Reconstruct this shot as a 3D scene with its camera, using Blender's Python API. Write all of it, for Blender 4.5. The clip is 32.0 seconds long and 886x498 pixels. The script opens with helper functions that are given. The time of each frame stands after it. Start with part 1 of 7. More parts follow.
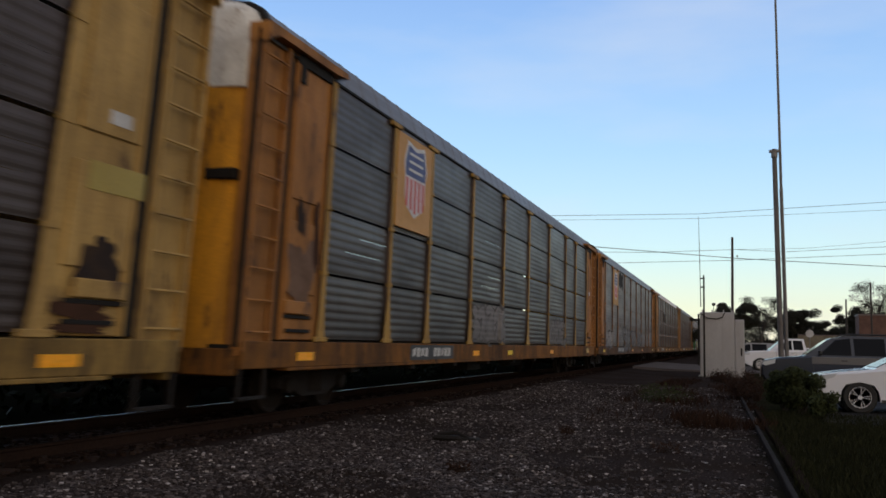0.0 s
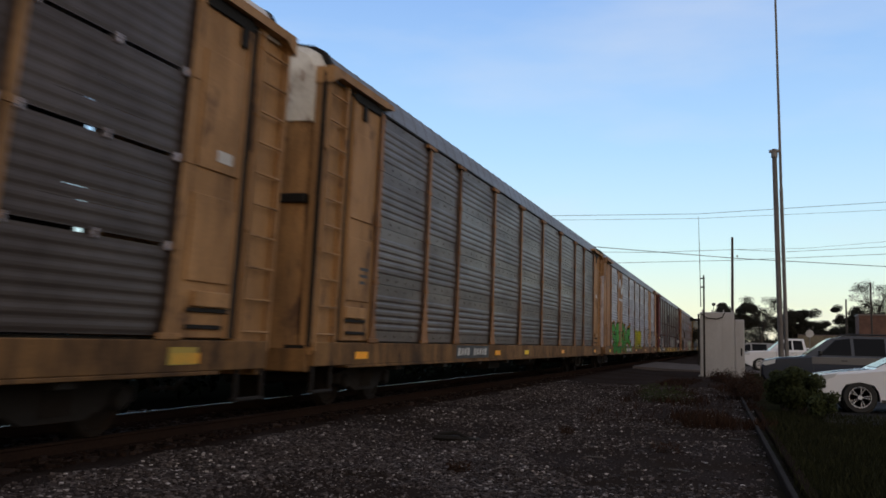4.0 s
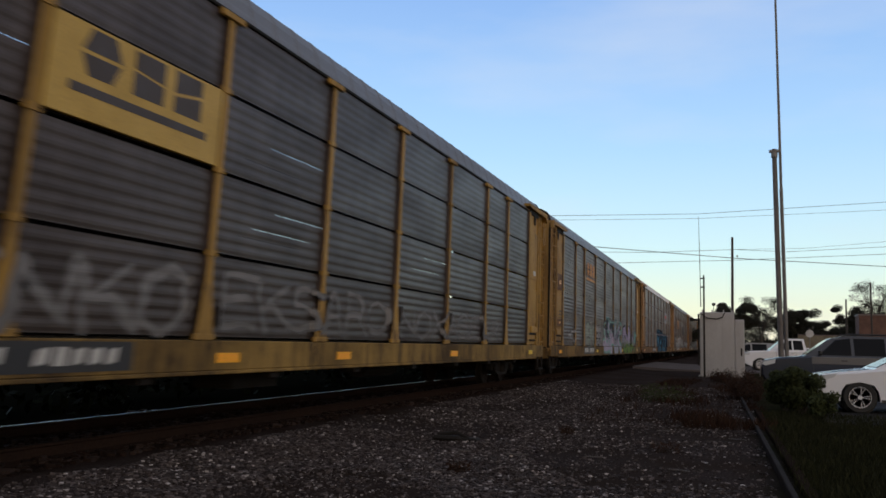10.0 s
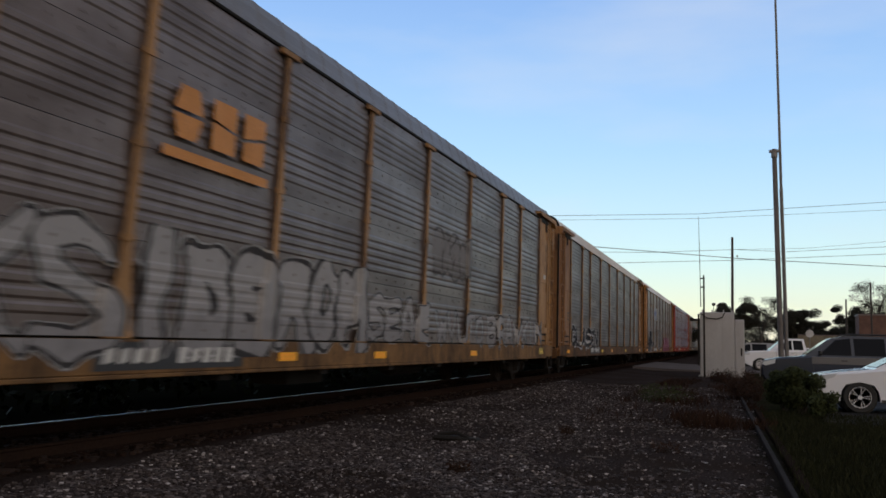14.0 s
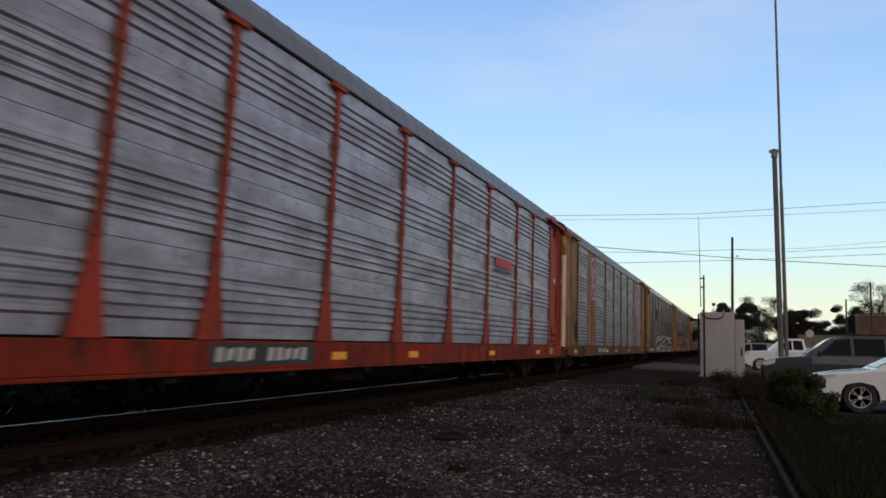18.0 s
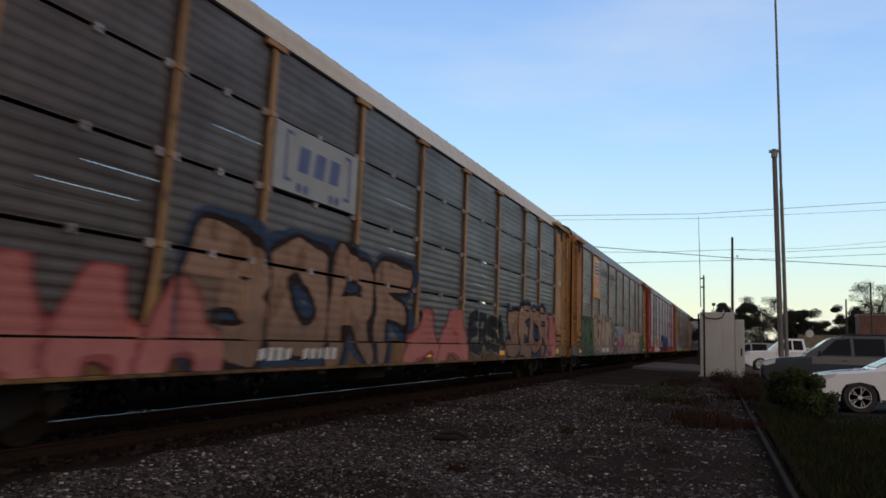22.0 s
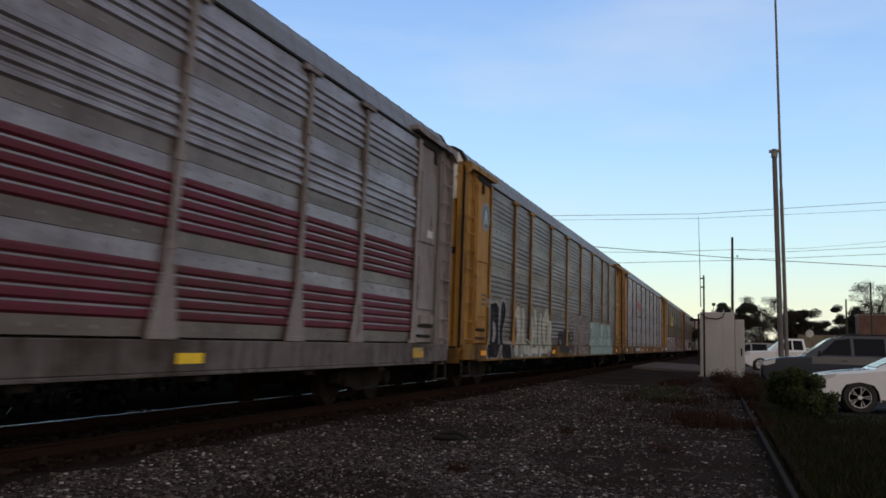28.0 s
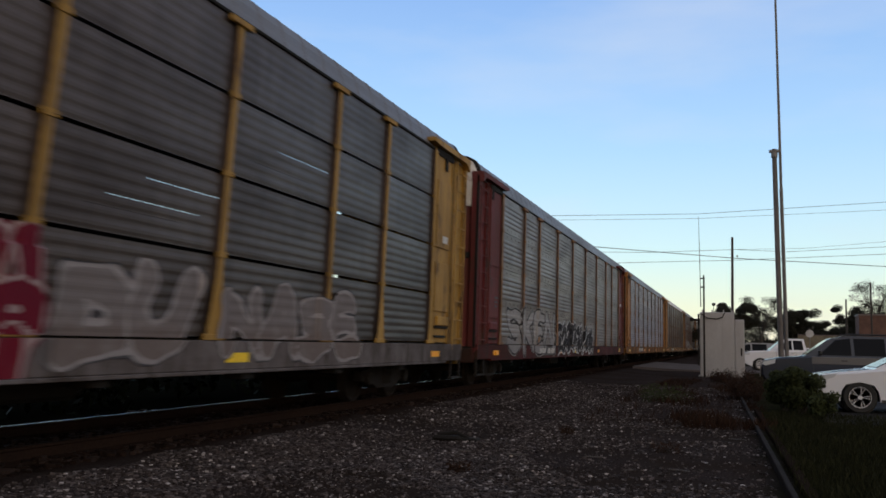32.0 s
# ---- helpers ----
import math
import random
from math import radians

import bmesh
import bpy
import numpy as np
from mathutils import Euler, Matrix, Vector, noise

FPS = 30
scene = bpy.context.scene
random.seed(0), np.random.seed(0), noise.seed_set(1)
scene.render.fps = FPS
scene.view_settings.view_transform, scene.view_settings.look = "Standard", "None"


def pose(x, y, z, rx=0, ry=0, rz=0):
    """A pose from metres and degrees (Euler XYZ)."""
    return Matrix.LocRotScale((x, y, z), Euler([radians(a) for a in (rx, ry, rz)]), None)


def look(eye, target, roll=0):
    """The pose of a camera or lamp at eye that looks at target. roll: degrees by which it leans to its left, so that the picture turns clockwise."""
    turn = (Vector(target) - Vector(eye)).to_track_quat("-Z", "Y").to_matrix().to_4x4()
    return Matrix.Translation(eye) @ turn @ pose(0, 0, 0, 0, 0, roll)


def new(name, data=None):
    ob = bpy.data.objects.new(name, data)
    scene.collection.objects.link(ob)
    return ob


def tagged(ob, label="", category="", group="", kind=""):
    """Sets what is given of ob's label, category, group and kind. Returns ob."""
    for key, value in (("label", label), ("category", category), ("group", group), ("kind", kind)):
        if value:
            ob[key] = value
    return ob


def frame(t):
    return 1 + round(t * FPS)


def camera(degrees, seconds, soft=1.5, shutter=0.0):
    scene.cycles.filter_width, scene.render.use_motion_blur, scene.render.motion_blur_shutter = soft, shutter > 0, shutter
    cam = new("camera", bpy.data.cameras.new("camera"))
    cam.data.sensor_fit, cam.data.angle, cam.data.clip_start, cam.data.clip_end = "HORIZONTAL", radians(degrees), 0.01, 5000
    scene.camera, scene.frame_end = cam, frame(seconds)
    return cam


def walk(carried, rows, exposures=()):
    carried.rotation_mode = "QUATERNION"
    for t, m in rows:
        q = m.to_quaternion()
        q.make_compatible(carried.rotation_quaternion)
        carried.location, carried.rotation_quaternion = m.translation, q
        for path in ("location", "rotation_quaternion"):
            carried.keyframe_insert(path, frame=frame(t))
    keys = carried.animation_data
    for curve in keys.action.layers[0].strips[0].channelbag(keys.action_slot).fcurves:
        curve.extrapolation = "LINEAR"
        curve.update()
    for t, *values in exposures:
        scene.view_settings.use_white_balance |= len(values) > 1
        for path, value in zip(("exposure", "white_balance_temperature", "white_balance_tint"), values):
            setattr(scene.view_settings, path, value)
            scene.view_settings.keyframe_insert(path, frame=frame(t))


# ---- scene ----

# camera: stands still beside the track, 5.67 m from the train's side
L = 28.6                     # length of one railcar over couplers
RAIL = 0.24                  # rail head above the car park
EYE_Z = RAIL + 1.10
TRACK_X = -7.27
cam = camera(55.07, 32.0, soft=1.6, shutter=0.78)
scene.cycles.rolling_shutter_type, scene.cycles.rolling_shutter_duration = "TOP", 0.26
EYE = pose(0, 0, EYE_Z, 96.2, 0, 19.04) @ pose(0, 0, 0, 0, 0, 1.383)
walk(cam, [(0.0, EYE), (32.0, EYE)], exposures=[(0.0, 0.0), (32.0, 0.0)])

# ---- light ----
world = bpy.data.worlds.new("evening_sky")
scene.world = world
world.use_nodes = True
wn, wl = world.node_tree.nodes, world.node_tree.links
sky = wn.new("ShaderNodeTexSky")
sky.sky_type = "NISHITA"
sky.sun_disc = False
sky.sun_elevation = radians(5)
sky.sun_rotation = radians(140)
sky.air_density, sky.dust_density, sky.ozone_density = 1.0, 0.5, 2.0
# clear evening: pale yellow-green over the horizon, blue above, dimmer away from the set sun
tc, sp = wn.new("ShaderNodeTexCoord"), wn.new("ShaderNodeSeparateXYZ")
wl.new(tc.outputs["Generated"], sp.inputs[0])
glow, back, away = (wn.new("ShaderNodeValToRGB") for _ in range(3))
wl.new(sp.outputs[2], glow.inputs[0])
wl.new(sp.outputs[2], back.inputs[0])
for r, stops in ((glow, [(0.0, (0.80, 0.76, 0.64)), (0.04, (0.79, 0.84, 0.68)), (0.10, (0.61, 0.81, 0.86)), (0.22, (0.41, 0.645, 0.955)), (0.38, (0.265, 0.45, 0.83)), (0.7, (0.29, 0.37, 0.52)), (1.0, (0.27, 0.32, 0.43))]),
                 (back, [(0.0, (0.20, 0.15, 0.135)), (0.12, (0.33, 0.27, 0.25)), (0.34, (0.72, 0.63, 0.60)), (0.70, (0.52, 0.50, 0.52)), (1.0, (0.27, 0.32, 0.43))]),
                 (away, [(0.50, (0, 0, 0)), (0.88, (1, 1, 1))])):
    e = r.color_ramp.elements
    while len(e) < len(stops):
        e.new(0.5)
    for x, (p, c) in zip(e, stops):
        x.position, x.color = p, (*c, 1)
west = wn.new("ShaderNodeVectorMath")          # towards the afterglow
west.operation = "DOT_PRODUCT"
west.inputs[1].default_value = (-0.45, 0.89, 0.0)
wl.new(tc.outputs["Generated"], west.inputs[0])
half = wn.new("ShaderNodeMath")
half.operation = "MULTIPLY_ADD"
half.inputs[1].default_value, half.inputs[2].default_value = 0.5, 0.5
wl.new(west.outputs["Value"], half.inputs[0])
wl.new(half.outputs[0], away.inputs[0])
# thin streaks of high cloud
mp = wn.new("ShaderNodeMapping")
mp.inputs["Scale"].default_value = (1.2, 1.2, 4.5)
mp.inputs["Rotation"].default_value = (0.0, 0.5, 0.0)
wl.new(tc.outputs["Generated"], mp.inputs[0])
cl = wn.new("ShaderNodeTexNoise")
cl.inputs["Scale"].default_value, cl.inputs["Detail"].default_value = 2.3, 6
wl.new(mp.outputs[0], cl.inputs["Vector"])
cr = wn.new("ShaderNodeValToRGB")
cr.color_ramp.elements[0].position, cr.color_ramp.elements[1].position = 0.50, 0.76
cr.color_ramp.elements[1].color = (0.36, 0.36, 0.36, 1)
wl.new(cl.outputs["Fac"], cr.inputs[0])


def sky_mix(fac, a, b, mode="MIX"):
    m = wn.new("ShaderNodeMix")
    m.data_type, m.blend_type = "RGBA", mode
    for s, v in ((0, fac), (6, a), (7, b)):
        if isinstance(v, (float, tuple)):
            m.inputs[s].default_value = v
        else:
            wl.new(v, m.inputs[s])
    return m.outputs[2]


base = sky_mix(away.outputs[0], back.outputs[0], glow.outputs[0])
base = sky_mix(0.06, base, sky.outputs[0])
base = sky_mix(cr.outputs[0], base, (0.72, 0.78, 0.88, 1.0))
wl.new(base, wn["Background"].inputs[0])
wn["Background"].inputs["Strength"].default_value = 1.0
sun = new("sun", bpy.data.lights.new("sun", "SUN"))
sun.data.energy, sun.data.angle, sun.data.color = 0.55, radians(50), (1, 0.76, 0.54)
sun.matrix_world = look((0, 0, 50), (-30, 40, 38))


# ---- materials ----
MATS = {}


def shader(name):
    m = bpy.data.materials.new(name)
    m.use_nodes = True
    n, l = m.node_tree.nodes, m.node_tree.links
    return m, n, l, n["Principled BSDF"]


def node(n, kind, **sets):
    x = n.new(kind)
    for k, v in sets.items():
        x.inputs[k].default_value = v
    return x


def noise_at(n, l, co, scale, detail=4, stretch=(1, 1, 1), rough=0.55):
    mp = n.new("ShaderNodeMapping")
    mp.inputs["Scale"].default_value = stretch
    l.new(co, mp.inputs[0])
    t = node(n, "ShaderNodeTexNoise", Scale=scale, Detail=detail, Roughness=rough)
    l.new(mp.outputs[0], t.inputs["Vector"])
    return t.outputs["Fac"]


def ramp(n, l, fac, stops, mode="LINEAR"):
    r = n.new("ShaderNodeValToRGB")
    r.color_ramp.interpolation = mode
    e = r.color_ramp.elements
    while len(e) < len(stops):
        e.new(0.5)
    for x, (p, c) in zip(e, stops):
        x.position = p
        x.color = (*c, 1) if len(c) == 3 else c
    l.new(fac, r.inputs[0])
    return r.outputs[0]


def mixed(n, l, fac, a, b, mode="MIX"):
    m = n.new("ShaderNodeMix")
    m.data_type, m.blend_type = "RGBA", mode
    for s, v in ((0, fac), (6, a), (7, b)):
        if isinstance(v, (int, float)):
            m.inputs[s].default_value = v
        elif isinstance(v, tuple):
            m.inputs[s].default_value = (*v, 1)
        else:
            l.new(v, m.inputs[s])
    return m.outputs[2]


def coords(n, l, shift=True):
    """Object coordinates, shifted for each object so that alike pieces differ."""
    tc = n.new("ShaderNodeTexCoord")
    if not shift:
        return tc.outputs["Object"]
    oi = n.new("ShaderNodeObjectInfo")
    mul = n.new("ShaderNodeMath")
    mul.operation = "MULTIPLY"
    mul.inputs[1].default_value = 37
    l.new(oi.outputs["Random"], mul.inputs[0])
    add = n.new("ShaderNodeVectorMath")
    l.new(tc.outputs["Object"], add.inputs[0])
    l.new(mul.outputs[0], add.inputs[1])
    return add.outputs[0]


def bump(n, l, b, height, strength, dist=0.01):
    bp = node(n, "ShaderNodeBump", Strength=strength, Distance=dist)
    l.new(height, bp.inputs["Height"])
    l.new(bp.outputs[0], b.inputs["Normal"])


def surface(name, col, dirt=(0.05, 0.04, 0.035), amount=0.4, rough=0.6, metal=0.0, scale=1.5, grain=40, stretch=(1, 1, 1), bumps=0.2, rust=None, spec=0.5, streak=0.0, cover=(0.42, 0.72)):
    """A painted, metal or mineral surface with stains at two scales and a fine grain."""
    if name in MATS:
        return MATS[name]
    m, n, l, b = shader(name)
    co = coords(n, l)
    big = noise_at(n, l, co, scale, 6, stretch, 0.62)
    small = noise_at(n, l, co, grain, 3)
    f1 = ramp(n, l, big, [(cover[0], (0, 0, 0)), (cover[1], (amount, amount, amount))])
    c = mixed(n, l, f1, col, dirt)
    f2 = ramp(n, l, small, [(0.3, (0.82, 0.82, 0.82)), (0.7, (1.12, 1.12, 1.12))])
    c = mixed(n, l, 1.0, c, f2, "MULTIPLY")
    if rust:
        r = noise_at(n, l, co, scale * 2.7, 8, (1, 1, 0.35), 0.7)
        c = mixed(n, l, ramp(n, l, r, [(0.56, (0, 0, 0)), (0.64, (0.85, 0.85, 0.85))]), c, rust)
    if streak:                                 # runs of dirt down the surface
        s1 = noise_at(n, l, co, 2.2, 5, (1, 1.6, 0.16), 0.65)
        c = mixed(n, l, ramp(n, l, s1, [(0.46, (0, 0, 0)), (0.70, (streak,) * 3)]), c, dirt)
        s2 = noise_at(n, l, co, 8.0, 4, (1, 1.3, 0.22), 0.6)
        c = mixed(n, l, ramp(n, l, s2, [(0.52, (0, 0, 0)), (0.72, (streak * 0.9,) * 3)]), c, dirt)
    l.new(c, b.inputs["Base Color"])
    rr = ramp(n, l, big, [(0.3, (rough * 0.85,) * 3), (0.8, (min(1, rough * 1.25),) * 3)])
    l.new(rr, b.inputs["Roughness"])
    b.inputs["Metallic"].default_value = metal
    b.inputs["Specular IOR Level"].default_value = spec
    bump(n, l, b, small, bumps)
    MATS[name] = m
    return m


def plain(name, col, rough=0.5, metal=0.0, **more):
    if name not in MATS:
        m, n, l, b = shader(name)
        b.inputs["Base Color"].default_value = (*col, 1)
        b.inputs["Roughness"].default_value = rough
        b.inputs["Metallic"].default_value = metal
        for k, v in more.items():
            b.inputs[k].default_value = v
        MATS[name] = m
    return MATS[name]


def car_paint(name, col):
    return surface("paint_" + name, col, dirt=(0.055, 0.032, 0.02), amount=0.6, rough=0.7, spec=0.3, scale=0.9, stretch=(1, 1, 0.45), rust=(0.05, 0.024, 0.014), streak=0.32)


PAINT = {
    "yellow": (0.40, 0.235, 0.050), "cream": (0.46, 0.29, 0.085), "orange": (0.355, 0.150, 0.030), "tan": (0.365, 0.200, 0.080),
    "maroon": (0.115, 0.012, 0.013), "red": (0.36, 0.032, 0.011), "brown": (0.26, 0.125, 0.048), "grey": (0.24, 0.215, 0.22), "crimson": (0.11, 0.011, 0.032), "faded": (0.33, 0.175, 0.075), "gold": (0.36, 0.185, 0.030), "beige": (0.27, 0.215, 0.135), "amber": (0.74, 0.33, 0.012), "ochre": (0.345, 0.205, 0.060)}
METAL = {
    "dark": ((0.073, 0.063, 0.059), 0.66), "iron": ((0.080, 0.070, 0.067), 0.66), "umber": ((0.060, 0.047, 0.039), 0.65), "slate": ((0.160, 0.145, 0.141), 0.62), "weathered": ((0.115, 0.095, 0.085), 0.58),
    "dull": ((0.24, 0.23, 0.225), 0.35), "bright": ((0.41, 0.41, 0.42), 0.55), "galv": ((0.30, 0.295, 0.297), 0.5), "zinc": ((0.155, 0.15, 0.152), 0.45)}


def paint(k):
    return car_paint(k, PAINT[k])


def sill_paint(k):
    """The lower sills: shade darkened into the base colour, caked with brown road dirt."""
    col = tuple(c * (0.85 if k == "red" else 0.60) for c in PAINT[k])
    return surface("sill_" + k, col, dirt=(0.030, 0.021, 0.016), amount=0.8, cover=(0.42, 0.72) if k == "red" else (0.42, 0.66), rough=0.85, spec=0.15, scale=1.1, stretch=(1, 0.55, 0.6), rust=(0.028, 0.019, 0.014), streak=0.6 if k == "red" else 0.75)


def sheet(k):
    col, met = METAL[k]
    cool = k in ("bright", "galv", "dull")
    col = (col[0] * 1.01, col[1] * 0.98, col[2] * 1.09) if cool else (col[0] * 1.12, col[1] * 0.97, col[2] * 0.89)
    return surface("sheet_" + k, col, dirt=(col[0] * 0.42, col[1] * 0.385, col[2] * 0.37), amount=0.8, rough=0.44, metal=met, scale=2.0 if cool else 1.1, stretch=(1, 0.4, 1.5), grain=60, bumps=0.12, streak=0.45)


# ---- mesh building ----
class Build:
    """Collects vertices and faces of one mesh."""

    def __init__(self):
        self.v, self.f, self.m = [], [], []

    def add(self, verts, faces, mat=0):
        k = len(self.v)
        self.v += verts
        self.f += [tuple(i + k for i in f) for f in faces]
        self.m += [mat] * len(faces)
        return self

    def box(self, x0, x1, y0, y1, z0, z1, mat=0):
        vs = [(x, y, z) for x in (x0, x1) for y in (y0, y1) for z in (z0, z1)]
        return self.add(vs, [(0, 1, 3, 2), (4, 6, 7, 5), (0, 4, 5, 1), (2, 3, 7, 6), (0, 2, 6, 4), (1, 5, 7, 3)], mat)

    def bevelled(self, x0, x1, y0, y1, z0, z1, c=0.01, mat=0):
        """A box with its edges cut off."""
        vs, ids = [], {}
        xs, ys, zs = (x0, x1), (y0, y1), (z0, z1)
        for i in (0, 1):
            for j in (0, 1):
                for k in (0, 1):
                    p = (xs[i], ys[j], zs[k])
                    s = (c if i == 0 else -c, c if j == 0 else -c, c if k == 0 else -c)
                    for a in range(3):
                        ids[i, j, k, a] = len(vs)
                        vs.append(tuple(p[q] + (s[q] if q != a else 0) for q in range(3)))
        fs = []
        for a in range(3):
            b, d = (a + 1) % 3, (a + 2) % 3
            for s in (0, 1):
                loop = []
                for u, w in ((0, 0), (1, 0), (1, 1), (0, 1)):
                    key = [0, 0, 0]
                    key[a], key[b], key[d] = s, u, w
                    loop.append(ids[(*key, a)])
                fs.append(tuple(loop if s else loop[::-1]))
            for u in (0, 1):
                for w in (0, 1):
                    k0, k1 = [0, 0, 0], [0, 0, 0]
                    k0[a], k1[a] = 0, 1
                    k0[b] = k1[b] = u
                    k0[d] = k1[d] = w
                    q = (ids[(*k0, b)], ids[(*k1, b)], ids[(*k1, d)], ids[(*k0, d)])
                    fs.append(q if u == w else q[::-1])
        for i in (0, 1):
            for j in (0, 1):
                for k in (0, 1):
                    q = tuple(ids[i, j, k, a] for a in range(3))
                    fs.append(q if (i + j + k) % 2 else q[::-1])
        return self.add(vs, fs, mat)

    def tube(self, path, r, sides=8, mat=0, r1=None):
        """A round bar along a list of points."""
        rings, vs, fs = [], [], []
        pts = [Vector(p) for p in path]
        for i, p in enumerate(pts):
            d = (pts[min(i + 1, len(pts) - 1)] - pts[max(i - 1, 0)]).normalized()
            a = d.orthogonal().normalized() if i == 0 else (a - d * a.dot(d)).normalized()
            b = d.cross(a)
            rr = r if r1 is None else r + (r1 - r) * i / (len(pts) - 1)
            vs += [tuple(p + (a * math.cos(t) + b * math.sin(t)) * rr) for t in (2 * math.pi * s / sides for s in range(sides))]
        for i in range(len(pts) - 1):
            for s in range(sides):
                q = (s + 1) % sides
                fs.append((i * sides + s, i * sides + q, (i + 1) * sides + q, (i + 1) * sides + s))
        fs += [tuple(range(sides))[::-1], tuple(range(len(vs) - sides, len(vs)))]
        return self.add(vs, fs, mat)

    def lathe(self, profile, axis, centre, sides=24, mat=0):
        """Turns (radius, along) points round the x, y or z axis through centre."""
        vs, fs = [], []
        for r, h in profile:
            for s in range(sides):
                t = 2 * math.pi * s / sides
                p = {"x": (h, r * math.cos(t), r * math.sin(t)), "y": (r * math.sin(t), h, r * math.cos(t)), "z": (r * math.cos(t), r * math.sin(t), h)}[axis]
                vs.append(tuple(p[i] + centre[i] for i in range(3)))
        for i in range(len(profile) - 1):
            for s in range(sides):
                q = (s + 1) % sides
                fs.append((i * sides + s, i * sides + q, (i + 1) * sides + q, (i + 1) * sides + s))
        fs += [tuple(range(sides))[::-1], tuple(range(len(vs) - sides, len(vs)))]
        return self.add(vs, fs, mat)

    def extrude(self, outline, y0, y1, mat=0, closed=True, caps=True):
        """Draws an (x, z) outline out along y."""
        k = len(outline)
        vs = [(x, y0, z) for x, z in outline] + [(x, y1, z) for x, z in outline]
        fs = [(i, (i + 1) % k, (i + 1) % k + k, i + k) for i in range(k if closed else k - 1)]
        if caps and closed:
            fs += [tuple(range(k))[::-1], tuple(range(k, 2 * k))]
        return self.add(vs, fs, mat)

    def prism(self, outline, z0, z1, mat=0):
        """Draws an (x, y) outline up along z."""
        k = len(outline)
        vs = [(x, y, z0) for x, y in outline] + [(x, y, z1) for x, y in outline]
        fs = [(i, (i + 1) % k, (i + 1) % k + k, i + k) for i in range(k)] + [tuple(range(k))[::-1], tuple(range(k, 2 * k))]
        return self.add(vs, fs, mat)

    def slab(self, outline, x0, x1, mat=0):
        """Draws a (y, z) outline out along x."""
        k = len(outline)
        vs = [(x0, y, z) for y, z in outline] + [(x1, y, z) for y, z in outline]
        fs = [(i, (i + 1) % k, (i + 1) % k + k, i + k) for i in range(k)]
        fs += [tuple(range(k))[::-1], tuple(range(k, 2 * k))]
        return self.add(vs, fs, mat)

    def moved(self, dz):
        self.v = [(x, y, z + dz) for x, y, z in self.v]
        return self

    def mesh(self, name, mats, smooth=False):
        me = bpy.data.meshes.new(name)
        me.from_pydata(self.v, [], self.f)
        for m in mats if isinstance(mats, (list, tuple)) else [mats]:
            me.materials.append(m)
        if len(me.materials) > 1:
            me.polygons.foreach_set("material_index", self.m)
        bm = bmesh.new()
        bm.from_mesh(me)
        bmesh.ops.recalc_face_normals(bm, faces=bm.faces)
        bm.to_mesh(me)
        bm.free()
        if smooth:
            me.shade_smooth() if smooth is True else me.polygons.foreach_set("use_smooth", [True] * len(me.polygons))
        me.update()
        return me


def part(name, built, mats, parent, label="", at=(0, 0, 0), smooth=False):
    """ONE mesh object under a thing or under a part."""
    me = built if isinstance(built, bpy.types.Mesh) else built.mesh(name, mats, smooth)
    ob = new(name, me)
    ob.location = at
    ob.parent = parent
    return tagged(ob, label)


def thing(name, label, category, at=(0, 0, 0), group="", kind="", turn=0.0):
    ob = new(name)
    ob.empty_display_size = 0.3
    ob.location = at
    ob.rotation_euler = (0, 0, radians(turn))
    return tagged(ob, label, category, group, kind)


# ---- the railcars ----
SIDE = 1.60                  # half the width of a railcar
Z0, ROW = 1.07, 0.976        # lower edge of the side screens, height of one screen row
TOP = Z0 + 4 * ROW
EAVES = 5.17                 # where the roof begins to curve in
POSTS = [0.093, 0.180, 0.250, 0.350, 0.450, 0.550, 0.650, 0.750, 0.820, 0.907]
SCREEN_X = 1.545
BLACK = surface("black_steel", (0.012, 0.011, 0.010), (0.02, 0.015, 0.012), 0.5, 0.85, 0.0, spec=0.2)
GRIME = surface("grimy_steel", (0.014, 0.012, 0.011), (0.024, 0.018, 0.014), 0.6, 0.85, 0.0, spec=0.2)
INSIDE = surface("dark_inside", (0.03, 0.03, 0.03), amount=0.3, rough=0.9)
WHEEL = surface("wheel_steel", (0.015, 0.012, 0.010), (0.026, 0.017, 0.012), 0.5, 0.8, 0.1, spec=0.1)
PALEPLATE = surface("pale_plate", (0.80, 0.70, 0.58), (0.24, 0.18, 0.13), 0.45, 0.45, 0.1, scale=1.4, bumps=0.03)
CLEANWHITE = plain("bolt_white", (0.8, 0.79, 0.76), 0.3)
WHITECAP = surface("white_cap", (0.62, 0.60, 0.55), (0.18, 0.13, 0.09), 0.5, 0.6, scale=2.2, rust=(0.16, 0.08, 0.04))
ROOFS = {
    "grey": surface("roof_grey", (0.155, 0.152, 0.16), (0.085, 0.078, 0.075), 0.5, 0.5, 0.35, scale=0.5, stretch=(1, 0.3, 1)),
    "light": surface("roof_light", (0.56, 0.51, 0.47), (0.32, 0.27, 0.24), 0.45, 0.5, 0.1, scale=0.5, stretch=(1, 0.3, 1)),
    "beige": surface("roof_beige", (0.50, 0.42, 0.33), (0.3, 0.23, 0.17), 0.45, 0.5, 0.1, scale=0.5, stretch=(1, 0.3, 1))}
AMBER = surface("amber_reflector", (0.95, 0.40, 0.006), (0.6, 0.22, 0.01), 0.25, 0.3)
LEMON = surface("lemon_reflector", (0.85, 0.58, 0.012), (0.5, 0.33, 0.02), 0.25, 0.3)
YELLOWPLATE = surface("yellow_placard", (0.34, 0.25, 0.03), (0.2, 0.14, 0.03), 0.4, 0.5)
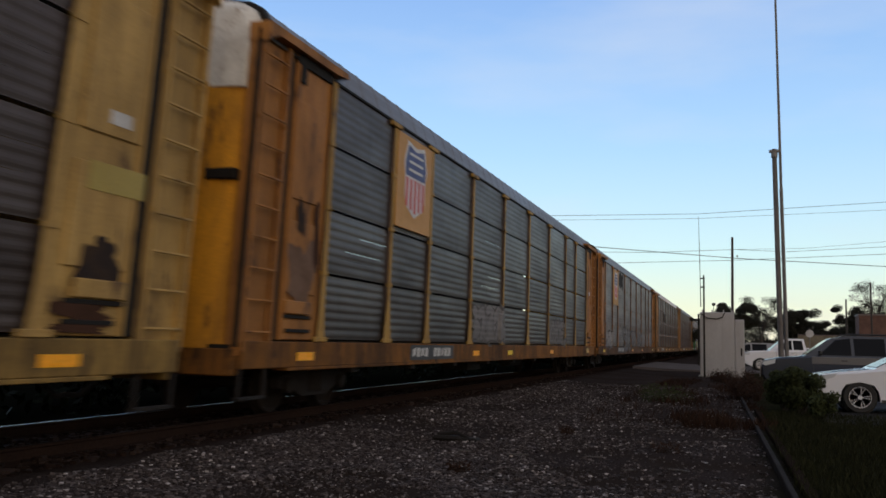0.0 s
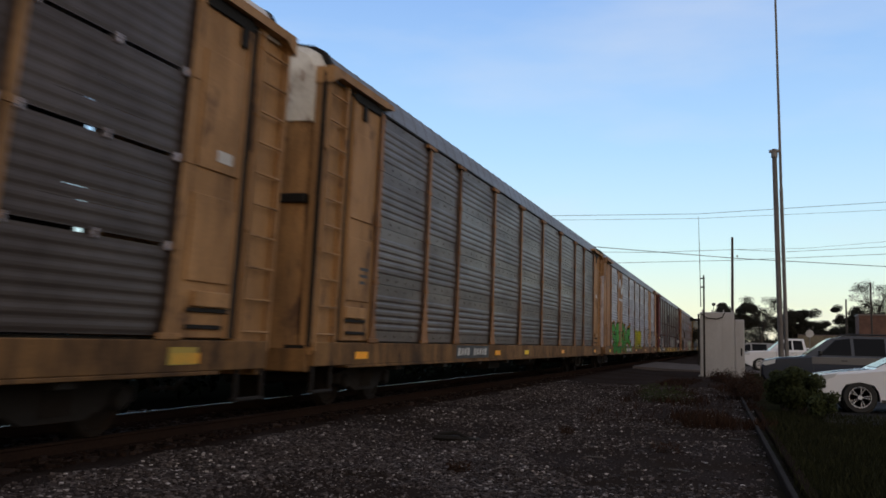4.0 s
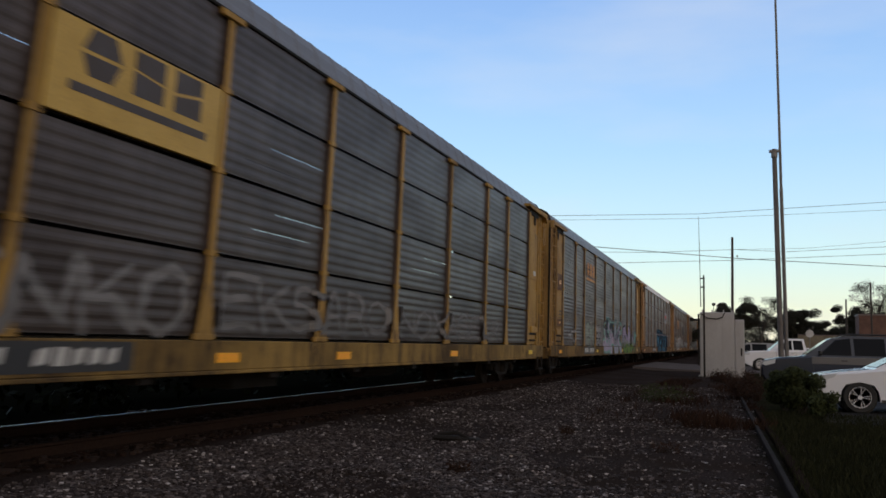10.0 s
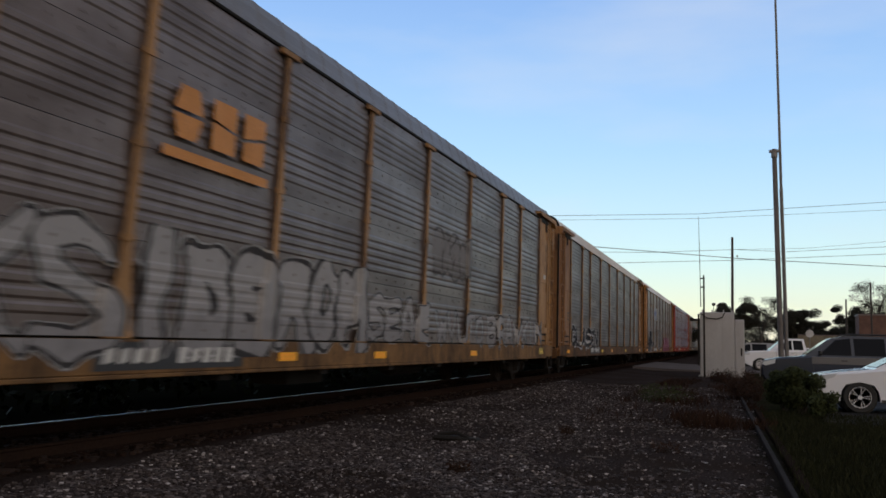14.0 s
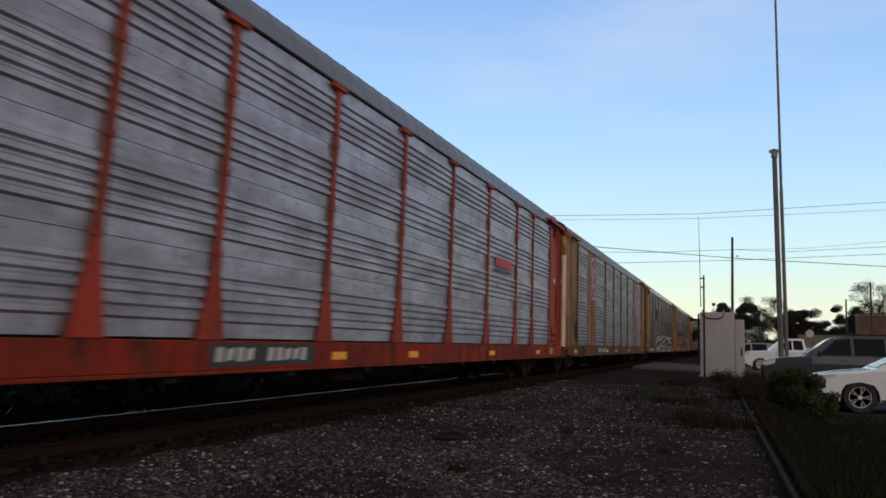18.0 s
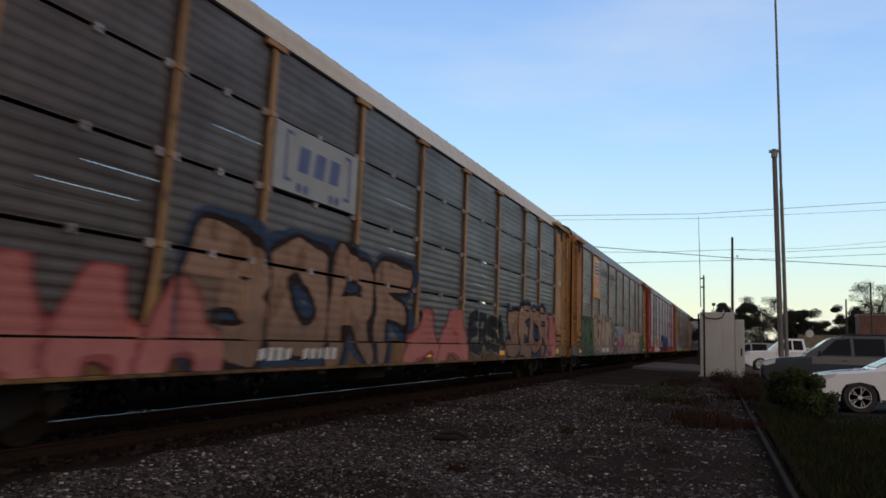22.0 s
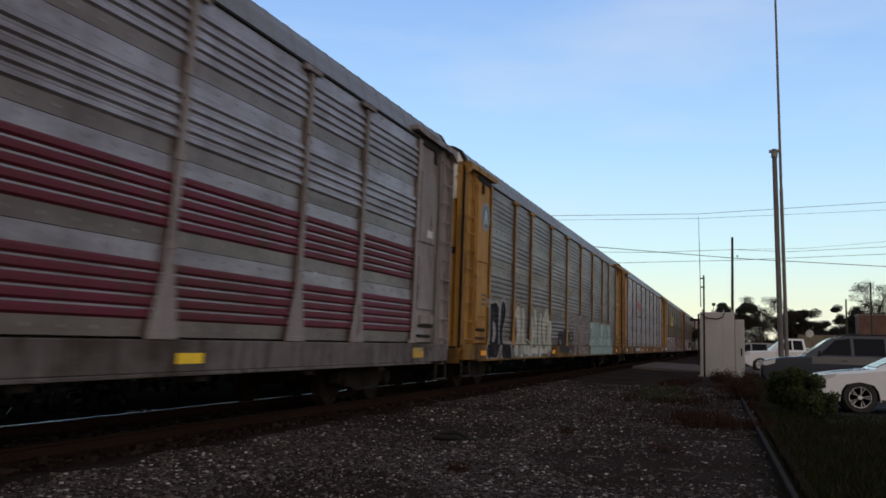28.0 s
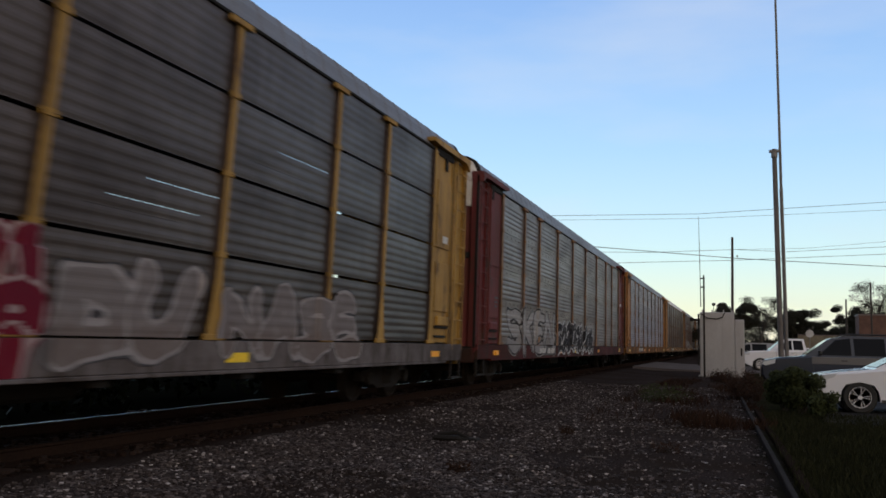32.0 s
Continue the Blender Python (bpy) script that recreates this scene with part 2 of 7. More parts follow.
BUFFED = surface("buffed_out", (0.16, 0.10, 0.07), (0.07, 0.04, 0.025), 0.7, 0.85, scale=3, spec=0.1)
PLATE = surface("stencil_black", (0.018, 0.018, 0.02), (0.05, 0.045, 0.04), 0.4, 0.6)
STENCIL = surface("stencil_white", (0.50, 0.49, 0.47), (0.2, 0.18, 0.16), 0.5, 0.6)


def rib_profile(kind):
    """(depth, height) of one screen row from its lower to its upper edge; depth counts outwards from the sheet."""
    if kind == "seam":
        pts, n = [(0, 0.022)], 7
        for i in range(n):
            a = 0.036 + i * 0.1285
            pts += [(0.0, a), (0.005, a + 0.036), (0.005, a + 0.068), (0.0, a + 0.104)]
        return pts + [(0, ROW - 0.022)]
    pts, d = [(0, 0.004)], 0.029 if kind == "rib" else 0.010
    for i in range(5):
        a = 0.18 + i * 0.126
        pts += [(0.0, a), (d, a + 0.028), (d, a + 0.078), (0.0, a + 0.104)]
    return pts + [(0, ROW - 0.004)]


PROFILE = {"seam": rib_profile("seam"), "rib": rib_profile("rib"), "shallow": rib_profile("shallow")}


def depth_at(kind, z):
    """How far the screen stands out at the height z above its lower edge."""
    h = z % ROW
    p = PROFILE[kind]
    for (a, za), (b, zb) in zip(p, p[1:]):
        if za <= h <= zb:
            return a + (b - a) * (h - za) / max(1e-6, zb - za)
    return 0.0


SHARED = {}


def screen_mesh(kind, width, mat, stripes=None, slots=(), band=None):
    """One side screen; slots: the strips between ribs that are punched with daylight slots."""
    key = (kind, round(width, 3), mat.name, stripes.name if stripes else "", slots, bool(band))
    if key not in SHARED:
        b = Build()
        p = PROFILE[kind]
        pts = [(-0.03, p[0][1])] + p + [(-0.03, p[-1][1])]
        k = len(pts)
        vs = [(x, 0.0, z) for x, z in pts] + [(x, width, z) for x, z in pts]
        for i in range(k - 1):
            raised = stripes is not None and pts[i][0] > 0.009 and pts[i + 1][0] > 0.009
            wall = stripes is not None and (pts[i][0] > 0.009) != (pts[i + 1][0] > 0.009)
            b.f.append((i, i + 1, i + 1 + k, i + k))
            b.m.append(1 if raised or wall else 2 if band and i == 1 else 0)
        b.v += vs
        for s in slots:                        # cut one flat strip into a row of short bridges
            i = 1 + 4 * (s + 1)
            b.f.remove((i, i + 1, i + 1 + k, i + k))
            b.m.pop()
            za, zb = pts[i][1], pts[i + 1][1]
            ya, yb = width * (0.12 + 0.1 * s), width * (0.62 + 0.1 * s)
            cuts, y = [(0.0, ya)], ya + 0.05
            while y < yb:
                cuts.append((y, y + 0.05))
                y += 0.095
            zm = za + (zb - za) * 0.30
            b.add([(0, 0, zm), (0, width, zm), (0, width, zb), (0, 0, zb)], [(0, 1, 2, 3)])
            for p, q in cuts + [(yb + 0.05, width)]:
                b.add([(0, p, za), (0, q, za), (0, q, zm), (0, p, zm)], [(0, 1, 2, 3)])
        if kind != "seam":                     # rows of bolt heads on the flat bands
            for j in range(int(width / 0.42)):
                y = 0.2 + j * 0.42
                for z in (0.09, 0.89):
                    b.box(-0.004, 0.010, y - 0.016, y + 0.016, z - 0.016, z + 0.016)
        SHARED[key] = b.mesh("screen", [mat, stripes or mat, band or mat] if stripes or band else mat)
    return SHARED[key]


def post_mesh(style, mat):
    key = ("post", style, mat.name)
    if key not in SHARED:
        b = Build()
        h = TOP - Z0
        if style in ("flared", "mid"):
            w = 0.27 if style == "flared" else 0.19
            b.slab([(-w, -0.02), (w, -0.02), (0.09, 0.75), (0.065, 1.1), (0.065, h - 0.02), (-0.065, h - 0.02), (-0.065, 1.1), (-0.09, 0.75)], SCREEN_X + 0.047, SIDE)
        elif style == "edge":
            b.slab([(-0.13, -0.02), (0.13, -0.02), (0.085, 0.35), (0.075, 0.5), (0.075, h - 0.02), (-0.075, h - 0.02), (-0.075, 0.5), (-0.085, 0.35)], SCREEN_X + 0.047, SIDE)
        else:
            b.slab([(-0.17, -0.02), (0.17, -0.02), (0.075, 0.62), (0.055, 0.8), (0.055, h - 0.02), (-0.055, h - 0.02), (-0.055, 0.8), (-0.075, 0.62)], SCREEN_X + 0.047, SIDE)
        # the post's shaded sides are coloured in with the darker slate sheet
        b.bevelled(SCREEN_X - 0.02, SCREEN_X + 0.046, -0.035, 0.035, 0.0, h, 0.006, mat=1)
        for r in range(1, 4):                  # splice plates where the screen rows meet
            b.box(SCREEN_X + 0.03, SIDE + 0.012, -0.085, 0.085, r * ROW - 0.035, r * ROW + 0.035)
        if style not in ("plain", "edge"):
            b.bevelled(SCREEN_X + 0.02, SIDE + 0.03, -0.24, 0.24, h - 0.10, h - 0.02, 0.008)
        b.bevelled(SCREEN_X + 0.03, SIDE + 0.01, -0.20, 0.20, -0.02, 0.05, 0.006)
        SHARED[key] = b.mesh("post", [mat, sheet("slate")])
    return SHARED[key]


def wheel_mesh(s):
    if ("wheel", s) not in SHARED:
        b = Build()
        b.lathe([(0.05, 0.075), (0.13, 0.075), (0.15, 0.045), (0.31, 0.03), (0.335, 0.065), (0.385, 0.065), (0.395, -0.03), (0.415, -0.05), (0.415, -0.075), (0.05, -0.075)], "x", (0, 0, 0), 28)
        b.v = [(x * s, y, z) for x, y, z in b.v]
        SHARED["wheel", s] = b.mesh("wheel", WHEEL)
    return SHARED["wheel", s]


def bogie(car, y):
    """A four-wheel truck under the car at y."""
    b = Build()
    b.bevelled(-1.05, 1.05, y - 0.19, y + 0.19, 0.36, 0.66, 0.02)
    b.box(-0.25, 0.25, y - 0.22, y + 0.22, 0.66, 0.74)
    bog = part("bogie", b, GRIME, car)
    for s in (-1, 1):
        f = Build()
        x0, x1 = sorted((s * 0.93, s * 1.08))
        f.slab([(y - 1.12, 0.37), (y - 1.12, 0.53), (y - 0.75, 0.60), (y - 0.35, 0.72), (y + 0.35, 0.72), (y + 0.75, 0.60), (y + 1.12, 0.53), (y + 1.12, 0.37),
                (y + 0.72, 0.36), (y + 0.40, 0.23), (y - 0.40, 0.23), (y - 0.72, 0.36)], x0, x1)
        for dy in (-0.86, 0.86):
            f.lathe([(0.12, s * 1.06), (0.12, s * 1.14), (0.08, s * 1.16)], "x", (0, y + dy, 0.415), 10)
        for dy in (-0.14, 0, 0.14):
            f.tube([(s * 1.09, y + dy, 0.30), (s * 1.09, y + dy, 0.60)], 0.045, 8)
        part("side_frame", f, GRIME, bog)
        for dy in (-0.86, 0.86):
            part("wheel", wheel_mesh(s), None, bog, at=(s * 0.76, y + dy, 0.392))
    for dy in (-0.86, 0.86):
        part("axle", Build().tube([(-0.7, y + dy, 0.415), (0.7, y + dy, 0.415)], 0.075, 10), GRIME, bog)


ROOF_LINE = [(1.535, TOP + 0.08), (1.50, EAVES), (1.48, EAVES + 0.05), (1.44, EAVES + 0.19), (1.35, EAVES + 0.35), (1.17, EAVES + 0.45), (0.6, EAVES + 0.57), (0.0, EAVES + 0.62)]
ROOF_LINE = ROOF_LINE + [(-x, z) for x, z in ROOF_LINE[-2::-1]]


def roof_mesh(mat):
    key = ("roof", mat.name)
    if key not in SHARED:
        b = Build()
        ys = [0.028 * L]
        step = 0.60
        n = int((0.944 * L) / step)
        vs, fs, k = [], [], len(ROOF_LINE)
        rings = []
        for i in range(n + 1):                 # low standing seams across the roof
            y = 0.028 * L + 0.944 * L * i / n
            for dy, lift in ((-0.03, 0.0), (-0.02, 0.007), (0.02, 0.007), (0.03, 0.0)):
                if 0 < i < n or abs(dy) < 0.025:
                    rings.append((y + dy, lift))
        for y, lift in rings:
            for x, z in ROOF_LINE:
                vs.append((x * (1 + lift * 0.6), y, z + lift * (0.4 if z < EAVES + 0.1 else 1)))
        for i in range(len(rings) - 1):
            for j in range(k - 1):
                fs.append((i * k + j, i * k + j + 1, (i + 1) * k + j + 1, (i + 1) * k + j))
        b.add(vs, fs)
        SHARED[key] = b.mesh("roof", mat)
    return SHARED[key]


def hull_mesh():
    """The deck that the motor cars stand on."""
    if "hull" not in SHARED:
        b = Build()
        b.box(-1.48, 1.40, 0.03 * L, 0.97 * L, Z0 - 0.06, Z0)
        SHARED["hull"] = b.mesh("deck", INSIDE)
    return SHARED["hull"]


def underframe_mesh():
    if "under" not in SHARED:
        b = Build()
        b.box(-1.45, 1.45, 0.02 * L, 0.98 * L, 0.90, 1.0)
        b.box(-0.3, 0.3, 0.02 * L, 0.98 * L, 0.55, 0.90)
        for i in range(1, 16):
            y = L * (0.04 + 0.92 * i / 16)
            b.box(-1.45, 1.45, y - 0.06, y + 0.06, 0.72, 0.90)
        for y in np.linspace(0.14 * L, 0.86 * L, 9):
            b.bevelled(1.30, 1.56, float(y) - 0.12, float(y) + 0.12, 0.58, 0.655, 0.01)
        b.box(0.5, 1.1, 0.40 * L, 0.44 * L, 0.42, 0.85)
        b.tube([(0.9, 0.55 * L, 0.62), (0.9, 0.60 * L, 0.62)], 0.2, 12)
        b.tube([(1.2, 0.14 * L, 0.70), (1.2, 0.86 * L, 0.70)], 0.025, 6)
        SHARED["under"] = b.mesh("underframe", BLACK)
    return SHARED["under"]


def mirror_y(b):
    c = Build()
    c.v = [(x, L - y, z) for x, y, z in b.v]
    c.f, c.m = [f[::-1] for f in b.f], b.m
    return c


def end_parts(car, rear, body, end, solid, spec):
    """End section of the near side and the end of the car: ladder, panel, door, cap, coupler."""
    flip = mirror_y if rear else (lambda b: b)
    y0, y1, y2 = 0.020 * L, 0.046 * L, 0.093 * L
    top = EAVES - 0.10
    b = Build()
    b.bevelled(1.42, 1.55, y1 + (0.12 if solid else 0.20), y2 - 0.03, Z0 + 0.0, top, 0.012)
    if not solid:
        b.bevelled(1.55, 1.575, y1 + 0.28, y2 - 0.22, 3.0, 4.4, 0.01)
        b.bevelled(1.55, 1.575, y1 + 0.28, y2 - 0.22, 1.70, 2.7, 0.01)
        b.box(1.55, 1.58, y1 + 0.215, y1 + 0.255, Z0, top)
    part("end_panel", flip(b), body, car)
    b = Build()                                # corner column that carries the ladder
    b.bevelled(1.36, 1.53 if solid else 1.50, y0 + 0.004, y1 + (0.117 if solid else 0.0), Z0 - 0.22, top, 0.012)
    if not solid:
        b.box(1.50, 1.545, y0 + 0.01, y0 + 0.05, Z0 - 0.2, top)
        b.box(1.50, 1.545, y1 - 0.05, y1 - 0.004, Z0 - 0.2, top)
    part("corner_column", flip(b), body, car)
    b = Build()
    for y in (y0 + 0.05, y1 - 0.05):           # a full ladder, or short grab irons on the closed cars
        b.bevelled(1.575, 1.60, y - 0.02, y + 0.02, 0.92, 2.1 if solid else top - 0.05, 0.004)
        for z in (0.95, 2.0) if solid else (0.95, 2.4, 3.9, 4.8):
            b.box(1.50, 1.575, y - 0.012, y + 0.012, z - 0.02, z + 0.02)
    ladder = part("ladder", flip(b), body, car)
    rung = SHARED.setdefault(("rung", body.name), Build().tube([(0, 0.052 - 0.026 * L / 2, 0), (0, 0.026 * L / 2 - 0.052, 0)], 0.016, 6).mesh("rung", body))
    ym = (y0 + y1) / 2
    for i in range(3 if solid else 10):
        part("rung", rung, None, ladder, at=(1.588, L - ym if rear else ym, 1.16 + i * 0.40))
    b = Build()                                # roof bracket over the end section
    b.slab([(y0 - 0.02, top + 0.10), (y2 + 0.30, top + 0.10), (y2 + 0.30, top + 0.02), (y2 - 0.1, top - 0.02), (y0 + 0.25, top - 0.02), (y0 - 0.02, top - 0.16)], 1.36, 1.66)
    part("top_bracket", flip(b), body, car)
    if not solid:                              # black blocks as the shade under the bracket; a ledge at the panel's foot
        b = Build().bevelled(1.56, 1.585, y1 + 0.20, y2 - 0.10, top - 0.17, top - 0.022, 0.008)
        yd = y1 + (0.30 if spec["seed"] % 2 else 0.55)
        b.bevelled(1.56, 1.588, yd, yd + 0.16, top - 0.42, top - 0.10, 0.01)
        part("recess", flip(b), BLACK, car, "black block as the shade under the roof bracket")
        part("ledge", flip(Build().bevelled(1.55, 1.61, y1 + 0.26, y2 - 0.38, 1.42, 1.60, 0.012)), body, car)
        # black bars put in the shade of the slots below the ledge
        for z, d in ((1.36, 0.26), (1.17, 0.36)):
            part("slit", flip(Build().bevelled(1.55, 1.583, y1 + d, y2 - 0.30, z, z + 0.05, 0.006)), BLACK, car, "black bar as the shade in a slot")
    if spec.get("patches") and not rear:       # squares of brown primer with a paler mark
        for z, h in ((2.95, 0.55), (1.72, 0.24)):
            sq = part("primer_patch", Build().bevelled(1.572, 1.582, y1 + 0.42, y2 - 0.20, z, z + h, 0.004), BUFFED, car, "brown primer patch")
            part("primer_mark", Build().bevelled(1.5825, 1.585, y1 + 0.72, y2 - 0.44, z + h * 0.36, z + h * 0.62, 0.001), AMBER, sq)
    CORNER = ((1.10, y0 - 0.10), (1.52, y0 - 0.035), (1.52, y0 - 0.015), (1.10, y0 - 0.075))
    if not solid:                              # black strips stand in for the shade of deep gaps beside the ladder column
        part("seal", flip(Build().bevelled(1.44, 1.53, y1 + 0.004, y1 + 0.196, Z0, top, 0.006)), BLACK, car, "black strip as the shade of a deep gap")
        part("seal", flip(Build().bevelled(1.485, 1.55, y0 - 0.02, y0 + 0.002, Z0 - 0.1, top + 0.02, 0.006)), BLACK, car, "black strip as the shade of a deep gap")
        part("door_latch", flip(Build().bevelled(0.90, 1.32, y0 - 0.075, y0 + 0.12, 3.08, 3.22, 0.012)), BLACK, car, "black latch housing")
    # end doors: two leaves with cut-off corners and upright folds, a domed cap above
    for s in (-1, 1):
        d = Build()
        plan = [(0.01, y0 - 0.06), (0.40, y0 - 0.06), (0.43, y0 - 0.03), (0.50, y0 - 0.03), (0.53, y0 - 0.06)]
        plan += [(0.72 + 0.66 * math.sin(q), y0 + 0.22 - 0.28 * math.cos(q)) for q in (math.pi / 2 * i / 9 for i in range(10))] + [(1.38, y0 + 0.26), (0.01, y0 + 0.04)]
        d.prism([(s * x, y) for x, y in plan], Z0 - 0.12, 4.38)
        for z in (1.9, 3.4):
            d.box(min(s * 0.05, s * 0.78), max(s * 0.05, s * 0.78), y0 - 0.085, y0 - 0.062, z, z + 0.07)
        part("end_door", flip(d), end, car)
        if spec.get("pale_end"):
            d = Build()
            d.prism([(s * x, y) for x, y in CORNER], Z0 - 0.05, 4.30)
            part("corner_plate", flip(d), PALEPLATE if spec["pale_end"] == "white" else sheet("bright"), car, "pale metal corner plate")
            if spec["pale_end"] == "white":
                d = Build()
                d.prism([(s * x, y) for x, y in CORNER], 4.304, 4.98)
                part("corner_cap", flip(d), car_paint("straw", (0.62, 0.40, 0.10)), car, "yellow upper corner plate")
                for z in (1.7, 2.5, 3.3, 4.1):
                    part("bolt", flip(Build().lathe([(0.02, 0), (0.025, -0.012), (0.012, -0.018)], "y", (s * 1.36, y0 - 0.058, z), 8)), CLEANWHITE, car)
    c = Build()
    arch_line = [(1.40, 4.384)] + [(x * 0.97, z - 0.02) for x, z in ROOF_LINE[1:-1]] + [(-1.40, 4.384)]
    k = len(arch_line)
    for dy, sx, dz in ((0.30, 1.0, 0.0), (0.10, 0.985, 0.02), (0.0, 0.93, 0.10), (-0.055, 0.72, 0.30)):
        c.v += [(x * sx, y0 + dy, max(4.384, z - dz)) for x, z in arch_line]
    for r in range(3):
        c.f += [(r * k + i, r * k + (i + 1) % k, (r + 1) * k + (i + 1) % k, (r + 1) * k + i) for i in range(k)]
    c.f += [tuple(range(k)), tuple(range(3 * k, 4 * k))]
    c.m = [0] * len(c.f)
    part("end_cap", flip(c.moved(-0.07 if spec["kind"] == "seam" else -0.05)), end if spec.get("plain_cap") else WHITECAP, car, "" if spec.get("plain_cap") else "weathered white end cap")
    c = Build()
    rim = [(x * 1.01, z + 0.015) for x, z in ROOF_LINE[1:-1]]
    c.extrude(rim + [(x * 0.95, z - 0.05) for x, z in rim[::-1]], y0 + 0.20, y0 + 0.34)
    part("roof_rim", flip(c.moved(-0.07 if spec["kind"] == "seam" else -0.05)), BLACK, car)
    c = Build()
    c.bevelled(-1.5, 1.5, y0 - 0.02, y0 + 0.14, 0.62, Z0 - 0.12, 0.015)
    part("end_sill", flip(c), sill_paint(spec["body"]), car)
    c = Build()
    c.bevelled(-0.10, 0.10, 0.16, y0 + 0.1, 0.66, 0.86, 0.02)
    c.bevelled(-0.16, 0.16, -0.02, 0.20, 0.62, 0.92, 0.03)
    part("coupler", flip(c), GRIME, car)
    c = Build()
    c.tube([(-0.45, 0.02, 0.35), (-0.40, 0.2, 0.33), (-0.35, y0, 0.60)], 0.035, 8)
    part("brake_hose", flip(c), BLACK, car)
    c = Build()                                # sill step below the ladder
    for y in (y0 + 0.08, y1 - 0.08):
        c.box(1.54, 1.58, y - 0.02, y + 0.02, 0.34, 0.72)
    c.bevelled(1.50, 1.60, y0 + 0.06, y1 - 0.06, 0.32, 0.36, 0.008)
    part("step", flip(c), GRIME, car)


def squiggle(rng):
    """Strokes of one wild, unreadable shape in a unit cell: bent ribbons, lumps and hooks."""
    def lump(cx, cz, r, tall, n=9):
        k = [rng.uniform(0.75, 1.2) for _ in range(n)]
        pts = [(cx + r * k[i] * math.cos(2 * math.pi * i / n), cz + r * tall * k[i] * math.sin(2 * math.pi * i / n)) for i in range(n)]
        return pts + pts[:1]
    kind = rng.randrange(4)
    if kind == 0:                              # zigzag ribbon
        hs = [rng.uniform(0.02, 0.2), rng.uniform(0.8, 1.0), rng.uniform(0.35, 0.6), rng.uniform(0.75, 0.98), rng.uniform(0.0, 0.15), rng.uniform(0.3, 0.6)]
        if rng.random() < 0.5:
            hs = [1 - h for h in hs]
        return [[((i + 0.5) / 6 + rng.uniform(-0.10, 0.10), h) for i, h in enumerate(hs)], lump(rng.uniform(0.3, 0.7), rng.uniform(0.3, 0.7), 0.16, 1.3)]
    if kind == 1:                              # two solid lumps tied by a wavy band
        return [lump(0.30, 0.70, 0.12, 1.2), lump(0.72, 0.30, 0.13, 1.1), [(-0.05, rng.uniform(0.1, 0.4)), (0.3, 0.45), (0.7, 0.62), (1.05, rng.uniform(0.6, 1.0))], [(0.05, 0.05), (0.45, 0.18), (1.0, 0.0)]]
    if kind == 2:                              # swept arrow with a foot
        h = rng.uniform(0.55, 0.9)
        return [[(0.02, h), (0.35, 0.95), (0.62, 0.70), (0.95, 1.0)], [(0.45, 0.80), (0.38, 0.40), (0.15, 0.05)], [(0.50, 0.55), (0.78, 0.30), (0.92, 0.02)], lump(0.5, 0.35, 0.12, 1.5, 7)]
    a = rng.uniform(-0.25, 0.25)               # stacked swooping bands
    return [[(-0.05, 0.80 + a * 0.4), (0.35, 0.98), (0.75, 0.80), (1.08, 0.95)], [(0.0, 0.42), (0.4, 0.62 + a * 0.5), (0.8, 0.42), (1.1, 0.60)], [(-0.05, 0.08), (0.4, 0.22 - a * 0.3), (0.75, 0.04), (1.05, 0.20)], [(0.2, 0.15), (0.35 + a, 0.85)]]


